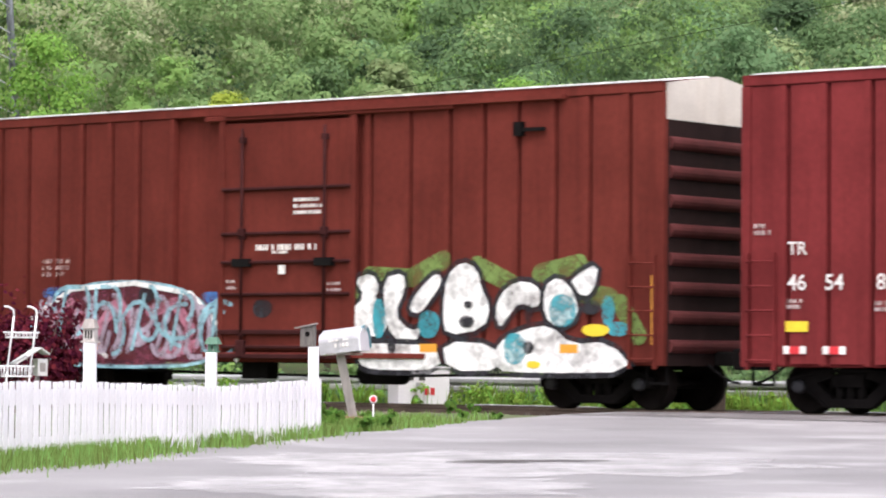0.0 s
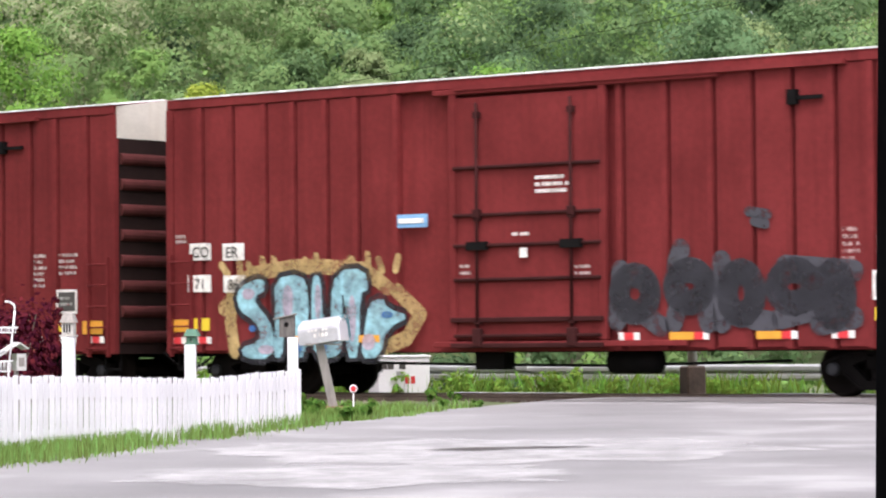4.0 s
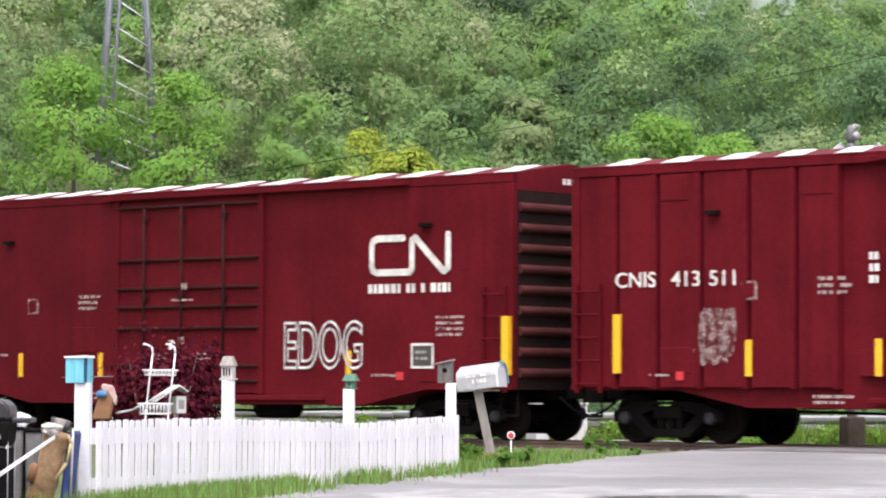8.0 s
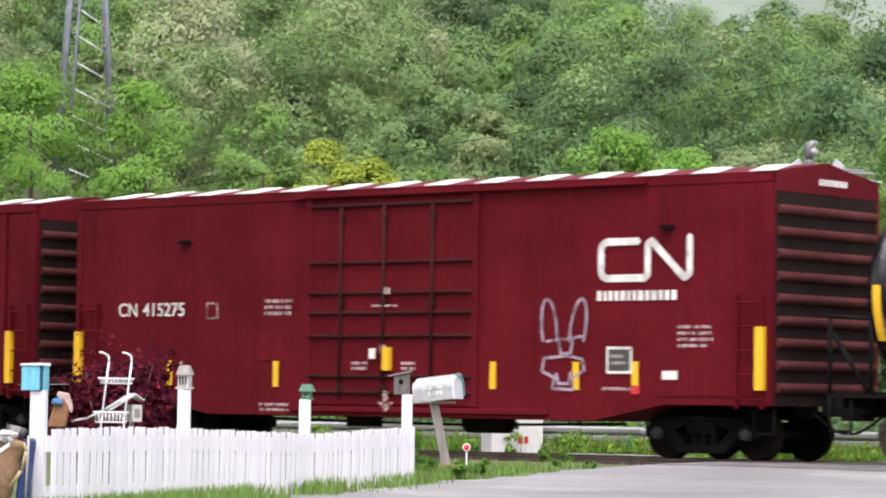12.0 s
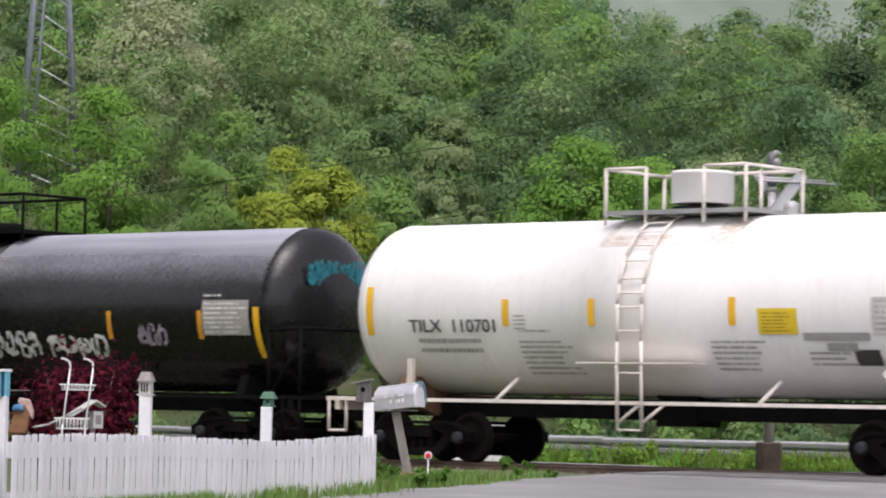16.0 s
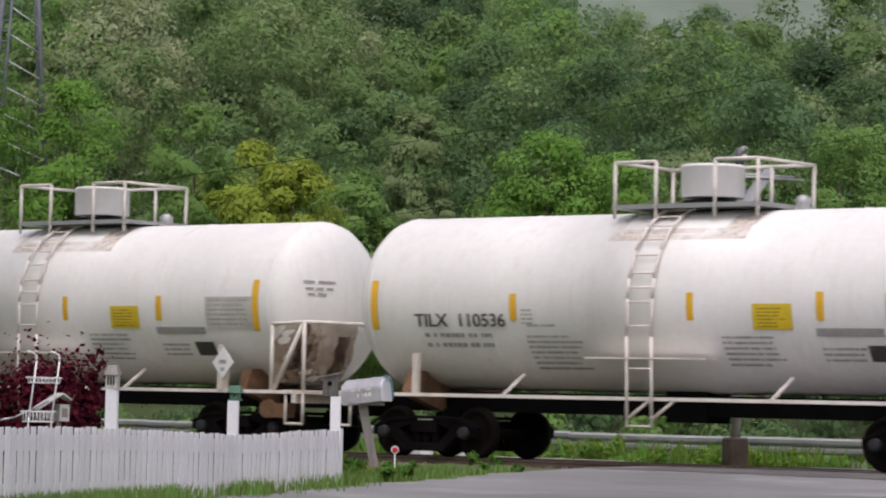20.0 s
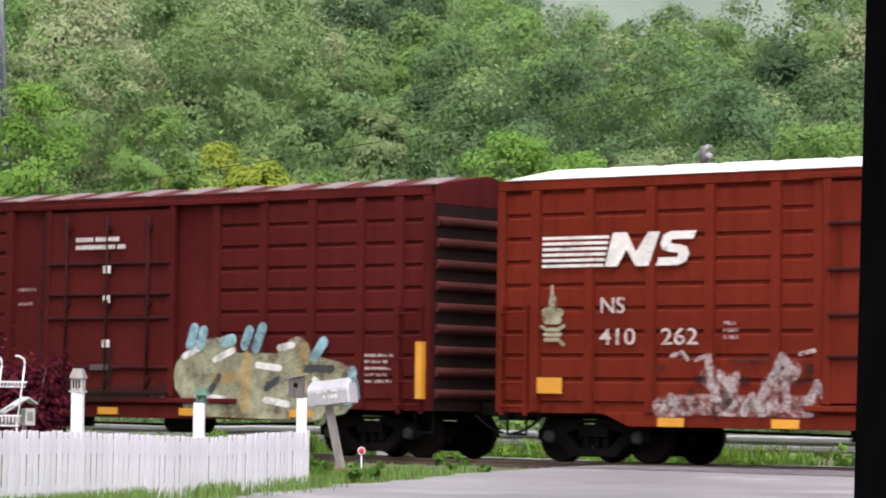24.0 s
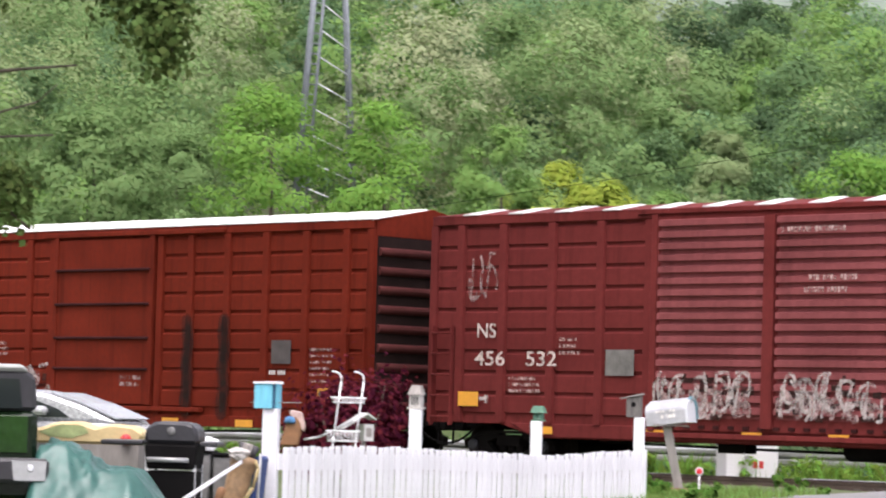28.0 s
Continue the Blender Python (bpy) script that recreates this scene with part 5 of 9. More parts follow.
patches(car, [spot(6.64, 1.28, 0.3, 0.1), spot(5.4, 0.72, 0.16, 0.06)], M_LEMON, 0.026, "painted_accent", "yellow spray-painted accents")
patches(car, [spot(2.42, 1.0, 0.1, 0.14), spot(4.02, 1.42, 0.18, 0.1), spot(4.05, 1.7, 0.1, 0.06), spot(5.3, 1.55, 0.08, 0.16), spot(6.55, 1.65, 0.22, 0.12), spot(5.3, 1.0, 0.12, 0.1)], G_INK, 0.028, "painted_accent", "black spray-painted accents")
LABEL_P = "plum and pink spray-painted shape with a blue tail"
patches(car, [[(-6.2, 0.7), (-6.3, 1.5), (-5.2, 2.05), (-3.6, 2.15), (-2.2, 1.95), (-1.6, 1.4), (-1.55, 0.7), (-3.8, 0.62)]], G_PLUM, 0.004, "painted_shape", LABEL_P, G_SKY, 0.06)
patches(car, [[(-2.1, 1.95), (-1.3, 1.95), (-0.85, 1.6), (-0.8, 1.4), (-1.2, 1.4), (-1.6, 1.6)], spot(-5.6, 1.95, 0.4, 0.12)], G_BLUE, 0.008, "painted_accent", "blue spray-painted tail")
bm = B()
strokes(bm, [[(-5.9, 1.2), (-5.2, 1.75), (-4.6, 1.2), (-4.0, 1.8), (-3.4, 1.1)], [(-5.5, 0.9), (-4.9, 1.3)], [(-3.2, 1.6), (-2.6, 1.75), (-2.2, 1.3), (-2.5, 0.9)], [(-2.9, 0.85), (-2.1, 1.0)]], 0.11, FRONT - 0.012)
part("graffiti_accent", bm, G_PINK, car, "pink spray-painted swashes")
bm = B()
strokes(bm, [[(-6.2, 1.5), (-5.2, 2.02), (-3.6, 2.12), (-2.2, 1.92), (-1.6, 1.4)], [(-5.0, 0.8), (-4.6, 1.0), (-4.3, 0.8)], [(-1.1, 0.75), (-0.95, 1.2), (-0.7, 1.25)]], 0.045, FRONT - 0.015)
part("graffiti_accent", bm, G_WHITE, car, "white spray-painted lines")
graffiti(car, -6.1, -1.7, 0.75, 1.95, 6, G_LILAC, None, 77, 0.05, (), None, "lilac spray-painted swashes", front=FRONT - 0.014)
graffiti(car, -5.8, -0.9, 0.8, 2.1, 5, G_SKY, None, 78, 0.04, (), None, "pale blue spray-painted swashes", front=FRONT - 0.016)
patches(car, [spot(-3.3, 1.9, 0.22, 0.14), spot(-0.5, 1.65, 0.25, 0.16)], G_INK, 0.018, "painted_patch", "black painted patch")
bars(car, -6.0, 2.5, 0.8, 3, 0.08, 0.04, M_FAINT)
bars(car, -0.6, 2.66, 1.4, 1, 0.1, 0.03, M_LETTER, -1.668)
plate(car, 7.68, 7.82, 1.05, 2.15, M_AMBER, "reflective_strip", "amber reflective strip")
for x in (-4.6, 3.2, 6.1):
    level_strip(car, x, 0.98, 0.36)

# B: faded red car with a white star
car = high_car("faded red high-cube boxcar with a white painted star", -103.06, -87.25, P_ROSE)
letters("TR", 0.2, M_LETTER, car, -7.08, 2.44, FRONT)
letters("46", 0.24, M_LETTER, car, -7.08, 1.9, FRONT)
letters("54", 0.24, M_LETTER, car, -6.42, 1.9, FRONT)
letters("81", 0.24, M_LETTER, car, -5.52, 1.9, FRONT)
bars(car, -7.7, 2.85, 0.32, 2, 0.07)
bars(car, -7.1, 1.7, 0.34, 2, 0.06)
bars(car, -5.55, 1.66, 0.34, 2, 0.06)
plate(car, -7.12, -6.72, 1.26, 1.42, M_LEMON, "decal", "yellow decal")
for x in (-6.95, -6.25, 5.9, 6.75, 7.45):
    red_strip(car, x, 0.98)
for m, r, lift, paths in (
    (G_HAZE, 0.42, 0.0, [[(-4.9, 1.15), (-4.6, 1.9), (-3.6, 1.9), (-2.3, 1.8), (-2.1, 1.15), (-4.6, 1.1)]]),
    (G_LILAC, 0.2, 0.004, [[(-5.1, 0.95), (-4.9, 1.3)], [(-3.95, 1.75), (-3.7, 1.95)], [(-2.2, 1.9), (-1.95, 2.0)], [(-2.9, 0.95), (-2.0, 0.92)]]),
    ):
    bm = B()
    strokes(bm, paths, r, FRONT - lift)
    part("graffiti_patch", bm, m, car, "lilac and white spray-painted haze")
LABEL_B = "pale blue and white spray-painted shapes"
patches(car, [[(-5.15, 0.75), (-5.0, 1.2), (-4.78, 1.3), (-4.75, 2.15), (-4.5, 2.4), (-4.25, 2.2), (-4.2, 1.3), (-4.0, 0.95), (-4.1, 0.75)], [(-2.78, 2.1), (-2.55, 2.1), (-2.5, 1.95), (-2.1, 2.1), (-2.0, 1.75), (-2.45, 1.6), (-2.45, 1.3), (-2.05, 1.25), (-2.1, 0.95), (-2.4, 0.72), (-2.78, 0.95)], spot(-4.0, 1.9, 0.08, 0.14)], G_SKY, 0.008, "painted_letter", LABEL_B, G_LILAC, 0.05, 1)
patches(car, [[(-3.95, 0.75), (-4.02, 1.4), (-3.72, 1.75), (-3.38, 1.6), (-3.25, 1.1), (-3.35, 0.75)], [(-3.3, 0.72), (-3.22, 1.45), (-2.98, 1.6), (-2.82, 1.2), (-2.95, 0.72)], [(-3.55, 2.3), (-2.95, 2.35), (-2.9, 1.8), (-3.2, 1.65), (-3.42, 1.8)], spot(-2.0, 1.35, 0.1, 0.2)], G_WHITE, 0.012, "painted_letter", LABEL_B, None, 0.04, 1)
plate(car, -2.6, -1.95, 1.6, 1.95, mat("brown-grey plate", (0.12, 0.085, 0.075), 0.6, var=0.25, scale=4), "painted_patch", "brown-grey painted patch", FRONT - 0.02)
LABEL_K = "lilac and white spray-painted lettering"
bm = B()
strokes(bm, [[(1.9, 1.0), (2.4, 1.2), (2.9, 1.1)], [(3.6, 1.0), (4.5, 1.2)], [(2.2, 1.8), (2.7, 1.6)]], 0.24, FRONT)
part("graffiti_cloud", bm, G_HAZE, car, LABEL_K)
patches(car, [[(1.8, 0.9), (1.72, 1.9), (2.0, 2.12), (2.1, 1.25), (2.55, 1.7), (2.72, 2.0), (2.9, 1.9), (2.5, 1.2), (2.3, 0.85)], [(3.65, 0.85), (3.7, 2.05), (3.95, 2.1), (4.0, 1.5), (4.4, 1.9), (4.78, 1.85), (4.35, 1.35), (4.8, 0.9), (4.5, 0.8), (4.05, 1.2), (4.0, 0.85)]], G_LILAC, 0.006, "painted_letter", LABEL_K, G_HAZE, 0.05, 1)
patches(car, [[(2.78, 0.78), (3.0, 1.98), (3.38, 2.02), (3.64, 0.78), (3.4, 0.78), (3.32, 1.12), (3.08, 1.12), (3.04, 0.78)]], G_BLOCKIER, 0.012, "painted_letter", LABEL_K, None, 0.04, 1)
patches(car, [spot(3.2, 1.45, 0.06, 0.12), spot(2.3, 1.0, 0.2, 0.06), spot(4.2, 1.65, 0.12, 0.06)], G_PLUM, 0.018, "painted_accent", "dark plum accents")
bm = B()
patches(car, [spot(-0.35, 1.72, 0.3, 0.14)], G_INK, 0.13, "painted_patch", "black painted patch")
patches(car, [spot(-1.05, 1.8, 0.2, 0.2), spot(0.5, 1.72, 0.4, 0.12)], G_BLOCK, 0.125, "painted_patch", "faded white painted patch")
star = []
for k in range(10):
    r = 0.56 if k % 2 == 0 else 0.22
    a = math.pi / 2 + k * math.pi / 5
    star.append((4.36 + r * math.cos(a), 2.12 + r * math.sin(a)))
prism(bm, star, FRONT - 0.03, FRONT - 0.026)
part("painted_star", bm, G_WHITE, car, "white painted star")
plate(car, 5.0, 5.9, 0.72, 1.15, mat("salmon paint patch", (0.33, 0.1, 0.06), 0.6), "paint_patch", "salmon repainted patch")
plate(car, -1.7, 1.6, 0.74, 0.98, mat("salmon sill paint", (0.28, 0.085, 0.06), 0.6), "paint_patch", "", -1.62)
bars(car, 5.85, 2.5, 0.34, 6, 0.06, 0.05)
bars(car, 6.5, 2.5, 0.5, 4, 0.06, 0.05)
sign_box(car, 6.71, 1.68)
plate(car, 6.5, 6.92, 1.13, 1.28, M_LEMON, "decal", "yellow decal")
level_strip(car, 7.38, 1.2, 0.5, 0.24)
for x in (2.2, 4.4, -4.8):
    level_strip(car, x, 0.98, 0.34)

# C: red car with blue lettering and a dark grey block
car = high_car("faded red high-cube boxcar with blue graffiti", -85.93, -70.05, P_ROSE)
for x, z, w in ((-7.4, 2.36, 0.5), (-6.62, 2.34, 0.5), (-7.45, 1.8, 0.55), (-6.6, 1.78, 0.5)):
    plate(car, x, x + w, z, z + 0.3, M_LETTER, "stencil_panel", "white stencil panel", FRONT)
for txt, x, z in (("CO", -7.34, 2.42), ("ER", -6.55, 2.4), ("171", -7.42, 1.86), ("86", -6.5, 1.84)):
    letters(txt, 0.19, M_DARKTEXT, car, x, z - 0.01, FRONT - 0.008)
bars(car, -7.75, 2.76, 0.3, 2, 0.06)
plate(car, -7.92, -7.45, 1.1, 1.32, M_AMBER, "reflective_strip", "amber reflective strip")
plate(car, -7.35, -6.95, 1.12, 1.34, M_LEMON, "decal", "yellow decal")
for x in (-7.7, -7.1, 2.0, 3.3, 4.9, 5.9, 6.7, 7.4):
    red_strip(car, x, 0.95)
LABEL_C = "pale blue and tan spray-painted lettering with black outlines"
rc = random.Random(31)
bm = B()
strokes(bm, [[(-6.35, 0.75), (-6.45, 1.3), (-6.4, 1.85), (-5.9, 2.1), (-5.0, 2.2), (-4.2, 2.18), (-3.4, 2.12), (-2.9, 1.8)], [(-3.0, 0.8), (-2.5, 0.95), (-2.2, 1.35), (-2.7, 1.75)], [(-6.6, 1.5), (-6.3, 1.75)]], 0.13, FRONT)
for k in range(14):
    x = -6.5 + 0.29 * k
    strokes(bm, [[(x, 2.1), (x + rc.uniform(-0.15, 0.2), 2.25 + rc.uniform(0, 0.12))]], 0.07, FRONT)
part("graffiti_cloud", bm, G_SAND, car, LABEL_C)
letters_c = [
    [(-5.66, 2.02), (-6.06, 1.95), (-6.3, 1.76), (-6.22, 1.45), (-5.9, 1.3), (-5.74, 1.1), (-5.8, 0.9), (-6.2, 0.82), (-6.1, 0.62), (-5.5, 0.62), (-5.42, 1.0), (-5.54, 1.3), (-5.82, 1.55), (-5.88, 1.7), (-5.62, 1.8)],
    [(-5.42, 2.0), (-4.8, 2.08), (-4.62, 1.76), (-4.7, 0.64), (-5.0, 0.64), (-5.02, 1.12), (-5.2, 1.12), (-5.24, 0.64), (-5.46, 0.64), (-5.38, 1.4)],
    [(-4.56, 2.02), (-4.36, 2.05), (-4.32, 1.2), (-4.16, 1.0), (-4.1, 1.98), (-3.9, 2.0), (-3.86, 0.8), (-4.1, 0.62), (-4.5, 0.64), (-4.58, 1.2)],
    [(-3.98, 2.12), (-3.4, 2.14), (-3.3, 1.78), (-3.5, 1.72), (-3.52, 0.64), (-3.8, 0.62), (-3.82, 1.7), (-4.0, 1.7)],
    [(-3.3, 1.55), (-3.0, 1.65), (-2.92, 1.46), (-2.4, 1.32), (-2.92, 1.12), (-3.08, 0.62), (-3.5, 0.62), (-3.4, 1.1)]]
patches(car, letters_c, G_SKY, 0.012, "painted_letter", LABEL_C, G_INK, 0.1, 1)
patches(car, [spot(-6.0, 1.75, 0.16, 0.1), spot(-5.1, 1.6, 0.14, 0.3), spot(-4.42, 1.6, 0.08, 0.3), spot(-3.66, 1.3, 0.09, 0.4), spot(-5.6, 0.78, 0.2, 0.08), spot(-3.3, 0.9, 0.16, 0.14)], G_LILAC, 0.021, "painted_accent", "lilac spray-painted accents")
patches(car, [spot(-4.84, 0.8, 0.07, 0.12), spot(-4.3, 0.85, 0.1, 0.12), spot(-2.9, 1.35, 0.14, 0.06), spot(-5.9, 1.15, 0.1, 0.06)], G_BLUE, 0.026, "painted_accent", "blue spray-painted accents")
plate(car, -2.72, -2.05, 2.8, 3.02, mat("blue enamel decal", (0.2, 0.4, 0.65), 0.5), "decal", "blue and white decal")
plate(car, -2.66, -2.12, 2.87, 2.95, M_LETTER, "decal", "", FRONT - 0.006)
bm = B()
for cx, cz, rx, rz in ((2.12, 1.62, 0.3, 0.3), (3.15, 1.72, 0.3, 0.26), (4.1, 1.6, 0.26, 0.34), (5.05, 1.68, 0.32, 0.26), (5.75, 1.55, 0.2, 0.36)):
    strokes(bm, [[(cx + rx * math.cos(k * math.tau / 12), cz + rz * math.sin(k * math.tau / 12)) for k in range(13)]], 0.2, FRONT - 0.008)
strokes(bm, [[(1.78, 1.2), (1.85, 2.0)], [(2.3, 1.3), (2.6, 1.1)], [(2.85, 1.15), (3.0, 1.6)], [(3.4, 1.5), (3.5, 1.15)], [(3.75, 1.15), (3.75, 2.1)], [(4.3, 1.2), (4.6, 1.15)], [(4.8, 1.2), (5.3, 1.3)], [(5.5, 1.1), (6.1, 1.2)], [(2.9, 2.05), (3.0, 2.3)], [(4.9, 2.0), (6.1, 1.9)]], 0.17, FRONT - 0.008)
part("graffiti_fill", bm, G_GREY, car, "dark grey spray-painted block shapes")
bm = B()
strokes(bm, [[(4.25, 2.85), (4.6, 2.8)], [(4.35, 2.7), (4.55, 2.65)]], 0.08, FRONT - 0.008)
part("graffiti_fill", bm, G_GREY, car, "dark grey spray-painted patch")
bars(car, 5.9, 2.5, 0.36, 6, 0.06, 0.05, M_FAINT)
bars(car, 6.5, 2.5, 0.5, 4, 0.06, 0.05, M_FAINT)
sign_box(car, 6.68, 1.68)
plate(car, 6.45, 6.9, 1.15, 1.35, M_LEMON, "decal", "yellow decal")
level_strip(car, 7.38, 1.22, 0.5, 0.24)
for x in (-4.84, -3.3, 3.0, 4.6):
    level_strip(car, x, 0.95, 0.45, 0.12)


# E, F, G: maroon cars
def maroon_car(label, q0, q1, smooth, number, seed, emblem_x):
    posts = [] if smooth else [-7.05, -6.22, -5.34, -4.41, -3.5, -2.68, 1.73, 2.6, 3.61, 4.25, 5.1, 6.0, 7.0]
    dl, dr = (-1.9, 1.9) if smooth else (-1.62, 1.47)
    car = boxcar("boxcar", label, q0, q1, P_CN, "smooth" if smooth else "flat", 0.88, 4.55, 0.24, posts, (dl, dr, [4.28, 3.28, 2.75, 2.4, 2.0, 1.3, 1.02], [-1.1, -0.1, 1.0], 4.36), belly=(4.4, 5.85, 0.6), roof_fill=0.46, roof_n=14)
    bm = B()
    bx(bm, dl - 0.2, dr + 3.6, -1.68, -1.5, 4.44, 4.52)
    part("door_hood", bm, P_CN, car)
    bm = B()
    bx(bm, 5.7, 7.7, -1.572, -1.55, 1.02, 1.05)
    part("side_seam", bm, P_CN, car)
    x0, z0 = emblem_x
    emblem(car, x0, x0 + (1.9 if smooth else 1.75), z0, z0 + 0.72)
    bars(car, x0 - 0.02, z0 - 0.3, 2.05, 1, 0.16, 0.03, M_LETTER, FRONT, "lettering", seed)
    if smooth:
        letters(number[1], 0.25, M_LETTER, car, number[2], 2.38, FRONT, squeeze=1.05)
    else:
        for word, x in zip(number[1].split(), (-5.85, -5.1)):
            letters(word, 0.25, M_LETTER, car, x, 2.56, FRONT, squeeze=1.15)
    if number[2] - number[0] > 0.8:
        letters("CNIS", 0.25, M_LETTER, car, number[0], 2.56, FRONT, squeeze=1.1)
    else:
        letters("CN", 0.25, M_LETTER, car, number[0] - 0.1, 2.38, FRONT, squeeze=1.0)
    plate(car, -4.46, -4.16, 2.32, 2.62, M_FAINT, "stencil", "faded stencil square")
    plate(car, -4.42, -4.2, 2.36, 2.58, P_CN, "stencil", "", FRONT - 0.006)
    bars(car, -3.0, 2.6, 0.7, 3, 0.06, 0.05, None, seed=seed)
    bars(car, -0.1, 2.72, 0.2, 1, 0.12, 0.03, None, -1.668)
    bars(car, -0.35, 2.5, 0.7, 1, 0.04, 0.03, None, -1.668)
    bars(car, -0.8, 1.5, 0.42, 2, 0.05, 0.04, None, -1.668)
    bars(car, 0.35, 1.5, 0.36, 2, 0.05, 0.04, None, -1.668)
    plate(car, -0.4, -0.26, 1.6, 1.78, M_LETTER, "placard", "small white placard", -1.668)
    plate(car, -0.16, -0.02, 1.7, 1.84, M_PRINT, "placard", "", -1.668)
    bars(car, 6.1, 2.1, 0.75, 4, 0.05, 0.05, None, seed=seed)
    bars(car, -5.4, 1.5, 0.5, 1, 0.05, seed=seed)
    bars(car, -3.1, 0.76, 0.8, 2, 0.05, 0.04, seed=seed)
    bars(car, -6.3, 1.1, 0.5, 1, 0.04, seed=seed)
    bars(car, 4.6, 1.1, 0.8, 1, 0.05, seed=seed)
    plate(car, -5.75, -5.6, 1.04, 1.18, M_RED, "tail_reflector", "red reflector", FRONT - 0.004)
    plate(car, 5.2, 5.36, 1.04, 1.18, M_RED, "tail_reflector", "red reflector", FRONT - 0.004)
    strip(car, 7.74 if smooth else 7.28, 1.12, 2.12, 0.15, None, -1.67)
    if smooth:
        strip(car, -7.76, 1.15, 2.1, 0.15, None, -1.67)
    else:
        strip(car, -6.96, 1.15, 2.12, 0.15, None, FRONT - 0.012)
    for x in (((-4.65, -2.37, 4.06) if seed == 1 else (-5.37, -2.7, 2.3, 4.06)) if smooth else (-4.32, -1.88, 1.64, 4.19)):
        strip(car, x, 1.1, 1.56 if smooth else 1.68)
    for x in (5.9, -5.0):
        bm = B()
        bx(bm, x - 0.12, x + 0.12, -1.66, -1.55, 3.7, 3.76)
        part("grab_bracket", bm, M_BLACK, car)
    bm = B()
    for k in range(7):
        bx(bm, -0.35 + 0.12 * k, -0.27 + 0.12 * k, -0.003, 0.003, 4.42, 4.52)
    part("end_print", bm, M_LETTER, car, at=pose((q1 - q0) / 2 + 0.04, 0.1, 0, 0, 0, 90))
    if smooth:
        bm = B()
        bx(bm, -3.2, -2.5, -1.572, -1.55, 1.56, 2.05)
        part("access_plate", bm, P_CN, car, bevel=0.008)
    else:
        for x in (-5.8, -3.0, 2.1, 4.7):
            bm = B()
            bx(bm, x - 0.28, x + 0.28, -1.56, -1.5, 3.95, 4.38)
            part("vent_plate", bm, P_CN, car, bevel=0.012)
        for x, z0 in ((-5.75, 1.15), (-1.95, 1.1), (2.1, 1.15), (4.95, 1.2)):
            bm = B()
            bx(bm, x - 0.3, x + 0.3, -1.56, -1.5, z0, z0 + 0.42)
            part("access_plate", bm, P_CN, car, bevel=0.012)
    return car


car = maroon_car("maroon smooth-sided boxcar with white bent-band emblem", -68.64, -53.0, True, (-7.0, "415259", -6.55), 1, (4.55, 2.86))
letters("EDOG", 0.82, G_BLOCK, car, 2.46, 1.27, FRONT - 0.008, "graffiti_haze", "white outlined spray-painted lettering", outline=0.032, squeeze=0.61)
letters("EDOG", 0.82, G_WHITE, car, 2.46, 1.27, FRONT - 0.016, "graffiti", "white outlined spray-painted lettering", outline=0.018, squeeze=0.61)
sign_box(car, 5.8, 1.46)
car = maroon_car("maroon ribbed boxcar with pale scraped patch", -51.69, -35.91, False, (-7.0, "413  511", -6.1), 2, (3.95, 3.04))
graffiti(car, -5.3, -4.55, 1.2, 2.2, 3, G_HAZE, None, 3, 0.05)
sign_box(car, 5.64, 1.42)
bars(car, -2.05, 2.9, 0.24, 3, 0.12, 0.06, M_LETTER)
car = maroon_car("maroon smooth-sided boxcar with a white line drawing", -34.7, -18.93, True, (-6.65, "415275", -6.1), 4, (4.5, 2.86))
bm = B()
ear = lambda c, lean: [(c + 0.16 * math.cos(a) + lean * math.sin(a), 2.1 + 0.5 * math.sin(a)) for a in [k * math.pi / 8 for k in range(-1, 10)]]
strokes(bm, [ear(3.5, -0.05), ear(4.1, 0.08), [(3.4, 1.62), (3.36, 1.4), (3.62, 1.3), (3.58, 1.12), (4.02, 1.1), (4.0, 1.3), (4.24, 1.42), (4.2, 1.6), (3.9, 1.66), (3.4, 1.62)], [(3.45, 1.9), (4.2, 1.98)], [(3.7, 1.9), (3.75, 1.7), (3.95, 1.7), (4.0, 1.95)], [(3.66, 1.36), (3.7, 1.2), (3.92, 1.2), (3.96, 1.38)]], 0.025, FRONT - 0.006)
part("graffiti", bm, G_LILAC, car, "white spray-painted line drawing")
sign_box(car, 4.95, 1.59)
strip(car, 5.27, 1.09, 1.57)
strip(car, 0.0, 1.4, 1.8, 0.14, None, -1.7)
plate(car, 5.8, 6.1, 1.28, 1.42, M_LETTER, "placard", "white placard")
bm = B()
prism(bm, [(-0.18, 0.86), (0, 0.68), (0.18, 0.86), (0.06, 0.86), (0.06, 1.05), (-0.06, 1.05), (-0.06, 0.86)], FRONT - 0.1, FRONT - 0.096)
part("jacking_arrow", bm, M_FAINT, car)


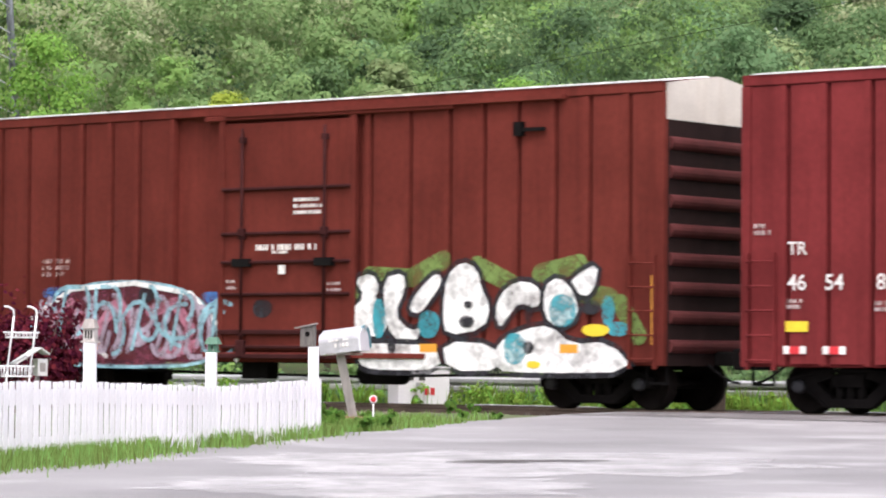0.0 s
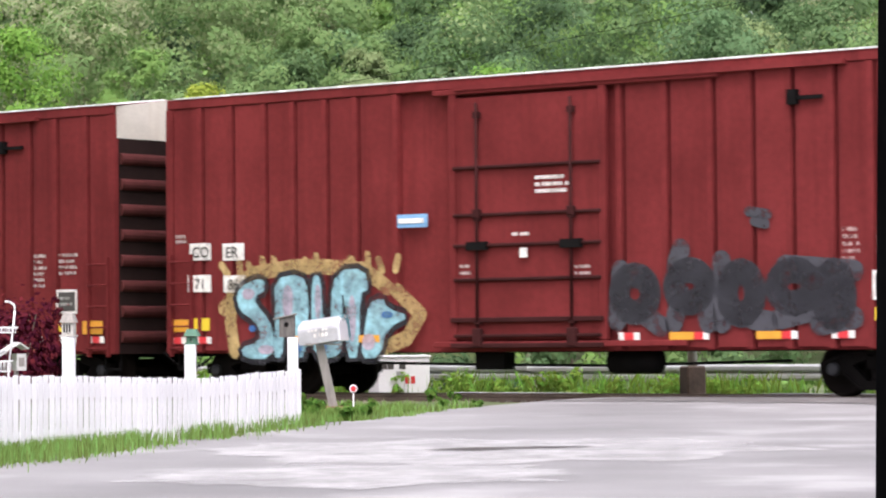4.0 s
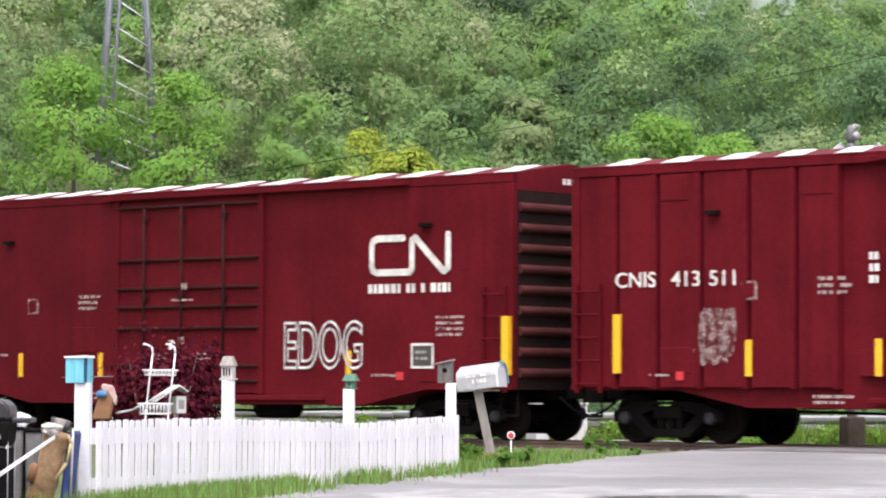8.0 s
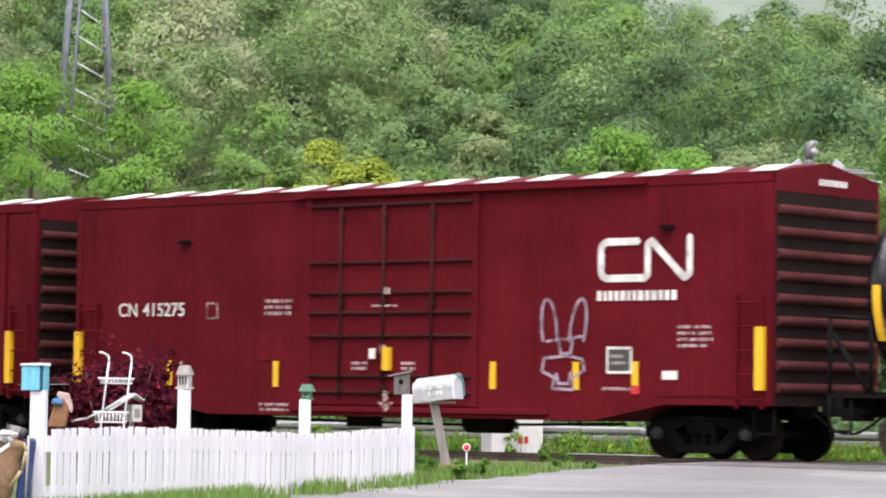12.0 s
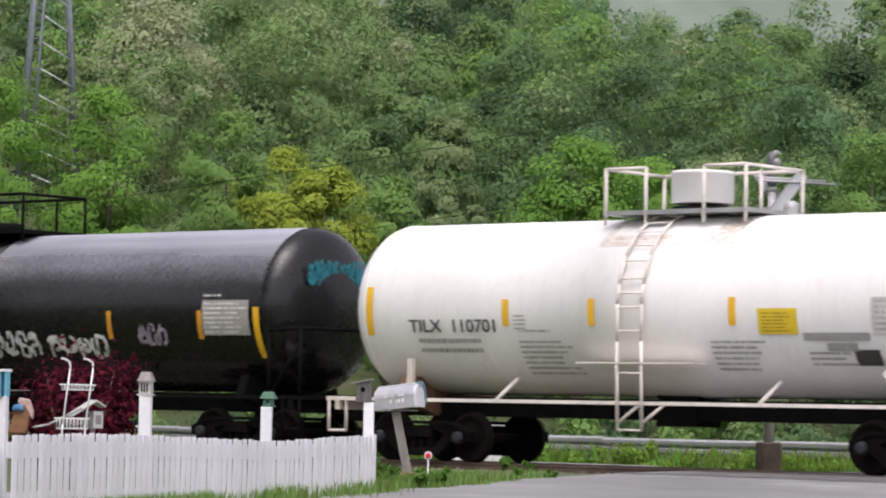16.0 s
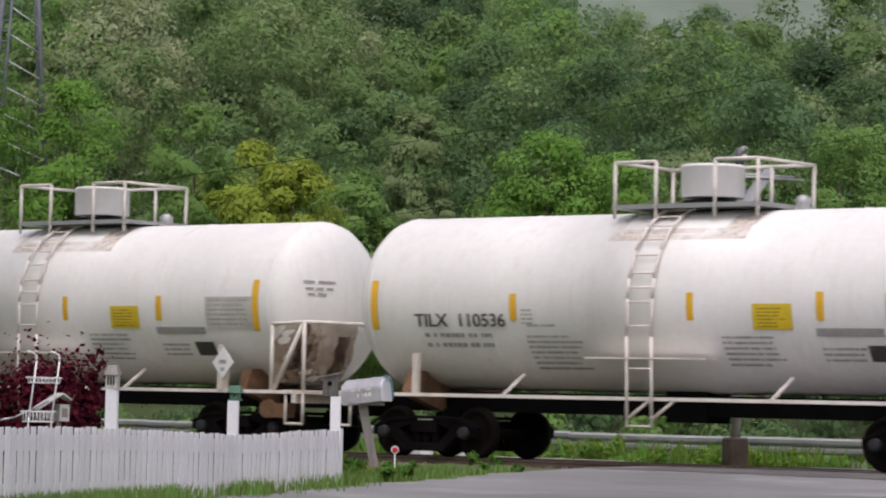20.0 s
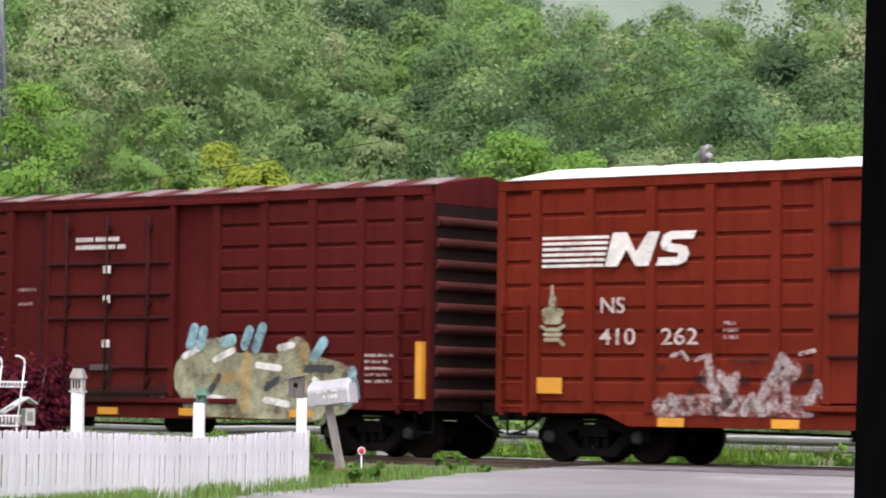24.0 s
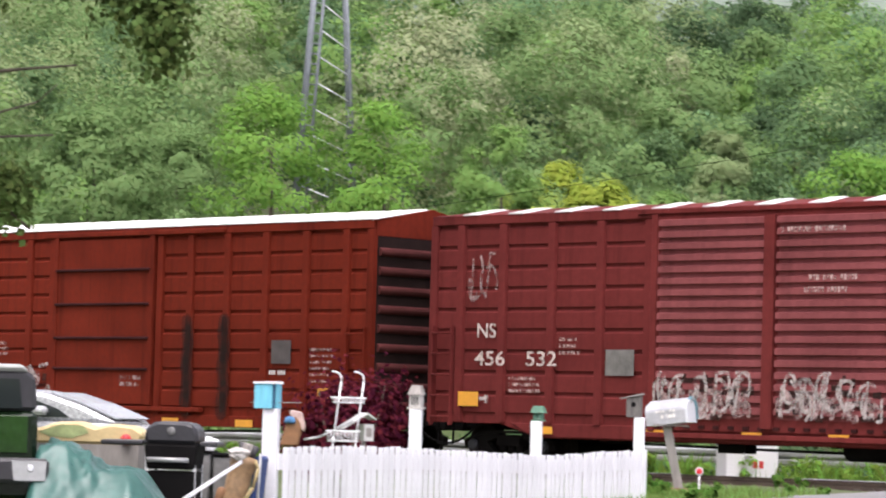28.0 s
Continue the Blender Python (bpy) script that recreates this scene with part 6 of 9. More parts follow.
# ---- tank cars ----
def tank_car(label, q0, q1, length, radius, P, dark, number, seed):
    """A tank on a stub sill; length over the heads."""
    h = (q1 - q0) / 2
    car = thing("tank_car", label, "tank car", group="freight train")
    cz, s = 2.64, length / 2 - 0.62
    metal = M_BLACK if dark else M_CREAM
    bm = B()
    head = [(radius * math.cos(a), s + 0.62 * math.sin(a)) for a in [k * math.pi / 16 for k in range(9)]]
    head[-1] = (0.02, s + 0.62)
    prof = [(r, -d) for r, d in head[::-1]] + [(radius, -s * 0.5), (radius, -0.9), (radius + 0.015, -0.89), (radius + 0.015, 1.1), (radius, 1.11), (radius, s * 0.5)] + head
    lathe(bm, prof, (0, 0, cz), "x", 48)
    part("tank", bm, P, car)
    for x in (-s * 0.55, s * 0.55, -s, s):
        bm = B()
        lathe(bm, [(radius + 0.004, x - 0.012), (radius + 0.008, x), (radius + 0.004, x + 0.012)], (0, 0, cz), "x", 48)
        part("weld_seam", bm, P, car)
    # platform, rails and fittings housing
    p0, p1 = (-1.2, 1.65) if not dark else (-1.9, 1.5)
    deck = part("platform", (lambda b: (bx(b, p0, p1, -0.85, 0.85, cz + radius + 0.02, cz + radius + 0.09), b)[1])(B()), M_STEEL if not dark else M_BLACK, car, "steel walkway platform")
    zt = cz + radius + 0.06
    for x in (p0 + 0.04, p0 + 0.85, p1 - 0.85, p1 - 0.04):
        for y in (-0.83, 0.83):
            bm = B()
            rod(bm, (x, y, zt - 0.2), (x, y, zt + 0.72), 0.03, 6)
            part("railing_post", bm, metal, deck)
    for a, c in ((p0 + 0.04, p0 + 0.85), (p1 - 0.85, p1 - 0.04)):
        for y in (-0.83, 0.83):
            bm = B()
            rod(bm, (a, y, zt + 0.72), (c, y, zt + (0.72)), 0.03, 6)
            part("handrail", bm, metal, deck)
    bm = B()
    rod(bm, (p0 + 0.04, -0.83, zt + 0.72), (p0 + 0.04, 0.83, zt + 0.72), 0.03, 6)
    rod(bm, (p1 - 0.04, -0.83, zt + 0.72), (p1 - 0.04, 0.83, zt + 0.72), 0.03, 6)
    rod(bm, (p0 + 0.85, 0.83, zt + 0.72), (p1 - 0.85, 0.83, zt + 0.72), 0.03, 6)
    part("handrail", bm, metal, deck)
    hx = 0.2 if not dark else -0.1
    bm = B()
    lathe(bm, [(0.5, zt), (0.5, zt + (0.1 if not dark else 0.2)), (0.42, zt + (0.12 if not dark else 0.22))], (hx, 0, 0), "z", 20)
    part("manway", bm, M_BLACK, car, "black manway neck")
    if not dark:
        bm = B()
        lathe(bm, [(0.5, zt + 0.16), (0.52, zt + 0.18), (0.52, zt + 0.64), (0.54, zt + 0.66), (0.5, zt + 0.7), (0.1, zt + 0.71)], (hx, 0, 0), "z", 24)
        part("fittings_housing", bm, mat("dusty white housing", (0.84, 0.82, 0.8), 0.5, var=0.06, scale=1.5, bump=0.02), car, "white fittings housing")
        bm = B()
        lathe(bm, [(0.12, zt - 0.08), (0.13, zt + 0.1), (0.06, zt + 0.16)], (p1 + 0.35, -0.1, 0), "z", 12)
        part("safety_valve", bm, M_STEEL, car)
    # ladder, wrapped to the shell above and hanging below
    lx = -0.1 if not dark else -0.9
    pts = [(-(radius + 0.1) * math.cos(a), cz + (radius + 0.1) * math.sin(a)) for a in [radians(d) for d in (82, 65, 48, 30, 12, 0)]] + [(-(radius + 0.1), cz - 0.6), (-(radius + 0.05), 0.6)]
    bm = B()
    for sx in (-0.24, 0.24):
        pipe(bm, [(lx + sx, y, z) for y, z in pts], 0.035 if dark else 0.026)
    ladder = part("ladder", bm, metal, car)
    for i in range(12):
        f = i / 11 * (len(pts) - 1.01)
        k = int(f)
        g = f - k
        y, z = pts[k][0] + (pts[k + 1][0] - pts[k][0]) * g, pts[k][1] + (pts[k + 1][1] - pts[k][1]) * g
        bm = B()
        rod(bm, (lx - 0.24, y, z), (lx + 0.24, y, z), 0.016, 6)
        part("rung", bm, metal, ladder)
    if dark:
        # the sky's sheen on the tank's crown, painted as a pale film
        for lo_a, hi_a, m in ((4, 176, G_SHEEN),):
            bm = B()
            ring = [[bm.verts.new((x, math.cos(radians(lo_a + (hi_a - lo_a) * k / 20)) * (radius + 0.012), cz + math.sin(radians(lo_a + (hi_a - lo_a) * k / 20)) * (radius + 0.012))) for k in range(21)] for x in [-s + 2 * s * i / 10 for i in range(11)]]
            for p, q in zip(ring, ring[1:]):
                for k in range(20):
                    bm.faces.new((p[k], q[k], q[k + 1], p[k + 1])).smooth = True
            part("dust_film", bm, m, car, "pale film of painted sky sheen on the crown of the tank")
        bm = B()
        lathe(bm, [(radius + 0.01, -0.4), (radius + 0.035, -0.38), (radius + 0.035, 0.02), (radius + 0.01, 0.04)], (0, 0, cz), "x", 48)
        part("jacket_band", bm, P, car)
    else:
        bm = B()
        bx(bm, -1.15, 1.2, -radius - 0.12, -radius + 0.2, 1.68, 1.71)
        part("step_board", bm, M_BAND, car, "rust-stained step board")
    # side sill rail and struts
    for y in (-1, 1):
        bm = B()
        bx(bm, -h + 0.6, h - 0.6, y * 1.42 - 0.03, y * 1.42 + 0.03, 1.02, 1.08)
        part("running_rail", bm, metal, car)
    for x in (-3.0, 3.0, -5.2, 5.0, 0.9) if dark else (-2.95, 2.3):
        bm = B()
        rod(bm, (x, -1.4, 1.06), (x + (0.28 if dark else 0.16), -1.02, 1.42), 0.035, 6)
        part("strut", bm, metal, car)
    bm = B()
    bx(bm, -h + 0.25, h - 0.25, -0.32, 0.32, 0.78, 1.12)
    bx(bm, -0.4, 0.4, -0.35, 0.35, 0.68, 1.2)
    part("centre_sill", bm, M_BLACK, car)
    for x in (-h + 1.9, h - 1.9):
        bm = B()
        prism(bm, [(-1.15, 1.45), (-1.3, 1.05), (-0.4, 0.78), (0.4, 0.78), (1.3, 1.05), (1.15, 1.45)], x - 0.1, x + 0.1, "x")
        part("bolster_saddle", bm, P_STAIN if not dark else M_BLACK, car)
    # end platforms, railings, brake gear
    for d in (-1, 1):
        e = d * (h - 0.55)
        bm = B()
        bx(bm, min(e - 0.25, e + 0.25), max(e - 0.25, e + 0.25), -1.42, 1.42, 1.02, 1.09)
        bx(bm, e - 0.05, e + 0.05, -1.42, 1.42, 0.86, 1.02)
        part("end_sill", bm, M_BAND if not dark else M_BLACK, car)
        if dark or d > 0:
            bm = B()
            pipe(bm, [(e - d * 0.55, -1.4, 1.06), (e - d * 0.55, -1.4, 2.24), (e + d * 0.2, -1.4, 2.28), (e + d * 0.2, -1.4, 1.06)], 0.035)
            pipe(bm, [(e + d * 0.2, -1.4, 2.28), (e + d * 0.2, 1.4, 2.28), (e + d * 0.2, 1.4, 1.06)], 0.035)
            part("end_railing", bm, metal, car)
            bm = B()
            rod(bm, (e - d * 0.5, -1.38, 1.1), (e + d * 0.15, -1.38, 2.0 if dark else 2.24), 0.04, 6)
            part("brace", bm, metal, car)
        bm = B()
        pipe(bm, [(e - 0.2, -1.4, 1.05), (e - 0.2, -1.4, 0.5), (e + 0.2, -1.4, 0.5), (e + 0.2, -1.4, 1.05)], 0.024)
        part("sill_step", bm, metal, car)
        coupler(car, d * (h - 0.62), d)
        truck(car, d * (h - 2.15), dark and d < 0)
        if not dark:
            bm = B()
            bx(bm, d * (h - 2.2) - 0.06, d * (h - 2.2) + 0.06, -1.44, -1.36, 1.08, 1.75)
            part("saddle_bracket", bm, M_BAND, car, "rust-stained bracket")
    if not dark:
        bm = B()
        if seed == 1:
            lathe(bm, [(0.05, h - 2.3), (0.2, h - 2.22), (0.2, h - 1.5), (0.05, h - 1.42)], (0, -1.25, 1.18), "x", 14)
            part("brake_reservoir", bm, M_BAND, car, "white brake reservoir")
            bm = B()
        prism(bm, [(h - 2.41, 1.55), (h - 2.16, 1.83), (h - 1.91, 1.55), (h - 2.16, 1.27)], -1.52, -1.5)
        placard = part("hazard_placard", bm, M_WHITE, car, "white diamond placard with dark marks")
        bm = B()
        bx(bm, h - 2.24, h - 2.08, -1.525, -1.521, 1.53, 1.6)
        bx(bm, h - 2.2, h - 2.12, -1.525, -1.521, 1.4, 1.46)
        tagged(part("placard_print", bm, M_GREYTEXT, placard), kind="stuff")
        bm = B()
        prism(bm, [(h - 2.33, 1.06), (h - 2.18, 1.06), (h - 2.2, 1.86), (h - 2.31, 1.86)], -1.49, -1.44)
        part("placard_bracket", bm, M_BAND, car, "dirty white placard bracket", 0.01)
        bm = B()
        lathe(bm, [(0.16, 0.0), (0.17, 0.1), (0.05, 0.12)], (h - 1.3, -1.3, 0.75), "y", 14)
        bx(bm, h - 1.2, h - 0.8, -1.3, -1.1, 0.6, 0.85)
        part("brake_cylinder", bm, P_STAIN, car, "rusty brake gear")
        # rust runs down the head
        for y0, y1, z0, z1, m in ((-1.3, 0.3, 1.22, 2.3, G_TAN), (-1.06, -0.86, 1.45, 2.25, G_BROWNRUN), (-0.98, -0.74, 1.25, 1.9, G_BROWNRUN), (-0.92, -0.6, 1.3, 2.1, G_RUST), (-0.2, 0.1, 1.25, 2.05, G_BROWNRUN)):
            bm = B()
            grid = [[(y0 + (y1 - y0) * i / 8 + 0.03 * math.sin(j * 1.7 + seed), z0 + (z1 - z0) * j / 8) for i in range(9)] for j in range(9)]
            grid = [[bm.verts.new((s + 0.62 * math.sqrt(max(1 - (y * y + (z - cz) ** 2) / radius ** 2, 0.0)) + (0.012 if m is G_TAN else 0.018), y, z)) for y, z in row] for row in grid]
            for a, c in zip(grid, grid[1:]):
                for i in range(8):
                    bm.faces.new((a[i], a[i + 1], c[i + 1], c[i])).smooth = True
            part("rust_run", bm, m, car, "brown rust stain")
        # three lines of small print high on the head
        bm = B()
        for zz, ends in ((2.98, (-1.02, -0.8, -0.72, -0.34)), (2.86, (-0.98, -0.82, -0.78, -0.62, -0.55, -0.4)), (2.76, (-0.94, -0.8, -0.75, -0.56))):
            for y0, y1 in zip(ends[::2], ends[1::2]):
                bm.faces.new([bm.verts.new((s + 0.62 * math.sqrt(1 - (y * y + (z - cz) ** 2) / radius ** 2) + 0.016, y, z)) for y, z in ((y0, zz), (y1, zz), (y1, zz + 0.045), (y0, zz + 0.045))])
        tagged(part("end_print", bm, M_GREYTEXT, car), kind="stuff")
        for sx, d in ((-0.24, 1), (0.24, 1)):
            bm = B()
            rod(bm, (lx + sx, -radius - 0.05, 0.72), (lx + sx + 0.36 * d, -1.4, 1.04), 0.026, 6)
            part("ladder_stay", bm, M_BAND, car)
    car["centre"] = (q0 + q1) / 2
    CARS.append((car, (q0 + q1) / 2))

    # markings laid on the shell
    def on(zz):
        return -math.sqrt(max(radius ** 2 - (zz - cz) ** 2, 0.01)) - 0.022

    def curved(x0, x1, z0, z1, m, name, label="", n=4):
        bm = B()
        for i in range(n):
            a, c = z0 + (z1 - z0) * i / n, z0 + (z1 - z0) * (i + 1) / n
            bm.faces.new([bm.verts.new(v) for v in ((x0, on(a), a), (x1, on(a), a), (x1, on(c), c), (x0, on(c), c))])
        return part(name, bm, m, car, label)

    def lines(x, z, w, n, m, hh=0.035, gap=0.05):
        rnd = random.Random(seed * 7 + int(x * 10))
        bm = B()
        for i in range(n):
            zz, xx = z - i * (hh + gap), x
            end = x + w * rnd.uniform(0.7, 1.0)
            while xx < end - 0.02:
                l = min(rnd.uniform(0.6, 1.6) * hh, end - xx)
                bm.faces.new([bm.verts.new(v) for v in ((xx, on(zz), zz), (xx + l, on(zz), zz), (xx + l, on(zz + hh), zz + hh), (xx, on(zz + hh), zz + hh))])
                xx += l + (0.3 if rnd.random() < 0.8 else 1.2) * hh
        tagged(part("small_print", bm, m, car), kind="stuff")

    def words(text, size, x, z, m, squeeze=1.0):
        y = on(z + size / 2)
        a = math.degrees(math.asin((z + size / 2 - cz) / radius))
        letters(text, size, m, car, 0, 0, name="lettering", squeeze=squeeze, turn=Matrix.Translation((x, y - 0.004, z)) @ pose(0, 0, 0, 90 - a, 0, 0), depth=0.006)

    return car, curved, lines, words


for q, num, sd in ((8.02, "110701", 1), (22.04, "110728", 2), (36.05, "110536", 3)):
    car, curved, lines, words = tank_car("white tank car with black lettering and yellow strips", q - 7.01, q + 7.01, 12.9, 1.48, P_TANK, False, num, sd)
    words("TILX  " + num, 0.22, -4.8, 2.2, M_DARKTEXT, 1.12)
    for x, z0, z1 in ((-5.7, 2.15, 2.98), (5.56, 2.12, 3.02)):
        curved(x - 0.07, x + 0.07, z0, z1, M_YELLOW, "reflective_strip", "yellow reflective strip", 6)
    for x in (-2.72, -0.94, 1.82) if sd == 1 else (-2.72, 0.8, 3.2):
        curved(x - 0.065, x + 0.065, 2.3, 2.74, M_YELLOW, "reflective_strip", "yellow reflective strip")
    yx = 2.3 if sd == 1 else 1.97
    curved(yx, yx + 0.72, 2.16, 2.56, M_LEMON, "placard", "yellow warning placard")
    lines(yx + 0.08, 2.47, 0.55, 6, M_YELLOWPRINT, 0.025, 0.03)
    curved(4.36, 5.5, 2.16, 2.72, mat("grey data stencil", (0.55, 0.53, 0.49), 0.6), "data_panel", "grey stencilled data panel")
    lines(4.42, 2.64, 1.1, 6, M_GREYTEXT)
    lines(-4.65, 2.02, 1.75, 1, M_GREYTEXT, 0.07)
    lines(-4.65, 1.86, 1.75, 1, M_GREYTEXT, 0.07)
    lines(-2.45, 2.2, 0.75, 1, M_GREYTEXT)
    lines(-2.5, 2.02, 1.15, 7, M_GREYTEXT)
    lines(1.35, 2.02, 1.1, 6, M_GREYTEXT)
    curved(3.1, 4.3, 2.06, 2.18, M_GREYTEXT, "stencil")
    if sd == 1:
        curved(3.5, 4.05, 1.9, 2.02, M_GREYTEXT, "stencil")
    lines(3.15, 1.85, 0.85, 3, M_GREYTEXT)
    curved(3.96, 4.42, 1.68, 1.92, M_DARKTEXT, "placard", "black placard")
    lines(-2.55, 2.45, 0.3, 4, M_GREYTEXT, 0.03, 0.04)
    curved(-1.05, 1.6, 3.6, 4.05, spray("rusty water stain", (0.58, 0.48, 0.4), 0.42, 2.0, 0.65, 0.6), "stain_band", "rust-stained band below the platform", 6)

car, curved, lines, words = tank_car("long black tank car with white spray-painted scrawls", -18.27, 1.01, 18.0, 1.5, P_COAL, True, "16378", 9)
words("CRGX  16378", 0.24, -7.33, 2.04, M_LETTER, 1.08)
lines(-7.25, 1.9, 1.9, 1, M_LETTER, 0.05)
lines(-7.25, 1.75, 1.9, 1, M_LETTER, 0.05)
for x, z0, z1 in ((-8.38, 1.9, 2.75), (8.3, 1.75, 2.65)):
    curved(x - 0.07, x + 0.07, z0, z1, M_YELLOW, "reflective_strip", "amber reflective strip", 6)
for x in (-5.2, -2.2, 0.1, 4.58, 6.9):
    curved(x - 0.06, x + 0.06, 2.08, 2.6, M_AMBER, "reflective_strip", "amber reflective strip")
curved(6.98, 8.12, 2.15, 2.78, M_GREYTEXT, "data_panel", "grey stencilled data panel")
lines(7.02, 2.7, 1.05, 7, M_LETTER)
lines(7.0, 2.85, 0.5, 1, M_LETTER)
lines(0.1, 3.12, 0.75, 1, M_LEMON, 0.05)
lines(0.0, 3.0, 1.1, 1, M_LEMON, 0.05)
lines(0.0, 1.75, 0.8, 5, M_GREYTEXT, 0.03)
for x0, x1, z0, z1, n, sd in ((-5.05, -2.05, 1.74, 2.08, 8, 3), (1.35, 2.6, 1.75, 2.2, 4, 5), (2.8, 4.4, 1.75, 2.15, 4, 6), (5.3, 6.0, 2.0, 2.35, 3, 8)):
    bm = B()
    strokes(bm, scribble(random.Random(sd), x0, x1, z0, z1, n), 0.035, 0)
    for v in bm.verts:
        v.co.y = -math.sqrt(1.5 ** 2 - (v.co.z - 2.64) ** 2) - 0.016
    part("graffiti", bm, G_WHITE if n != 3 else G_LILAC, car, "white spray-painted scrawl")
bm = B()
strokes(bm, [[(-7.98 + 0.3 * math.cos(k * math.tau / 12), 2.0 + 0.35 * math.sin(k * math.tau / 12)) for k in range(13)], [(-8.18, 1.8), (-8.03, 2.2), (-7.88, 1.85)]], 0.04, 0)
for v in bm.verts:
    v.co.y = -math.sqrt(1.5 ** 2 - (v.co.z - 2.64) ** 2) - 0.016
part("graffiti", bm, G_HAZE, car, "faded round scrawl")
bm = B()
strokes(bm, scribble(random.Random(12), -0.8, 0.75, 3.08, 3.5, 7), 0.045, 0)
part("graffiti", bm, G_TEAL, car, "teal spray-painted scrawl", at=pose(8.93, 0.0, 0.0, 0, 0, 90))
bm = B()
for i in range(3):
    bx(bm, -0.1 if i else -0.45, 0.5, -0.003, 0.003, 2.85 - 0.12 * i, 2.92 - 0.12 * i)
part("end_print", bm, M_LETTER, car, at=pose(8.95, 0.0, 0.0, 0, 0, 90))


# L, M, N: ribbed cars with pressed panels
car = boxcar("boxcar", "oxide red ribbed boxcar with striped white emblem", 43.85, 59.2, P_OXIDE, "beaded", 0.8, 4.55, 0.26, [-6.97, -5.81, -4.65, -3.54, -2.36, 2.85, 3.95, 5.06, 6.15, 7.0], (-1.28, 1.83, [3.38, 2.82, 2.39, 1.5, 1.05], [-0.75, 0.28, 1.3], 4.33), roof_fill=0.5, roof_mat=mat("dull roof sheet", (0.2, 0.15, 0.145), 0.6, var=0.3, scale=2), beads=9)
stripes(car, -6.7, -3.75, 3.12, 3.72)
letters("SOU", 0.26, M_WORN, car, -5.6, 2.42, FRONT, squeeze=1.2)
letters("556", 0.26, M_WORN, car, -5.6, 1.9, FRONT, squeeze=1.35)
letters("076", 0.26, M_WORN, car, -4.4, 1.9, FRONT, squeeze=1.35)
plate(car, -3.2, -2.9, 2.2, 2.45, M_FAINT, "stencil", "faded stencil square")
bars(car, -0.5, 3.78, 1.4, 2, 0.08, 0.06, M_LETTER, -1.668)
for z in (3.2, 2.66, 1.86):
    plate(car, 0.2, 0.38, z, z + 0.14, M_LETTER, "placard", "white placard", -1.668)
bars(car, -2.1, 2.9, 0.5, 2, 0.06, 0.2, M_FAINT)
for m, r, lift, paths in (
    (G_OLIVE, 0.46, 0.0, [[(2.35, 1.35), (3.6, 1.3), (4.9, 1.3), (5.7, 1.15)]]),
    (G_OLIVE, 0.3, 0.003, [[(2.4, 0.95), (5.2, 0.9)], [(2.5, 1.7), (3.1, 1.75)], [(4.6, 1.6), (4.8, 1.75)]]),
    (G_SAND, 0.1, 0.006, [[(3.6, 0.8), (3.65, 1.7)], [(4.9, 0.8), (4.95, 1.85)], [(2.9, 1.3), (3.4, 1.35)]]),
    (G_WHITE, 0.06, 0.009, [[(2.15, 1.7), (2.5, 1.85)], [(2.9, 1.65), (3.3, 1.8)], [(3.9, 1.55), (4.4, 1.5)], [(5.2, 1.3), (5.6, 1.05)], [(2.5, 1.0), (3.1, 0.95)], [(4.1, 0.95), (4.6, 0.88)], [(4.4, 1.85), (4.7, 1.9)]]),
    (G_GREY, 0.06, 0.012, [[(2.8, 1.1), (3.0, 1.35)], [(4.1, 1.15), (4.35, 1.3)], [(5.0, 1.5), (5.6, 1.5)]]),
    (G_SKY, 0.1, 0.015, [[(2.3, 1.9), (2.4, 2.2)], [(2.55, 1.9), (2.62, 2.15)], [(3.1, 1.95), (3.3, 2.0)], [(3.6, 1.9), (3.7, 2.15)], [(3.85, 1.85), (4.0, 2.2)], [(5.2, 1.7), (5.4, 1.95)], [(5.95, 0.95), (6.05, 1.45)]])):
    bm = B()
    strokes(bm, paths, r, FRONT - lift)
    part("graffiti_patch", bm, m, car, "pale olive and blue spray-painted shapes")
# soot on the door's edge and foot, and dark scuffed patches
for k, (paths, r) in enumerate((([[(-1.42 + 0.02 * math.sin(k), 0.95 + 0.3 * k) for k in range(12)]], 0.06), ([[(-1.2, 1.05), (0.0, 1.0), (1.7, 1.1)], [(0.3, 1.0), (0.35, 1.5), (0.3, 1.9)]], 0.13), ([[(-3.3, 1.1), (-3.2, 1.7), (-2.7, 1.75)], [(-3.35, 1.9), (-2.6, 1.95)]], 0.14), ([[(-2.1, 1.1), (-1.9, 1.5)]], 0.1), ([[(-6.0, 0.95), (-4.4, 0.92), (-3.4, 0.95)]], 0.08))):
    bm = B()
    strokes(bm, paths, r, (-1.66 if k == 1 else FRONT) - 0.004)
    part("graffiti_patch", bm, G_SOOT, car, "dark sooty stain")
plate(car, -1.95, -1.75, 0.85, 1.15, M_DULLPATCH, "painted_patch", "dark painted patch", FRONT - 0.006)
plate(car, -0.1, 0.35, 1.45, 1.55, M_DULLPATCH, "painted_patch", "dark stencil patch", -1.67)
graffiti(car, 1.25, 1.9, 0.85, 1.8, 1, G_LILAC, None, 46, 0.08, (G_SKY,))
smudge(car, -6.75, -6.15, 1.2, 1.75, 7, G_LILAC, 48, slim=True)
smudge(car, -3.5, -2.6, 0.95, 1.5, 9, G_HAZE, 47, slim=True)
strip(car, -7.55, 1.0, 1.95, 0.14, M_AMBER, -1.67)
strip(car, 7.55, 1.0, 1.95, 0.14, M_AMBER, -1.67)
bars(car, 6.3, 1.7, 0.7, 5, 0.05, 0.06)
for x in (-4.73, -2.44, 0.3, 2.31, 4.9):
    level_strip(car, x, 0.72, 0.5, 0.13)

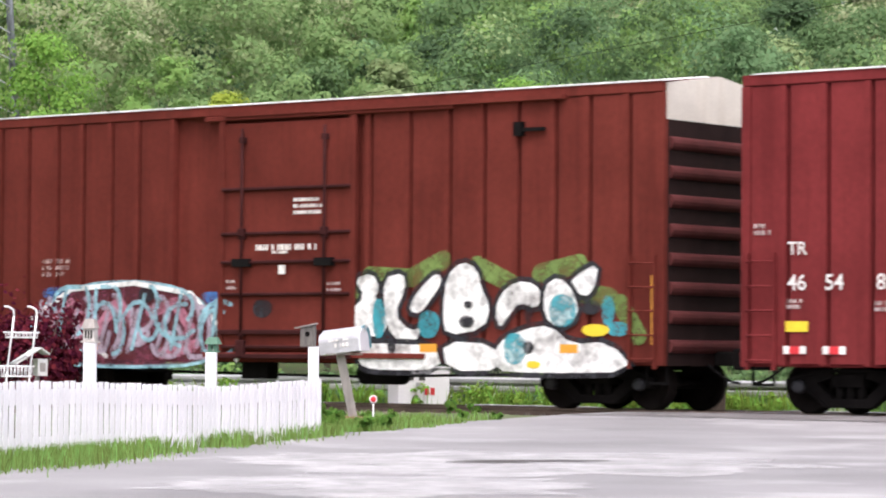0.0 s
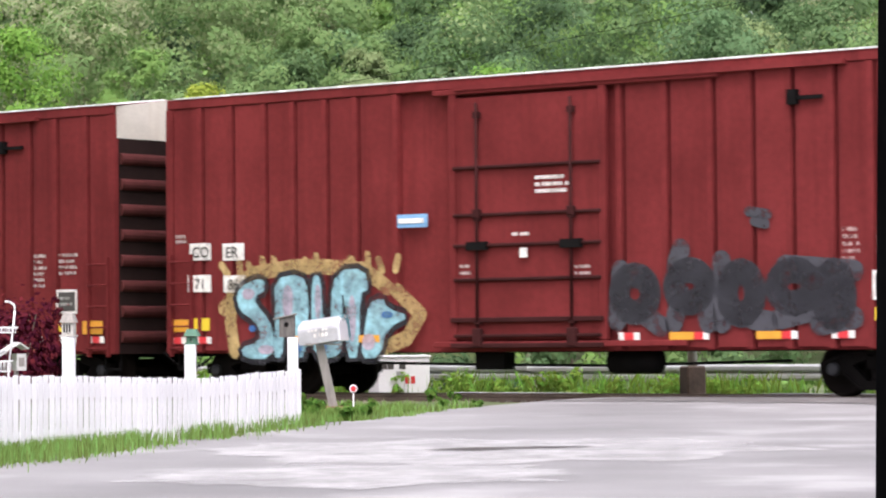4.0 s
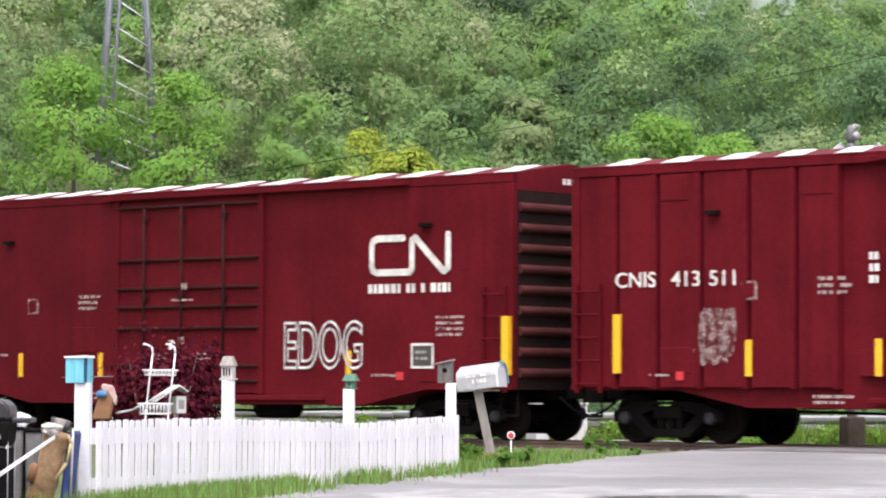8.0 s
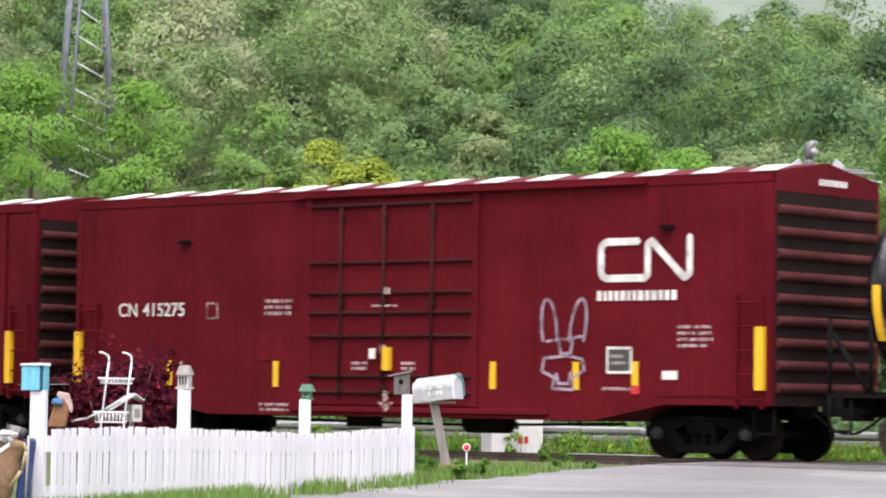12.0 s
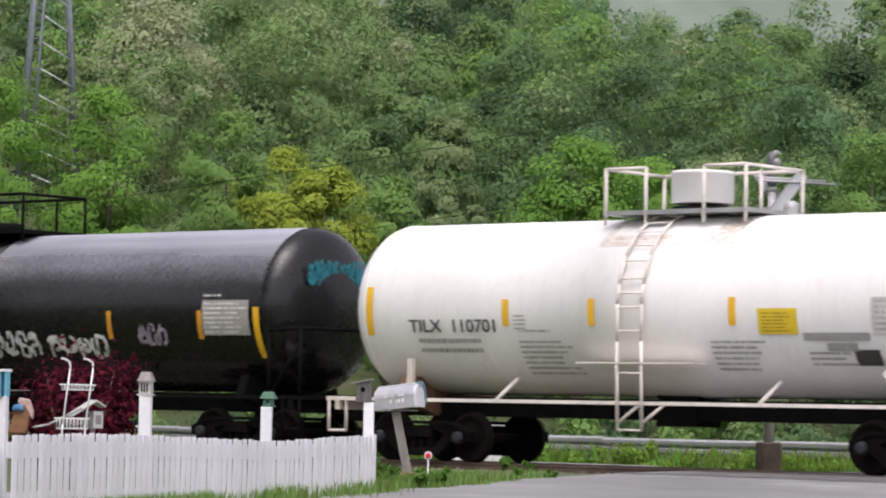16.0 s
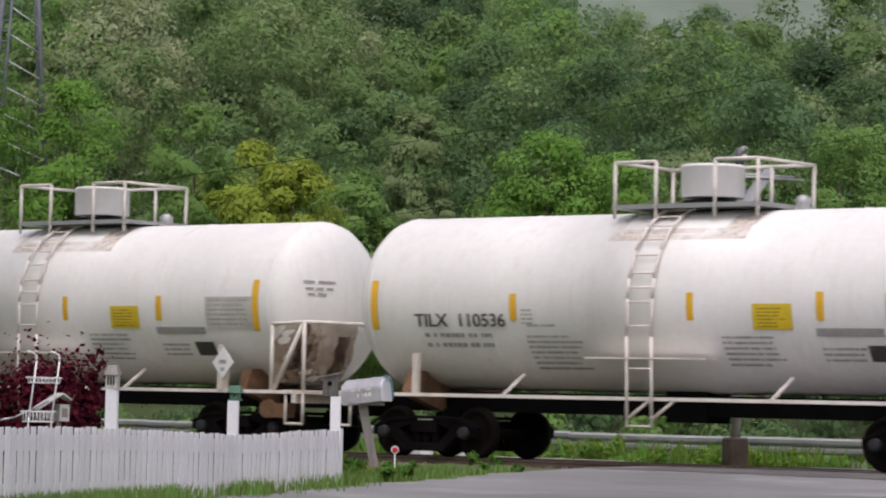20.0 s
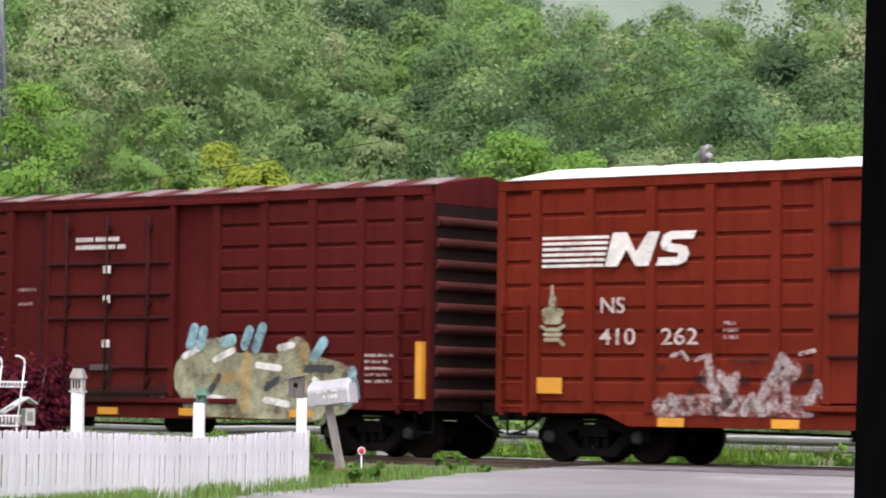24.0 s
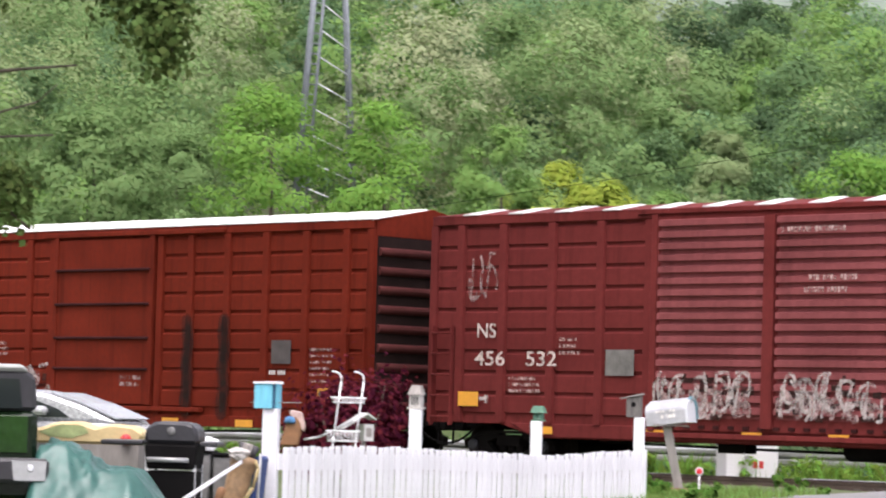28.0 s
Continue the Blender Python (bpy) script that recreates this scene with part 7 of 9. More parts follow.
car = boxcar("boxcar", "orange-red ribbed boxcar with a white roof", 60.64, 76.32, P_ORANGE, "beaded", 0.8, 4.55, 0.3, [-7.1, -6.03, -4.84, -3.73, -2.52, -1.75, 1.72, 2.64, 3.74, 4.86, 6.0, 7.12], (-1.57, 1.5, [3.73, 3.03, 2.34, 1.71], [], 4.36), roof_fill=0.99, roof_mat=mat("white roof paint", (0.85, 0.85, 0.84), 0.5, var=0.06), beads=9)
stripes(car, -6.94, -4.05, 3.14, 3.68)
letters("410", 0.26, M_WORN, car, -5.8, 1.9, FRONT, squeeze=1.3)
letters("262", 0.26, M_WORN, car, -4.62, 1.9, FRONT, squeeze=1.3)
letters("NS", 0.26, M_WORN, car, -5.8, 2.4, FRONT, squeeze=1.1)
smudge(car, -4.7, -1.8, 0.72, 1.75, 9, G_SOOT, 51)
# worn pale letters along the foot, an arched line above them, and a pale flower-like mark
for m, r, lift, paths in (
    (G_HAZE, 0.17, 0.0, [[(-4.6, 0.92), (-3.9, 0.96), (-3.0, 0.95), (-1.9, 0.95)], [(-3.7, 1.4), (-3.3, 1.25)], [(-2.6, 1.25), (-2.2, 1.5)]]),
    (G_BLOCK, 0.07, 0.006, [[(-3.72, 1.7), (-3.66, 1.25), (-3.55, 1.05)], [(-3.48, 1.38), (-3.28, 1.2), (-3.2, 1.42)], [(-2.75, 1.1), (-2.5, 1.45), (-2.38, 1.72), (-2.2, 1.5)], [(-2.32, 1.45), (-2.28, 1.0)], [(-1.9, 1.0), (-1.75, 1.3), (-1.62, 1.1)], [(-4.55, 0.85), (-4.4, 1.08), (-4.2, 0.85)], [(-3.05, 0.85), (-2.9, 1.1), (-2.7, 0.85), (-2.5, 1.05)]]),
    (G_BLOCK, 0.035, 0.009, [[(-4.4, 1.72), (-4.2, 1.78), (-4.1, 1.66)], [(-3.95, 1.66), (-3.75, 1.72)], [(-3.4, 0.82), (-3.2, 0.98), (-3.3, 1.1)], [(-2.1, 0.9), (-1.85, 0.86)], [(-2.05, 1.75), (-1.8, 1.8)]]),
    (G_SOOT, 0.05, 0.012, [[(-3.3, 1.65), (-2.9, 1.62), (-2.6, 1.7)], [(-2.15, 1.3), (-1.85, 1.38)], [(-3.62, 0.9), (-3.55, 0.75)]]),
    (G_OLIVE, 0.075, 0.0, [[(-6.88, 2.42), (-6.58, 2.42)], [(-6.84, 2.3), (-6.62, 2.3)], [(-6.74, 2.5), (-6.72, 2.62)]]),
    (G_OLIVE, 0.032, 0.004, [[(-6.95, 2.2), (-6.85, 2.14), (-6.6, 2.14), (-6.5, 2.2)], [(-6.88, 2.06), (-6.56, 2.06)], [(-6.86, 1.98), (-6.6, 1.98), (-6.5, 1.9)], [(-6.73, 2.68), (-6.74, 2.84)]])):
    bm = B()
    strokes(bm, paths, r, FRONT - lift)
    part("graffiti_patch", bm, m, car, "worn pale spray-painted marks")
bars(car, -3.45, 2.2, 0.3, 3, 0.06, 0.05, M_FAINT)
bars(car, 5.05, 1.64, 0.6, 1, 0.08, 0.02, M_LETTER)
plate(car, 5.1, 5.65, 1.85, 2.3, M_DULLPATCH, "painted_patch", "dull grey painted patch")
bars(car, 6.2, 2.1, 0.7, 6, 0.05, 0.07, M_FAINT)
for x in (2.63, 3.72):
    bm = B()
    strokes(bm, [[(x + 0.03 * math.sin(k * 1.9 + x), 0.9 + 0.22 * k) for k in range(9)]], 0.17, -1.576)
    strokes(bm, [[(x + 0.02 * math.sin(k * 1.3), 0.95 + 0.25 * k) for k in range(8)]], 0.08, -1.58)
    part("soot_run", bm, G_SOOT, car, "sooty grease run")
level_strip(car, -6.76, 1.24, 0.5, 0.26)
level_strip(car, 6.7, 1.26, 0.46, 0.26)
for x in (-4.4, -2.3, 0.0, 2.2, 4.4):
    level_strip(car, x, 0.68, 0.5, 0.14)
bars(car, 0.6, 1.5, 0.7, 2, 0.08, 0.05, M_FAINT, -1.6)

car = boxcar("boxcar", "dull brown double-door boxcar with white scrawls", 77.89, 93.7, P_DULL, "beaded", 0.82, 4.55, 0.24, [-7.17, -6.12, -4.93, -3.78, -2.67, 2.75, 3.9, 5.0, 6.1, 7.15], (-2.5, 2.55, [], [], 4.42), belly=(5.2, 6.15, 0.58), roof_fill=0.35, beads=9)
for x in (-1.22, 1.35):
    me = beaded(2.3, 1.0, 4.38, 17, 0.075, P_PINKDOOR, "door_leaf", 0.34)
    part("door_leaf", me, None, car, "faded pink-brown ribbed sliding door", at=(x, -1.592, 0))
bm = B()
bx(bm, -0.06, 0.16, -1.68, -1.58, 0.85, 4.4)
part("door_post", bm, P_DULL, car)
for k in range(16):
    bm = B()
    bx(bm, -2.4 + 0.32 * k, -2.28 + 0.32 * k, -1.62, -1.56, 0.82, 0.88)
    part("door_roller", bm, P_GRIMESHADE, car)
letters("456", 0.26, M_WORN, car, -6.75, 1.86, FRONT, squeeze=1.4)
letters("532", 0.26, M_WORN, car, -5.5, 1.86, FRONT, squeeze=1.4)
letters("NS", 0.26, M_WORN, car, -6.72, 2.36, FRONT, squeeze=1.1)
graffiti(car, -6.95, -6.2, 3.0, 3.9, 2, G_HAZE, None, 61, 0.028)
smudge(car, -7.05, -6.3, 1.12, 1.35, 4, G_BLOCK, 64)
plate(car, -3.6, -2.95, 1.7, 2.15, mat("grey steel plate", (0.17, 0.16, 0.15), 0.5, 0.3, var=0.25, scale=5), "painted_patch", "grey metal plate")
bars(car, -5.9, 1.6, 0.8, 3, 0.06, 0.05, M_FAINT)
bars(car, -4.7, 2.3, 0.5, 3, 0.06, 0.06, M_FAINT)
smudge(car, -2.45, -0.2, 0.95, 1.75, 34, G_SOOT, 62, -1.676)
smudge(car, 0.2, 2.5, 0.95, 1.75, 34, G_SOOT, 63, -1.676)
for x0, x1, sd in ((-2.4, -0.25, 65), (0.25, 2.45, 66)):
    graffiti(car, x0, x1, 0.98, 1.8, 5, G_BLOCK, None, sd, 0.03, (), None, "white spray-painted loops", front=-1.684)
    graffiti(car, x0, x1, 0.98, 1.5, 6, G_HAZE, None, sd + 7, 0.05, (), None, "faded white spray-painted loops", front=-1.68)
for x, z, w in ((0.3, 4.1, 1.6), (0.9, 3.3, 1.1), (0.8, 3.1, 1.0)):
    bars(car, x, z, w, 1, 0.09, 0.03, M_FAINT, -1.678)
level_strip(car, -6.87, 1.25, 0.5, 0.26)
for x in (-5.0, -2.4, -0.3, 1.5, 3.6):
    level_strip(car, x, 0.72, 0.42, 0.13)
# ---- the picket fence with its bird houses ----
POSTS = [(-3.557, 28.5), (-2.44, 31.38), (-1.326, 34.26), (-0.297, 37.13)]
FENCE_DIR = math.degrees(math.atan2(2.88, 1.11))
fence = thing("picket_fence", "low white picket fence, paint weathered, beside the road", "fence", pose(POSTS[0][0], POSTS[0][1], 0, 0, 0, FENCE_DIR))
SPAN = math.hypot(1.087, 2.877)


def fence_top(s):
    return 1.055 + 0.02 * math.sin(s * 0.9) - 0.012 * s * 0.3 - 0.03 * math.exp(-((s - 6.5) / 1.2) ** 2)


def fence_foot(s):
    y = POSTS[0][1] + s * 0.933
    return EYE - 1.22 + 0.0122 * (y - 18) - 0.03


tops = [1.41, 1.45, 1.36, 1.44]
for i in range(4):
    bm = B()
    w = 0.07 if i == 0 else 0.06
    bx(bm, -w, w, -w, w, fence_foot(i * SPAN) - 0.2, tops[i])
    part("post", bm, M_PICKET, fence, "square white fence post", 0.006, at=pose(i * SPAN, 0.0, 0, 0, 0, -FENCE_DIR - 4))
bm = B()
bx(bm, -0.051, 0.051, -0.006, 0.006, 0.0, 0.74)
picket = mesh_of("picket", bm, M_PICKET, 0.004)
bm = B()
prism(bm, [(-0.051, 0), (0.051, 0), (0.051, 0.73), (0.0, 0.742), (-0.051, 0.73)], -0.006, 0.006)
picket2 = mesh_of("picket", bm, M_PICKET)
s = 0.12
rnd = random.Random(3)
while s < 3 * SPAN - 0.1:
    part("picket", picket if rnd.random() < 0.7 else picket2, None, fence, at=pose(s, -0.1 + rnd.uniform(-0.003, 0.003), fence_top(s) - 0.74 + rnd.uniform(-0.008, 0.008), rnd.uniform(-0.3, 0.3), rnd.uniform(-0.3, 0.3), rnd.uniform(-0.6, 0.6)))
    s += 0.131
for k in range(3):
    for dz, tall_r in ((-0.21, 0.15), (-0.62, 0.1)):
        bm = B()
        a, c = k * SPAN, (k + 1) * SPAN + (-0.1 if k == 2 else 0)
        za, zc = fence_top(a) + dz, fence_top(c) + dz
        prism(bm, [(a, za), (c, zc), (c, zc + tall_r), (a, za + tall_r)], -0.092, -0.055)
        part("fence_rail", bm, M_PICKET, fence)
bm = B()
bx(bm, 3 * SPAN - 0.1, 3 * SPAN - 0.03, -0.115, -0.045, fence_foot(9.5), 1.06)
part("end_post", bm, M_PICKET, fence)


def bird_house(i, dx, w, d, h, eave, top, lift, wall_m, roof_m, label, turn, slots=0):
    """A small house under a hipped roof: half widths w, d; the roof narrows from eave to top."""
    x, y = POSTS[i]
    ob = thing("bird_house", label, "bird house", pose(x + dx, y, tops[i], 0, 0, turn), group="bird houses on the fence")
    bm = B()
    bx(bm, -w - 0.015, w + 0.015, -d - 0.015, d + 0.015, 0.0, 0.018)
    part("floor_board", bm, wall_m, ob)
    bm = B()
    bx(bm, -w, w, -d, d, 0.018, h)
    part("box", bm, wall_m, ob, bevel=0.004)
    bm = B()
    lo = [bm.verts.new((sx * (w + eave), sy * (d + eave), h + 0.002)) for sx, sy in ((-1, -1), (1, -1), (1, 1), (-1, 1))]
    hi = [bm.verts.new((sx * top, sy * top * 0.8, h + lift)) for sx, sy in ((-1, -1), (1, -1), (1, 1), (-1, 1))]
    bm.faces.new(lo[::-1])
    bm.faces.new(hi)
    for k in range(4):
        bm.faces.new((lo[k], lo[(k + 1) % 4], hi[(k + 1) % 4], hi[k]))
    part("roof", bm, roof_m, ob)
    for k in range(slots):
        bm = B()
        xx = -w + (k + 1) * 2 * w / (slots + 1)
        bx(bm, xx - 0.008, xx + 0.008, -d - 0.003, -d - 0.0005, 0.04, h - 0.015)
        part("dark_slot", bm, M_BLACK, ob, "dark opening")
    bm = B()
    rod(bm, (0.02, -d, 0.03), (0.02, -d - 0.05, 0.03), 0.006, 6)
    part("perch", bm, M_WOODGREY, ob)
    return ob


M_SKYBLUE = mat("sky blue boards", (0.16, 0.5, 0.62), 0.6, var=0.12, scale=4, stretch=(8, 8, 1))
M_NAVY = mat("navy blue boards", (0.02, 0.07, 0.14), 0.5, var=0.2)
M_GREENPAINT = mat("faded green paint", (0.07, 0.17, 0.11), 0.7, var=0.25, scale=5)
M_GREYWHITE = mat("grey flaking paint", (0.48, 0.46, 0.43), 0.8, var=0.25, scale=6)
x, y = POSTS[0]
blue = thing("nesting_box", "sky blue nesting box with a white lid", "nesting box", pose(x - 0.03, y, tops[0], 0, 0, -13), group="bird houses on the fence")
for k in range(2):
    bm = B()
    bx(bm, -0.105 + 0.087 * k, -0.02 + 0.087 * k, -0.1, -0.085, 0.0, 0.225)
    part("board", bm, M_SKYBLUE, blue)
bm = B()
bx(bm, -0.103, 0.08, -0.083, 0.1, 0.0, 0.223)
part("box", bm, M_NAVY, blue)
for yy in (-0.015, 0.06):
    bm = B()
    bx(bm, 0.082, 0.092, yy - 0.03, yy + 0.03, 0.0, 0.225)
    part("side_slat", bm, M_SKYBLUE, blue)
bm = B()
prism(bm, [(-0.12, 0.227), (0.1, 0.227), (0.095, 0.25), (-0.11, 0.243)], -0.115, 0.115)
part("lid", bm, M_WHITE, blue)
bm = B()
rod(bm, (-0.17, -0.02, 0.05), (0.3, 0.06, 0.06), 0.004, 5)
part("perch", bm, M_WOODGREY, blue)
M_DARKWOOD = mat("dark weathered wood", (0.13, 0.12, 0.11), 0.85, var=0.3, scale=6, stretch=(4, 4, 1))
bird_house(1, -0.01, 0.058, 0.06, 0.14, 0.016, 0.045, 0.1, M_GREYWHITE, M_WOODGREY, "grey weathered bird house with a hipped roof", -14, 3)
bird_house(2, 0.0, 0.05, 0.055, 0.09, 0.03, 0.05, 0.08, M_GREENPAINT, M_GREENPAINT, "small faded green bird house", -12, 1)
x, y = POSTS[3]
slant = thing("bird_house", "dark weathered bird house with a slanting roof", "bird house", pose(x, y, tops[3], 0, 0, -6), group="bird houses on the fence")
bm = B()
prism(bm, [(-0.095, 0.0), (0.08, 0.0), (0.08, 0.262), (-0.095, 0.225)], -0.08, 0.08)
part("box", bm, M_DARKWOOD, slant)
bm = B()
prism(bm, [(-0.165, 0.212), (0.1, 0.27), (0.1, 0.285), (-0.165, 0.226)], -0.11, 0.11)
part("roof", bm, M_WOODGREY, slant)
bm = B()
lathe(bm, [(0.03, -0.084), (0.028, -0.081)], (-0.01, 0, 0.15), "y", 12)
part("entrance_hole", bm, M_BLACK, slant, "round dark entrance hole")

# ---- mail boxes ----
M_MAIL = mat("dull aluminium", (0.5, 0.5, 0.52), 0.45, 0.55, var=0.12, scale=6)
M_MAILDOOR = mat("bright aluminium door", (0.72, 0.73, 0.76), 0.4, 0.4, var=0.08)
mail_z = ground_z(0.32, 41.0)
stand = thing("mailbox_stand", "leaning grey timber post with a plank", "mailbox stand", pose(0.32, 41.0, mail_z))
bm = B()
prism(bm, [(-0.06, -0.15), (0.06, -0.15), (-0.17, 0.93), (-0.29, 0.93)], -0.05, 0.05)
part("post", bm, M_WOODGREY, stand, bevel=0.006)
bm = B()
bx(bm, -0.42, 0.06, -0.16, 0.34, 0.932, 0.955)
part("plank", bm, M_WOODGREY, stand)
stones = thing("brick_footing", "broken reddish bricks round the post foot", "bricks", pose(0.32, 41.0, mail_z))
for k in range(5):
    bm = B()
    bx(bm, -0.11, 0.11, -0.06, 0.06, 0, 0.11)
    part("brick", bm, mat("worn brick", (0.24, 0.11, 0.075), 0.9, var=0.3, scale=8), stones, bevel=0.012, at=pose(-0.16 + 0.085 * k, -0.12 + 0.03 * (k % 2), 0.01, 4 * k - 8, 6, 30 * k - 50))


def mailbox(x, y, z, turn, body_m, door_m, label, tilt=0.0):
    ob = thing("mailbox", label, "mailbox", pose(x, y, z, tilt, -7.0, turn), group="mailboxes on the stand")
    bm = B()
    pts = [(-0.12, 0.0), (0.12, 0.0)] + [(0.12 * math.cos(a), 0.17 + 0.12 * math.sin(a)) for a in [k * math.pi / 10 for k in range(11)]]
    prism(bm, pts, -0.29, 0.29, "x")
    part("body", bm, body_m, ob, bevel=0.003)
    bm = B()
    pts = [(-0.128, -0.004), (0.128, -0.004)] + [(0.128 * math.cos(a), 0.17 + 0.128 * math.sin(a)) for a in [k * math.pi / 10 for k in range(11)]]
    prism(bm, pts, 0.292, 0.325, "x")
    door = part("door", bm, door_m, ob, "pale metal mailbox door")
    bm = B()
    bx(bm, 0.325, 0.345, -0.015, 0.015, 0.25, 0.29)
    part("latch", bm, M_STEEL, door)
    bm = B()
    bx(bm, 0.0, 0.02, -0.135, -0.125, 0.06, 0.16)
    bx(bm, 0.0, 0.07, -0.135, -0.125, 0.14, 0.19)
    part("flag", bm, M_MAIL, ob)
    return ob


mb = mailbox(0.13, 40.92, mail_z + 0.956, -26, M_MAIL, M_MAILDOOR, "dull aluminium mailbox with a bright door")
bm = B()
for i in range(4):
    bx(bm, -0.06 + 0.055 * i, -0.025 + 0.055 * i, -0.126, -0.122, 0.08, 0.13)
part("number_bars", bm, M_LETTER, mb)
bm = B()
for i in range(6):
    bx(bm, -0.14 + 0.05 * i, -0.105 + 0.05 * i, -0.126, -0.121, 0.16, 0.185)
part("name_bars", bm, M_LETTER, mb)
mailbox(0.16, 41.24, mail_z + 1.0, -26, M_MAIL, mat("teal mailbox door", (0.08, 0.2, 0.23), 0.5), "dull mailbox with a teal door")

mark = thing("reflector_stake", "small round red reflector on a white stake", "reflector", pose(0.516, 40.0, ground_z(0.516, 40.0) - 0.05))
bm = B()
rod(bm, (0, 0, 0), (0, 0, 0.37), 0.009, 6)
part("stake", bm, M_WHITE, mark)
bm = B()
lathe(bm, [(0.05, 0.008), (0.052, 0.0), (0.05, -0.006)], (0, 0, 0.43), "y", 20)
part("rim", bm, M_WHITE, mark)
bm = B()
lathe(bm, [(0.036, -0.006), (0.038, -0.012), (0.028, -0.016)], (0, 0, 0.43), "y", 18)
part("red_lens", bm, M_RED, mark, "red lens")

# ---- behind the fence ----
gz = ground_z(-3.16, 31.0)
cart = thing("garden_cart", "white wire garden cart with two baskets", "cart", pose(-3.125, 31.0, gz - 0.04))
for x in (-0.1, 0.127):
    bm = B()
    pipe(bm, [(x - 0.06, 0.0, 0.05), (x - 0.02, 0.02, 0.9), (x + 0.04, 0.05, 1.46), (x + 0.035, 0.04, 1.52), (x - 0.01, 0.02, 1.55), (x - 0.05, 0.0, 1.555)], 0.0095, 8)
    part("side_rail", bm, M_WHITE, cart)
for z, x0, x1, deep in ((0.86, -0.18, 0.14, 0.1), (1.245, -0.14, 0.19, 0.05)):
    bm = B()
    pipe(bm, [(x0, -0.14, z + deep), (x1, -0.14, z + deep), (x1, 0.1, z + deep), (x0, 0.1, z + deep), (x0, -0.14, z + deep)], 0.008, 5)
    basket = part("basket", bm, M_WHITE, cart)
    bm = B()
    pipe(bm, [(x0 + 0.02, -0.12, z), (x1 - 0.02, -0.12, z), (x1 - 0.02, 0.08, z), (x0 + 0.02, 0.08, z), (x0 + 0.02, -0.12, z)], 0.007, 5)
    part("bottom_wire", bm, M_WHITE, basket)
    for k in range(9):
        xx = x0 + 0.02 + (x1 - x0 - 0.04) * k / 8
        bm = B()
        pipe(bm, [(xx, -0.14, z + deep), (xx, -0.12, z), (xx, 0.08, z), (xx, 0.1, z + deep)], 0.005, 4)
        part("wire", bm, M_WHITE, basket)
for x in (-0.2, 0.1):
    bm = B()
    lathe(bm, [(0.03, -0.02), (0.08, -0.015), (0.08, 0.015), (0.03, 0.02)], (x, 0.05, 0.08), "x", 14)
    part("wheel", bm, M_BLACK, cart)

M_PALEWOOD = mat("pale weathered wood", (0.5, 0.5, 0.48), 0.8, var=0.2, scale=6)
old = thing("bird_feeder", "pale weathered bird feeder on a pole", "bird feeder", pose(-2.98, 31.4, ground_z(-2.98, 31.4), 0, 0, 24))
bm = B()
rod(bm, (0, 0, -0.1), (0, 0, 0.82), 0.025, 8)
part("pole", bm, M_WOODGREY, old)
bm = B()
bx(bm, -0.02, 0.08, -0.08, 0.08, 0.82, 0.99)
part("box", bm, M_PALEWOOD, old)
bm = B()
bx(bm, 0.0, 0.06, -0.083, -0.0805, 0.86, 0.95)
part("opening", bm, M_WOODGREY, old)
for sx, drop in ((-1.7, 0.16), (0.62, 0.06)):
    bm = B()
    prism(bm, [(0, 1.09), (sx * 0.15, 1.09 - drop), (sx * 0.15, 1.105 - drop), (0, 1.105)], -0.12, 0.12)
    part("roof_board", bm, M_PALEWOOD, old)
bm = B()
pipe(bm, [(-0.66, -0.1, 0.82), (-0.5, -0.1, 0.85), (-0.34, -0.1, 0.93), (-0.15, -0.1, 1.02)], 0.012)
part("bent_pipe", bm, M_STEEL, old)

M_BROWN = mat("brown wood", (0.22, 0.11, 0.05), 0.7, var=0.25, scale=4)
feeder = thing("yard_ornament", "brown wooden yard ornament with a blue cap", "yard ornament", pose(-3.66, 31.0, ground_z(-3.66, 31)))
bm = B()
rod(bm, (-0.05, 0, -0.1), (0, 0, 0.95), 0.02, 8)
part("stake", bm, M_WOODGREY, feeder)
bm = B()
prism(bm, [(-0.12, 0.76), (0.06, 0.76), (0.1, 0.96), (0.04, 1.06), (-0.05, 1.0)], -0.05, 0.05)
part("body", bm, M_BROWN, feeder, bevel=0.012)
bm = B()
lathe(bm, [(0.01, 1.055), (0.045, 1.045), (0.062, 1.015), (0.06, 0.985)], (-0.02, -0.03, 0), "z", 12)
part("cap", bm, mat("blue cloth", (0.06, 0.17, 0.32), 0.8, var=0.2, scale=12), feeder, "blue cap")
bm = B()
prism(bm, [(0.05, 0.98), (0.12, 0.9), (0.13, 0.97), (0.09, 1.1), (-0.02, 1.12), (-0.03, 1.075)], -0.04, 0.04)
part("tail", bm, mat("pale pink wood", (0.5, 0.36, 0.32), 0.7, var=0.2, scale=9), feeder, "", 0.01)

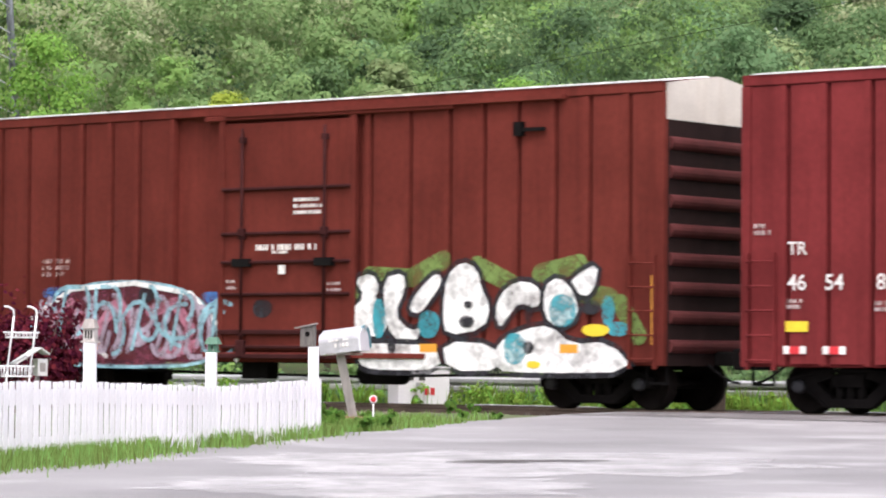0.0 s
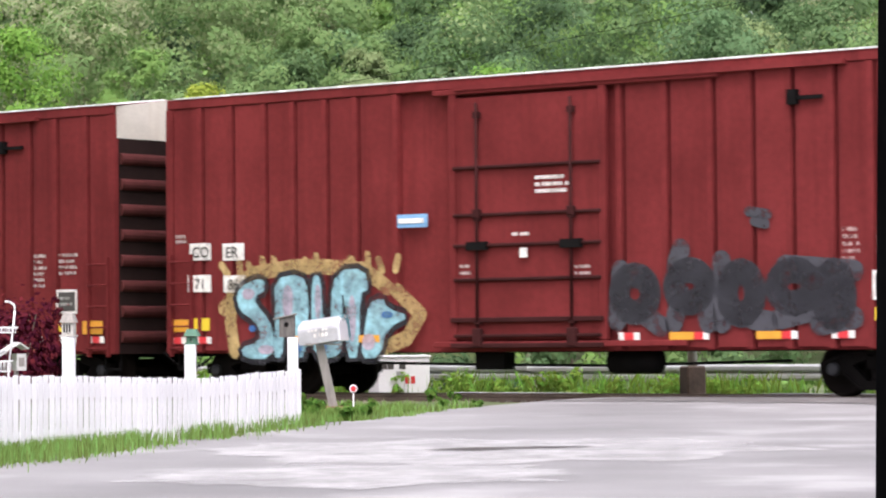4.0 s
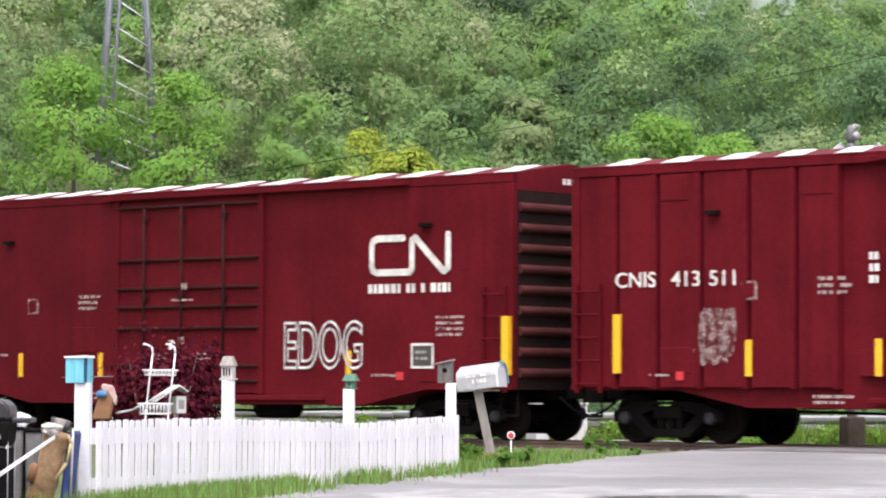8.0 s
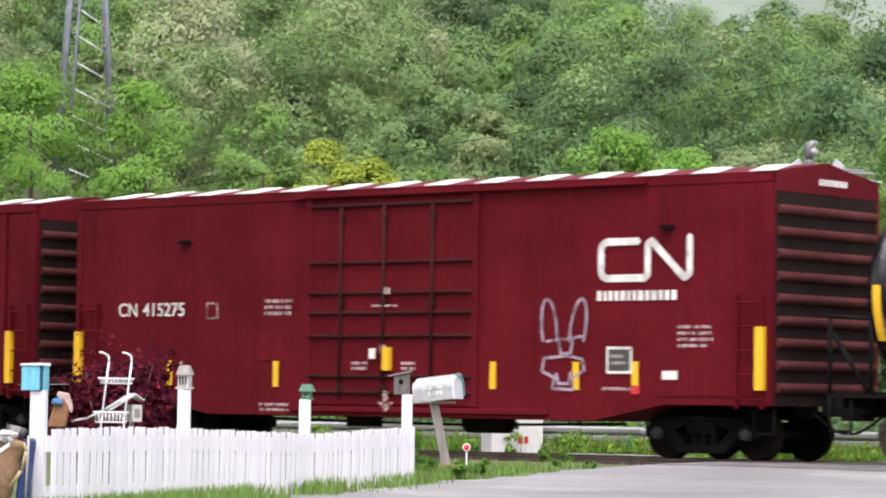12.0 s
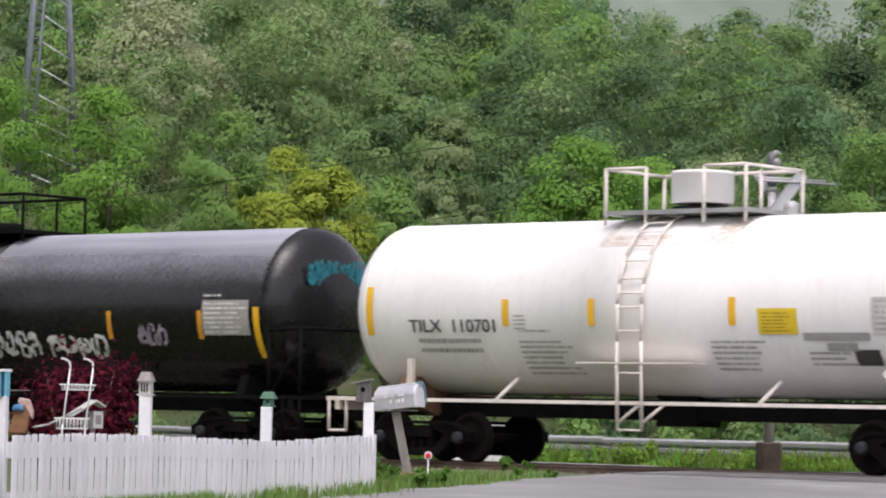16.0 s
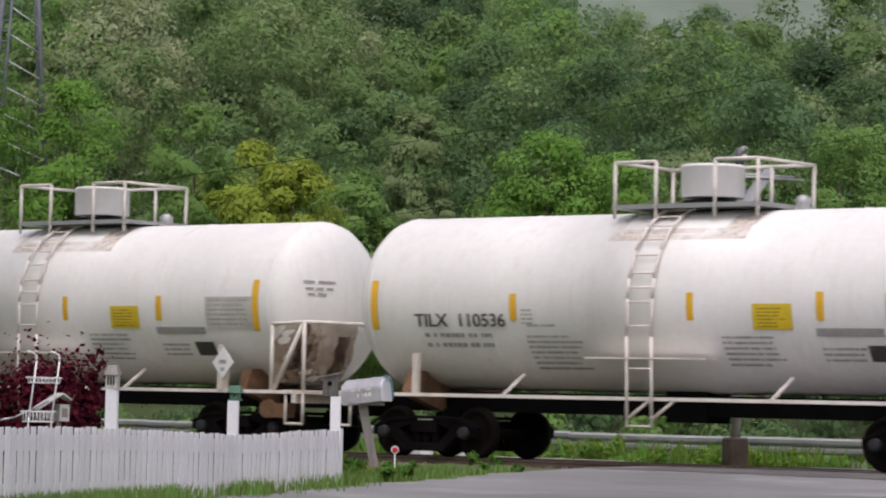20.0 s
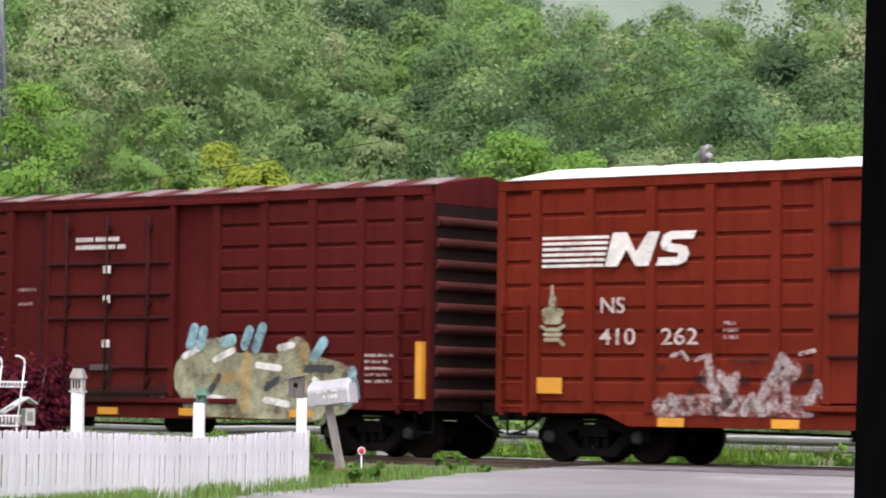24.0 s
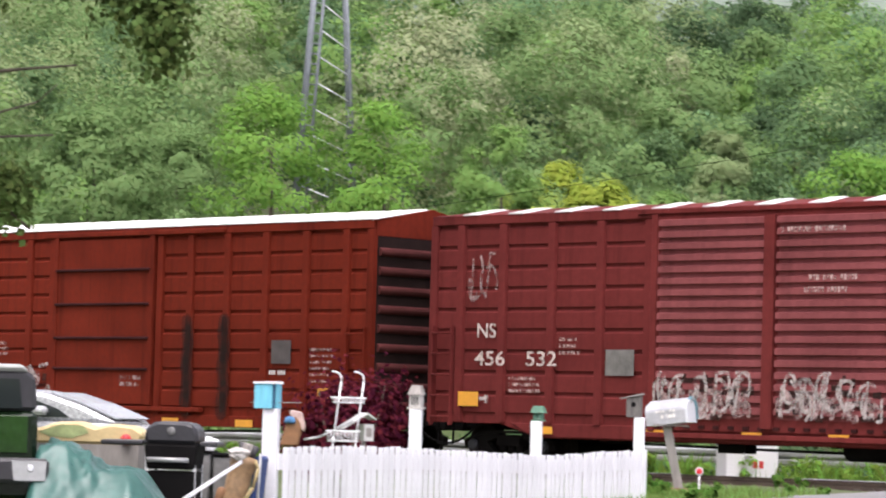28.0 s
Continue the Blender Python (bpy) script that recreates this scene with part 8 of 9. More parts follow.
# purple-leaved shrub
PLUM = leaf_mat("leaves_plum", (0.1, 0.016, 0.03), 0.02, 0.6, 0.35)
shrub = thing("purple_shrub", "purple-leaved garden shrub behind the fence", "shrub", pose(-3.4, 34.0, ground_z(-3.4, 34.0)))
gp = np.random.RandomState(5)
bm = B()
for k in range(9):
    a = k * 0.7
    rod(bm, (0.06 * math.cos(a), 0.06 * math.sin(a), -0.1), (0.62 * math.cos(a) * gp.uniform(0.5, 1.1), 0.5 * math.sin(a), gp.uniform(0.9, 1.45)), 0.018, 5, 0.006)
part("stems", bm, M_BARK, shrub)
q = np.concatenate([crown_quads(gp, 0.0, 0, 0.2, 0.72, 1.38, 34, 120, 0.036), crown_quads(gp, -0.45, 0, 0.2, 0.45, 1.15, 14, 90, 0.036), crown_quads(gp, 0.38, 0, 0.3, 0.38, 1.35, 12, 90, 0.036), crown_quads(gp, 0.55, 0, 0.8, 0.14, 1.0, 8, 22, 0.034), crown_quads(gp, 0.0, 0, 0.5, 0.85, 1.35, 60, 8, 0.036)])
part("foliage", quad_mesh("foliage", q, [PLUM]), None, shrub, "dense dark purple leaves")

# ---- yard clutter left of the fence ----
yard = lambda x, y: ground_z(x, y)
M_TARP = mat("green tarpaulin", (0.032, 0.105, 0.088), 0.35, var=0.15, scale=2.5, fine=14, bump=0.25)
tarp = thing("tarpaulin", "wrinkled green tarpaulin over a heap", "tarpaulin", pose(-4.5, 25.3, yard(-4.5, 25.3)))
bm = B()
rows = []
rt = random.Random(14)
creases = [(rt.uniform(-0.9, 0.9), rt.uniform(-0.8, 0.6), rt.uniform(0, math.pi), rt.uniform(0.015, 0.05), rt.uniform(0.05, 0.12)) for _ in range(34)]
for i in range(73):
    row = []
    for j in range(49):
        u, v = i / 72 * 2 - 1, j / 48 * 2 - 1
        across = min(1.0, (1 + v) * 1.7) * min(1.0, (1 - v) * 1.7)
        hgt = (1.0 - 0.23 * smooth(-0.5, 0.0, u) - 0.3 * smooth(0.35, 0.75, u)) * (1 - smooth(0.72, 1.0, abs(u)) * 0.9) * across ** 0.6
        for cu, cv, ca, amp, wide in creases:
            dist = abs((u - cu) * math.sin(ca) - (v - cv) * math.cos(ca))
            run = abs((u - cu) * math.cos(ca) + (v - cv) * math.sin(ca))
            hgt += amp * max(0.0, 1 - dist / wide) * max(0.0, 1 - run / 0.7) * min(1.0, hgt * 2)
        hgt += 0.05 * noise.noise((u * 4, v * 3, 1))
        row.append(bm.verts.new((u * 0.68, v * 0.72, max(hgt, 0.0) * 0.84 - 0.02)))
    rows.append(row)
for r, s2 in zip(rows, rows[1:]):
    for j in range(48):
        f = bm.faces.new((r[j], s2[j], s2[j + 1], r[j + 1]))
        f.smooth = True
part("cover", bm, M_TARP, tarp)

gz = yard(-4.28, 26.9)
M_SMOKE = mat("grey plastic", (0.16, 0.16, 0.155), 0.6, var=0.3, scale=5)
M_GRILL = mat("grill grey enamel", (0.035, 0.034, 0.038), 0.38, 0.2, var=0.15)
grill = thing("barbecue_grill", "dark grey gas barbecue with a rounded lid", "barbecue", pose(-4.19, 26.9, gz))
bm = B()
prism(bm, [(-0.23, 0.84), (0.23, 0.84), (0.235, 0.93), (0.2, 1.0), (0.12, 1.03), (-0.12, 1.035), (-0.2, 1.0), (-0.235, 0.93)], -0.24, 0.24)
part("lid", bm, M_GRILL, grill, bevel=0.03)
bm = B()
prism(bm, [(-0.21, 0.62), (0.21, 0.62), (0.235, 0.838), (-0.235, 0.838)], -0.24, 0.24)
part("fire_box", bm, M_BLACK, grill, bevel=0.02)
bm = B()
lathe(bm, [(0.01, -0.006), (0.035, -0.004), (0.037, 0.002)], (0, -0.246, 0.95), "y", 18)
part("badge", bm, M_SMOKE, grill, "plain oval badge")
bm = B()
rod(bm, (-0.2, -0.27, 0.7), (0.16, -0.27, 0.7), 0.022, 8)
part("handle", bm, M_STEEL, grill)
bm = B()
bx(bm, -0.21, 0.21, -0.22, 0.22, 0.1, 0.6)
part("cabinet", bm, M_BLACK, grill)
for x0, x1 in ((-0.62, -0.245), (0.245, 0.4)):
    bm = B()
    bx(bm, x0, x1, -0.22, 0.22, 0.82, 0.865)
    part("side_shelf", bm, M_GRILL, grill, bevel=0.012)
for x in (-0.2, 0.2):
    for y in (-0.2, 0.2):
        bm = B()
        rod(bm, (x, y, 0), (x, y, 0.66), 0.02, 6)
        part("leg", bm, M_STEEL, grill)

M_CREAM = mat("cream plastic", (0.6, 0.47, 0.24), 0.5, var=0.15, scale=3)
gz = yard(-5.05, 27.6)
boat = thing("plastic_sled", "cream and green plastic toy sled on boards", "sled", pose(-5.05, 27.6, gz))
bm = B()
bx(bm, -0.5, 0.45, -0.18, 0.18, 0.0, 0.8)
part("base_crate", bm, M_WOODGREY, boat, "grey wooden crate")
bm = B()
prism(bm, [(-0.6, 0.92), (-0.42, 0.94), (-0.3, 0.99), (-0.1, 1.0), (0.05, 0.95), (0.2, 0.985), (0.4, 0.97), (0.5, 0.9), (0.44, 0.8), (-0.5, 0.8)], -0.19, 0.19)
part("hull", bm, M_CREAM, boat, bevel=0.025)
bm = B()
prism(bm, [(-0.45, 0.9), (-0.25, 0.97), (-0.05, 0.96), (0.0, 0.9), (-0.15, 0.85), (-0.35, 0.86)], -0.197, -0.193)
part("green_panel", bm, mat("pale green plastic", (0.3, 0.36, 0.16), 0.6, var=0.3, scale=8), boat)
bm = B()
lathe(bm, [(0.01, -0.03), (0.04, -0.02), (0.05, 0.0), (0.04, 0.02)], (0.34, -0.22, 0.85), "y", 12)
part("red_knob", bm, M_RED, boat, "red knob")

gz = yard(-3.9, 28.0)
bag = thing("golf_bag", "worn tan golf bag leaning on the post", "golf bag", pose(-3.92, 28.0, gz, 0, 16, 0))
bm = B()
lathe(bm, [(0.1, 0.0), (0.12, 0.05), (0.11, 0.22), (0.125, 0.3), (0.11, 0.4), (0.12, 0.52), (0.105, 0.6), (0.12, 0.68), (0.12, 0.74), (0.09, 0.75)], (0, 0, 0), "z", 18)
for v in bm.verts:
    v.co.x += 0.03 * noise.noise((v.co.x * 9, v.co.y * 9, v.co.z * 7))
    v.co.y += 0.03 * noise.noise((v.co.z * 8, v.co.x * 9, 4))
part("body", bm, mat("worn tan leather", (0.3, 0.19, 0.1), 0.55, var=0.4, scale=6), bag)
bm = B()
lathe(bm, [(0.02, -0.06), (0.05, -0.05), (0.055, 0.1), (0.03, 0.12)], (-0.1, -0.06, 0.3), "z", 10)
part("pocket", bm, M_BROWN, bag)
bm = B()
pipe(bm, [(0.1, -0.06, 0.74), (0.15, -0.1, 0.68), (0.16, -0.1, 0.5), (0.1, -0.1, 0.32)], 0.016)
part("strap", bm, mat("tan strap", (0.42, 0.33, 0.16), 0.7), bag)
for k in range(4):
    bm = B()
    a = k * 1.5
    rod(bm, (0.05 * math.cos(a), 0.05 * math.sin(a), 0.72), (0.07 * math.cos(a), 0.07 * math.sin(a), 0.86), 0.02, 7, 0.035)
    part("club_cover", bm, M_WOODGREY if k % 2 else M_GRILL, bag)
towel = thing("towel", "crumpled grey-white towel on the golf bag", "towel", pose(-3.77, 27.9, gz + 0.74))
bm = B()
bmesh.ops.create_icosphere(bm, subdivisions=3, radius=0.1)
for v in bm.verts:
    v.co *= 0.75 + 0.6 * abs(noise.noise(v.co * 13))
    v.co.z *= 0.7
part("cloth", bm, M_GREYWHITE, towel)
roll = thing("folded_chair", "folded blue garden chair beside the post", "chair", pose(-3.66, 28.2, yard(-3.72, 28.2), 0, 6, 0))
bm = B()
bx(bm, -0.05, 0.03, -0.2, 0.2, 0.05, 0.72)
part("seat_cloth", bm, mat("navy cloth", (0.03, 0.06, 0.2), 0.8), roll, bevel=0.02)
for y in (-0.2, 0.2):
    bm = B()
    rod(bm, (0.05, y, 0), (0.0, y, 0.75), 0.014, 6)
    part("leg", bm, M_STEEL, roll)

gz = yard(-4.05, 28.5)
for k, (x0, x1, z1) in enumerate(((-4.24, -4.08, 0.72), (-4.06, -3.9, 0.7))):
    bin1 = thing("storage_bin", "grey plastic storage bin with a dark lid", "bin", pose((x0 + x1) / 2, 28.5, gz), group="storage bins")
    w = (x1 - x0) / 2
    bm = B()
    prism(bm, [(-w + 0.015, 0), (w - 0.015, 0), (w, z1), (-w, z1)], -0.2, 0.2)
    part("bin", bm, M_SMOKE, bin1, bevel=0.015)
    bm = B()
    bx(bm, -w - 0.01, w + 0.01, -0.22, 0.22, z1 + 0.002, z1 + 0.03)
    part("lid", bm, M_BLACK, bin1, bevel=0.008)
cloth = thing("cloth_bundle", "crumpled white cloth on the bins", "cloth", pose(-4.15, 28.45, gz + 0.8))
bm = B()
bmesh.ops.create_icosphere(bm, subdivisions=3, radius=0.12)
for v in bm.verts:
    v.co *= 0.75 + 0.6 * abs(noise.noise(v.co * 11))
    v.co.z *= 0.8
part("cloth", bm, M_PICKET, cloth)

pole = thing("aluminium_pole", "two thin aluminium poles leaning over the clutter", "pole", pose(-4.06, 26.5, yard(-4.06, 26.5)))
for dz in (0.0, 0.03):
    bm = B()
    rod(bm, (-0.5, 0.0, dz), (0.5, 0.1, 0.7 + dz * 0.6), 0.008, 8)
    part("tube", bm, M_MAILDOOR, pole)

# dark pickup truck
M_DARKGREEN = mat("dark green car paint", (0.006, 0.014, 0.006), 0.12, 0.1, var=0.08)
M_GLASS = glass_mat("dark window glass")
pick = thing("pickup_truck", "dark green pickup truck with a pale-topped bed cap", "pickup truck", pose(-6.19, 25.78, yard(-6.0, 26.0) - 0.02, 0, 0, 12))
bm = B()
prism(bm, [(-0.95, 0.4), (0.95, 0.4), (0.98, 0.6), (0.98, 1.0), (0.97, 1.12), (-0.97, 1.12), (-0.98, 1.0), (-0.98, 0.6)], -1.0, 4.2)
part("body", bm, M_DARKGREEN, pick, bevel=0.04)
bm = B()
prism(bm, [(-0.97, 1.122), (0.97, 1.122), (0.95, 1.4), (0.88, 1.45), (-0.88, 1.45), (-0.95, 1.4)], -0.98, 1.7)
cap = part("bed_cap", bm, M_GRILL, pick, "dark bed cap", 0.03)
bm = B()
prism(bm, [(-0.9, 1.44), (0.9, 1.44), (0.84, 1.5), (-0.84, 1.5)], -1.0, 1.7)
part("cap_roof", bm, mat("dull cap roof", (0.3, 0.31, 0.29), 0.4), cap, "pale cap roof", 0.025)
bm = B()
prism(bm, [(-0.85, 1.14), (0.85, 1.14), (0.82, 1.38), (-0.82, 1.38)], -1.0, -0.981)
part("rear_window", bm, M_GLASS, pick)
bm = B()
prism(bm, [(0.5, 1.16), (0.55, 1.16), (0.56, 1.26), (0.52, 1.3), (0.49, 1.26)], -1.03, -1.0)
part("window_latch", bm, M_MAILDOOR, pick, "chrome latch", 0.008)
bm = B()
bx(bm, -0.9, 0.9, -1.012, -1.0, 0.78, 1.08)
part("tailgate", bm, mat("green tailgate paint", (0.012, 0.04, 0.006), 0.15, 0.1, var=0.3, scale=2), pick, "dark green glossy tailgate", 0.004)
bm = B()
bx(bm, -1.05, 1.08, -1.22, -1.0, 0.54, 0.74)
bump = part("bumper", bm, M_GRILL, pick, "grey step bumper", 0.03)
bm = B()
prism(bm, [(0.8, 0.56), (1.05, 0.56), (1.06, 0.72), (0.78, 0.72)], -1.235, -1.221)
part("step_plate", bm, M_STEEL, bump)
bm = B()
lathe(bm, [(0.02, -0.006), (0.03, 0.0)], (0.93, -1.24, 0.66), "y", 10)
part("bolt", bm, M_MAILDOOR, bump)
for x in (-0.82, 0.82):
    for y in (-0.1, 3.2):
        bm = B()
        lathe(bm, [(0.2, -0.11), (0.34, -0.11), (0.37, -0.08), (0.37, 0.08), (0.34, 0.11), (0.2, 0.11)], (x, y, 0.37), "x", 22)
        part("wheel", bm, M_BLACK, pick)

# silver car
M_SILVER = mat("silver car paint", (0.45, 0.46, 0.47), 0.25, 0.3, var=0.05)
sedan = thing("parked_car", "silver parked car with a raked windscreen", "car", pose(-7.75, 38.0, yard(-7.75, 38.0) - 0.16, 0, 0, -8))
bm = B()
prism(bm, [(-2.1, 0.3), (2.0, 0.3), (2.1, 0.6), (1.95, 0.85), (1.3, 0.98), (-2.0, 1.0), (-2.15, 0.7)], -0.85, 0.85)
part("body", bm, M_SILVER, sedan, bevel=0.06)
bm = B()
prism(bm, [(-1.8, 1.0), (1.35, 0.98), (0.9, 1.18), (0.45, 1.32), (-0.1, 1.38), (-1.0, 1.35)], -0.72, 0.72)
part("cabin", bm, M_SILVER, sedan, bevel=0.05)
bm = B()
prism(bm, [(-1.5, 1.04), (0.75, 1.04), (0.6, 1.14), (0.25, 1.26), (-0.2, 1.32), (-0.95, 1.31)], -0.74, -0.722)
part("side_window", bm, M_GLASS, sedan)
# the sky's reflection is put into the glass's pale base colour
bm = B()
prism(bm, [(1.3, 1.03), (0.88, 1.2), (0.45, 1.33), (0.46, 1.345), (0.9, 1.215), (1.33, 1.045)], -0.62, 0.62)
part("windscreen", bm, mat("sky-bright windscreen glass", (0.36, 0.38, 0.4), 0.12, 0.0, var=0.08), sedan, "windscreen bright with sky")
bm = B()
bx(bm, 0.25, 0.5, -0.9, -0.76, 1.06, 1.17)
part("mirror", bm, M_SILVER, sedan, "", 0.04)
for x in (-1.35, 1.4):
    for y in (-0.78, 0.78):
        bm = B()
        lathe(bm, [(0.18, -0.1), (0.3, -0.1), (0.32, -0.07), (0.32, 0.07), (0.3, 0.1), (0.18, 0.1)], (x, y, 0.32), "y", 20)
        part("wheel", bm, M_BLACK, sedan)

# ---- the near tree whose boughs hang into view ----
near = thing("maple_tree", "big dark maple with drooping leafy boughs and bare twigs", "tree", pose(-17.6, 48.0, yard(-17.6, 48.0)))
K = 1.92
bm = B()
rod(bm, (0, 0, -0.3), (0.5, 0, 6.0), 0.5, 10, 0.4)
rod(bm, (0.5, 0, 6.0), (1.2, 0.4, 13.0), 0.4, 9, 0.15)
part("trunk", bm, M_BARK, near)
boughs = [[(0.3, 0, 3.6), (2.4, -0.4, 4.6), (4.2, -0.6, 4.9), (5.15, -0.7, 4.6), (5.3, -0.7, 4.0)], [(0.2, 0, 2.8), (2.0, 0, 3.4), (3.6, 0.1, 3.55), (4.2, 0.1, 3.62), (4.65, 0.1, 3.66)], [(0.2, 0, 2.6), (2.2, -0.2, 2.95), (3.6, -0.2, 2.9), (4.1, -0.2, 2.6)], [(3.6, 0.1, 3.55), (4.1, 0.1, 3.25), (4.45, 0.1, 3.35), (4.55, 0.1, 3.5)], [(3.0, 0.1, 3.5), (3.9, 0.1, 3.05), (4.5, 0.1, 3.08)]]
for nb, pts in enumerate(boughs):
    bm = B()
    dx, dz = (-0.75, 0.6) if nb in (1, 3, 4) else (0.0, 0.0)
    pts = [(x * K + dx + 0.12 * math.sin(z * 9), y * K, (z + 0.2 - EYE) * K + EYE - 0.45 + dz) for x, y, z in pts]
    for k, (p, q) in enumerate(zip(pts, pts[1:])):
        r = 0.13 if pts[0][0] < 2 else 0.04
        rod(bm, p, q, r * 0.58 ** k, 6, r * 0.58 ** (k + 1))
    part("bough", bm, M_BARK, near)
gm = np.random.RandomState(9)
# high clumps out of view are added to shade the train at the left
clumps = [(5.15, -0.7, 4.3, 0.35, 0.9), (4.95, -0.7, 4.75, 0.5, 0.8), (4.4, -0.6, 4.95, 0.6, 0.7), (3.8, -0.2, 2.92, 0.12, 0.22), (3.94, -0.2, 2.84, 0.1, 0.16), (3.3, -0.3, 4.8, 0.8, 0.9), (2.0, 0, 3.6, 0.7, 1.0), (1.0, 0, 5.2, 1.6, 2.2), (0, 0.5, 6.6, 2.2, 2.4), (2.2, -0.2, 5.8, 1.6, 1.5), (-1.0, 0, 5.0, 1.8, 2.2), (4.0, 0.6, 6.4, 1.6, 1.7), (3.0, 2.0, 6.6, 1.7, 1.8), (1.0, 2.6, 6.2, 1.9, 2.2), (2.4, -1.2, 6.9, 1.6, 1.8), (1.2, 0.6, 7.8, 1.9, 1.8), (5.2, 2.6, 7.2, 1.6, 1.6), (3.6, 4.2, 7.2, 1.8, 1.7), (1.4, 4.6, 7.0, 1.9, 1.9), (-0.6, 3.6, 6.6, 1.9, 2.0), (6.2, 0.8, 7.4, 1.4, 1.4)]
q = np.concatenate([crown_quads(gm, x * K, y * K, (z + 0.2 - EYE) * K + EYE - 0.45 - h * K / 2, r * K, h * K, 12, 170 if r > 0.3 else 22, 0.075) for x, y, z, r, h in clumps])
# loosen the clumps into hanging sprays
q[:, :3] += np.repeat(gm.normal(0, 1, (len(q) // 4, 3)) * (0.14, 0.14, 0.26), 4, axis=0)
part("leaves", quad_mesh("leaves", q, [leaf_mat("leaves_olive", (0.11, 0.16, 0.05))]), None, near, "dark green leaves")

# ---- grass ----
GRASS = leaf_mat("grass blades", (0.2, 0.31, 0.085), 0.03, 0.45, 0.35)


def blades(name, count, place, tall, label, m=None, lean=0.35):
    gb = np.random.RandomState(len(name) * 7 + count)
    pts = np.array([place(gb) for _ in range(count)])
    a = gb.uniform(0, math.tau, count)
    hgt = tall * gb.uniform(0.35, 1.15, count)
    w = 0.005 + 0.007 * gb.uniform(0, 1, count)
    side = np.stack([np.cos(a), np.sin(a), 0 * a], 1) * w[:, None]
    bend = np.stack([np.cos(a + 1.4), np.sin(a + 1.4), 0 * a], 1) * (hgt * gb.uniform(0, lean, count))[:, None]
    up = np.array([0, 0, 1.0])
    v = np.stack([pts - side, pts + side, pts + side * 0.7 + up * (hgt * 0.6)[:, None] + bend * 0.4, pts + up * hgt[:, None] + bend], 1)
    me = quad_mesh(name, v.reshape(-1, 3), [m or GRASS])
    return tagged(new(name, me), label, "grass", kind="stuff")


def verge(gb):
    """Along the foot of the fence, up to the road's edge."""
    s = gb.uniform(-1.2, 9.6)
    x, y = POSTS[0][0] + s * 0.3535, POSTS[0][1] + s * 0.9354
    if noise.noise((s * 0.9, 3.0, 1.0)) < gb.uniform(-0.35, 0.25):
        s = gb.normal(1.6, 1.1)
        x, y = POSTS[0][0] + s * 0.3535, POSTS[0][1] + s * 0.9354
    k = abs(gb.normal(0, 0.3))
    px, py = x + 0.03 + k * 0.9 * (1.35 - 0.08 * s), y - k * 0.35
    return px, py, ground_z(px, py) - 0.01


def by_mailbox(gb):
    y = gb.uniform(37.2, 43.8)
    left = -0.1 + (y - 37.2) * 0.02 - 0.5
    right = edge_x(y) + 0.15
    x = gb.uniform(min(left, right - 0.5), right)
    if noise.noise((x * 2.2, y * 1.1, 2)) < -0.08:
        x, y = x * 0.3 + 0.1, 40.2 + (y - 40.2) * 0.4
    return x, y, ground_z(x, y) - 0.01


def far_verge(gb):
    a, n = gb.uniform(-70, 12), CENTRE + gb.uniform(3.2, 6.2)
    x, y = on_track(a, n)
    return x, y, ground_z(x, y)


def weeds(gb):
    c = gb.choice([-52, -47.5, -44, -40, -36.2, -33.5, -31.5, -30.2, -26.5, -24.0])
    a, n = c + gb.normal(0, 0.7), CENTRE + 5.2 + gb.uniform(-0.6, 0.7)
    x, y = on_track(a, n)
    return x, y, ground_z(x, y)


blades("verge_grass", 7000, verge, 0.2, "long green grass along the foot of the fence")
blades("mailbox_grass", 7000, by_mailbox, 0.15, "green grass and weeds round the mailbox stand")
blades("far_grass", 9000, far_verge, 0.13, "green grass beyond the track")
M_WEED = leaf_mat("weed leaves", (0.2, 0.33, 0.06), 0.03, 0.35, 0.35)
blades("far_weeds", 2600, weeds, 0.55, "tall bright weeds by the guardrail", M_WEED, 0.5)
gf = np.random.RandomState(33)
q = []
for c in (-56, -52, -47.5, -44, -40, -37.5, -36.2, -33.5, -32.6, -31.5, -30.2, -26.5, -25.4, -24.0, -20.5, -17.0):
    for k in range(5):
        x, y = on_track(c + gf.normal(0, 0.8), CENTRE + 5.0 + gf.uniform(-0.7, 0.5))
        q.append(crown_quads(gf, x, y, ground_z(x, y) - 0.05, gf.uniform(0.2, 0.4), gf.uniform(0.3, 0.75), 6, 26, 0.05))
tagged(new("guardrail_weeds", quad_mesh("guardrail_weeds", np.concatenate(q), [M_WEED])), "leafy bright green weeds before the guardrail", "weeds", kind="stuff")

gk = np.random.RandomState(41)
q, tone = [], []
for row, (off, tall) in enumerate(((8.6, 0.9), (10.6, 1.5))):
    for k in range(62):
        x, y = on_track(-82 + 1.5 * k + gk.normal(0, 0.4), CENTRE + off + gk.uniform(-0.6, 0.6))
        c = crown_quads(gk, x, y, ground_z(x, y) - 0.15, gk.uniform(0.7, 1.2), tall * gk.uniform(0.7, 1.3), 9, 60, 0.075)
        q.append(c)
        tone.append(np.full(len(c) // 4, gk.choice([0, 1, 2, 5, 7])))
tagged(new("trackside_bushes", quad_mesh("trackside_bushes", np.concatenate(q), LEAVES, np.concatenate(tone))), "low mixed green bushes behind the guardrail", "bushes", kind="stuff")

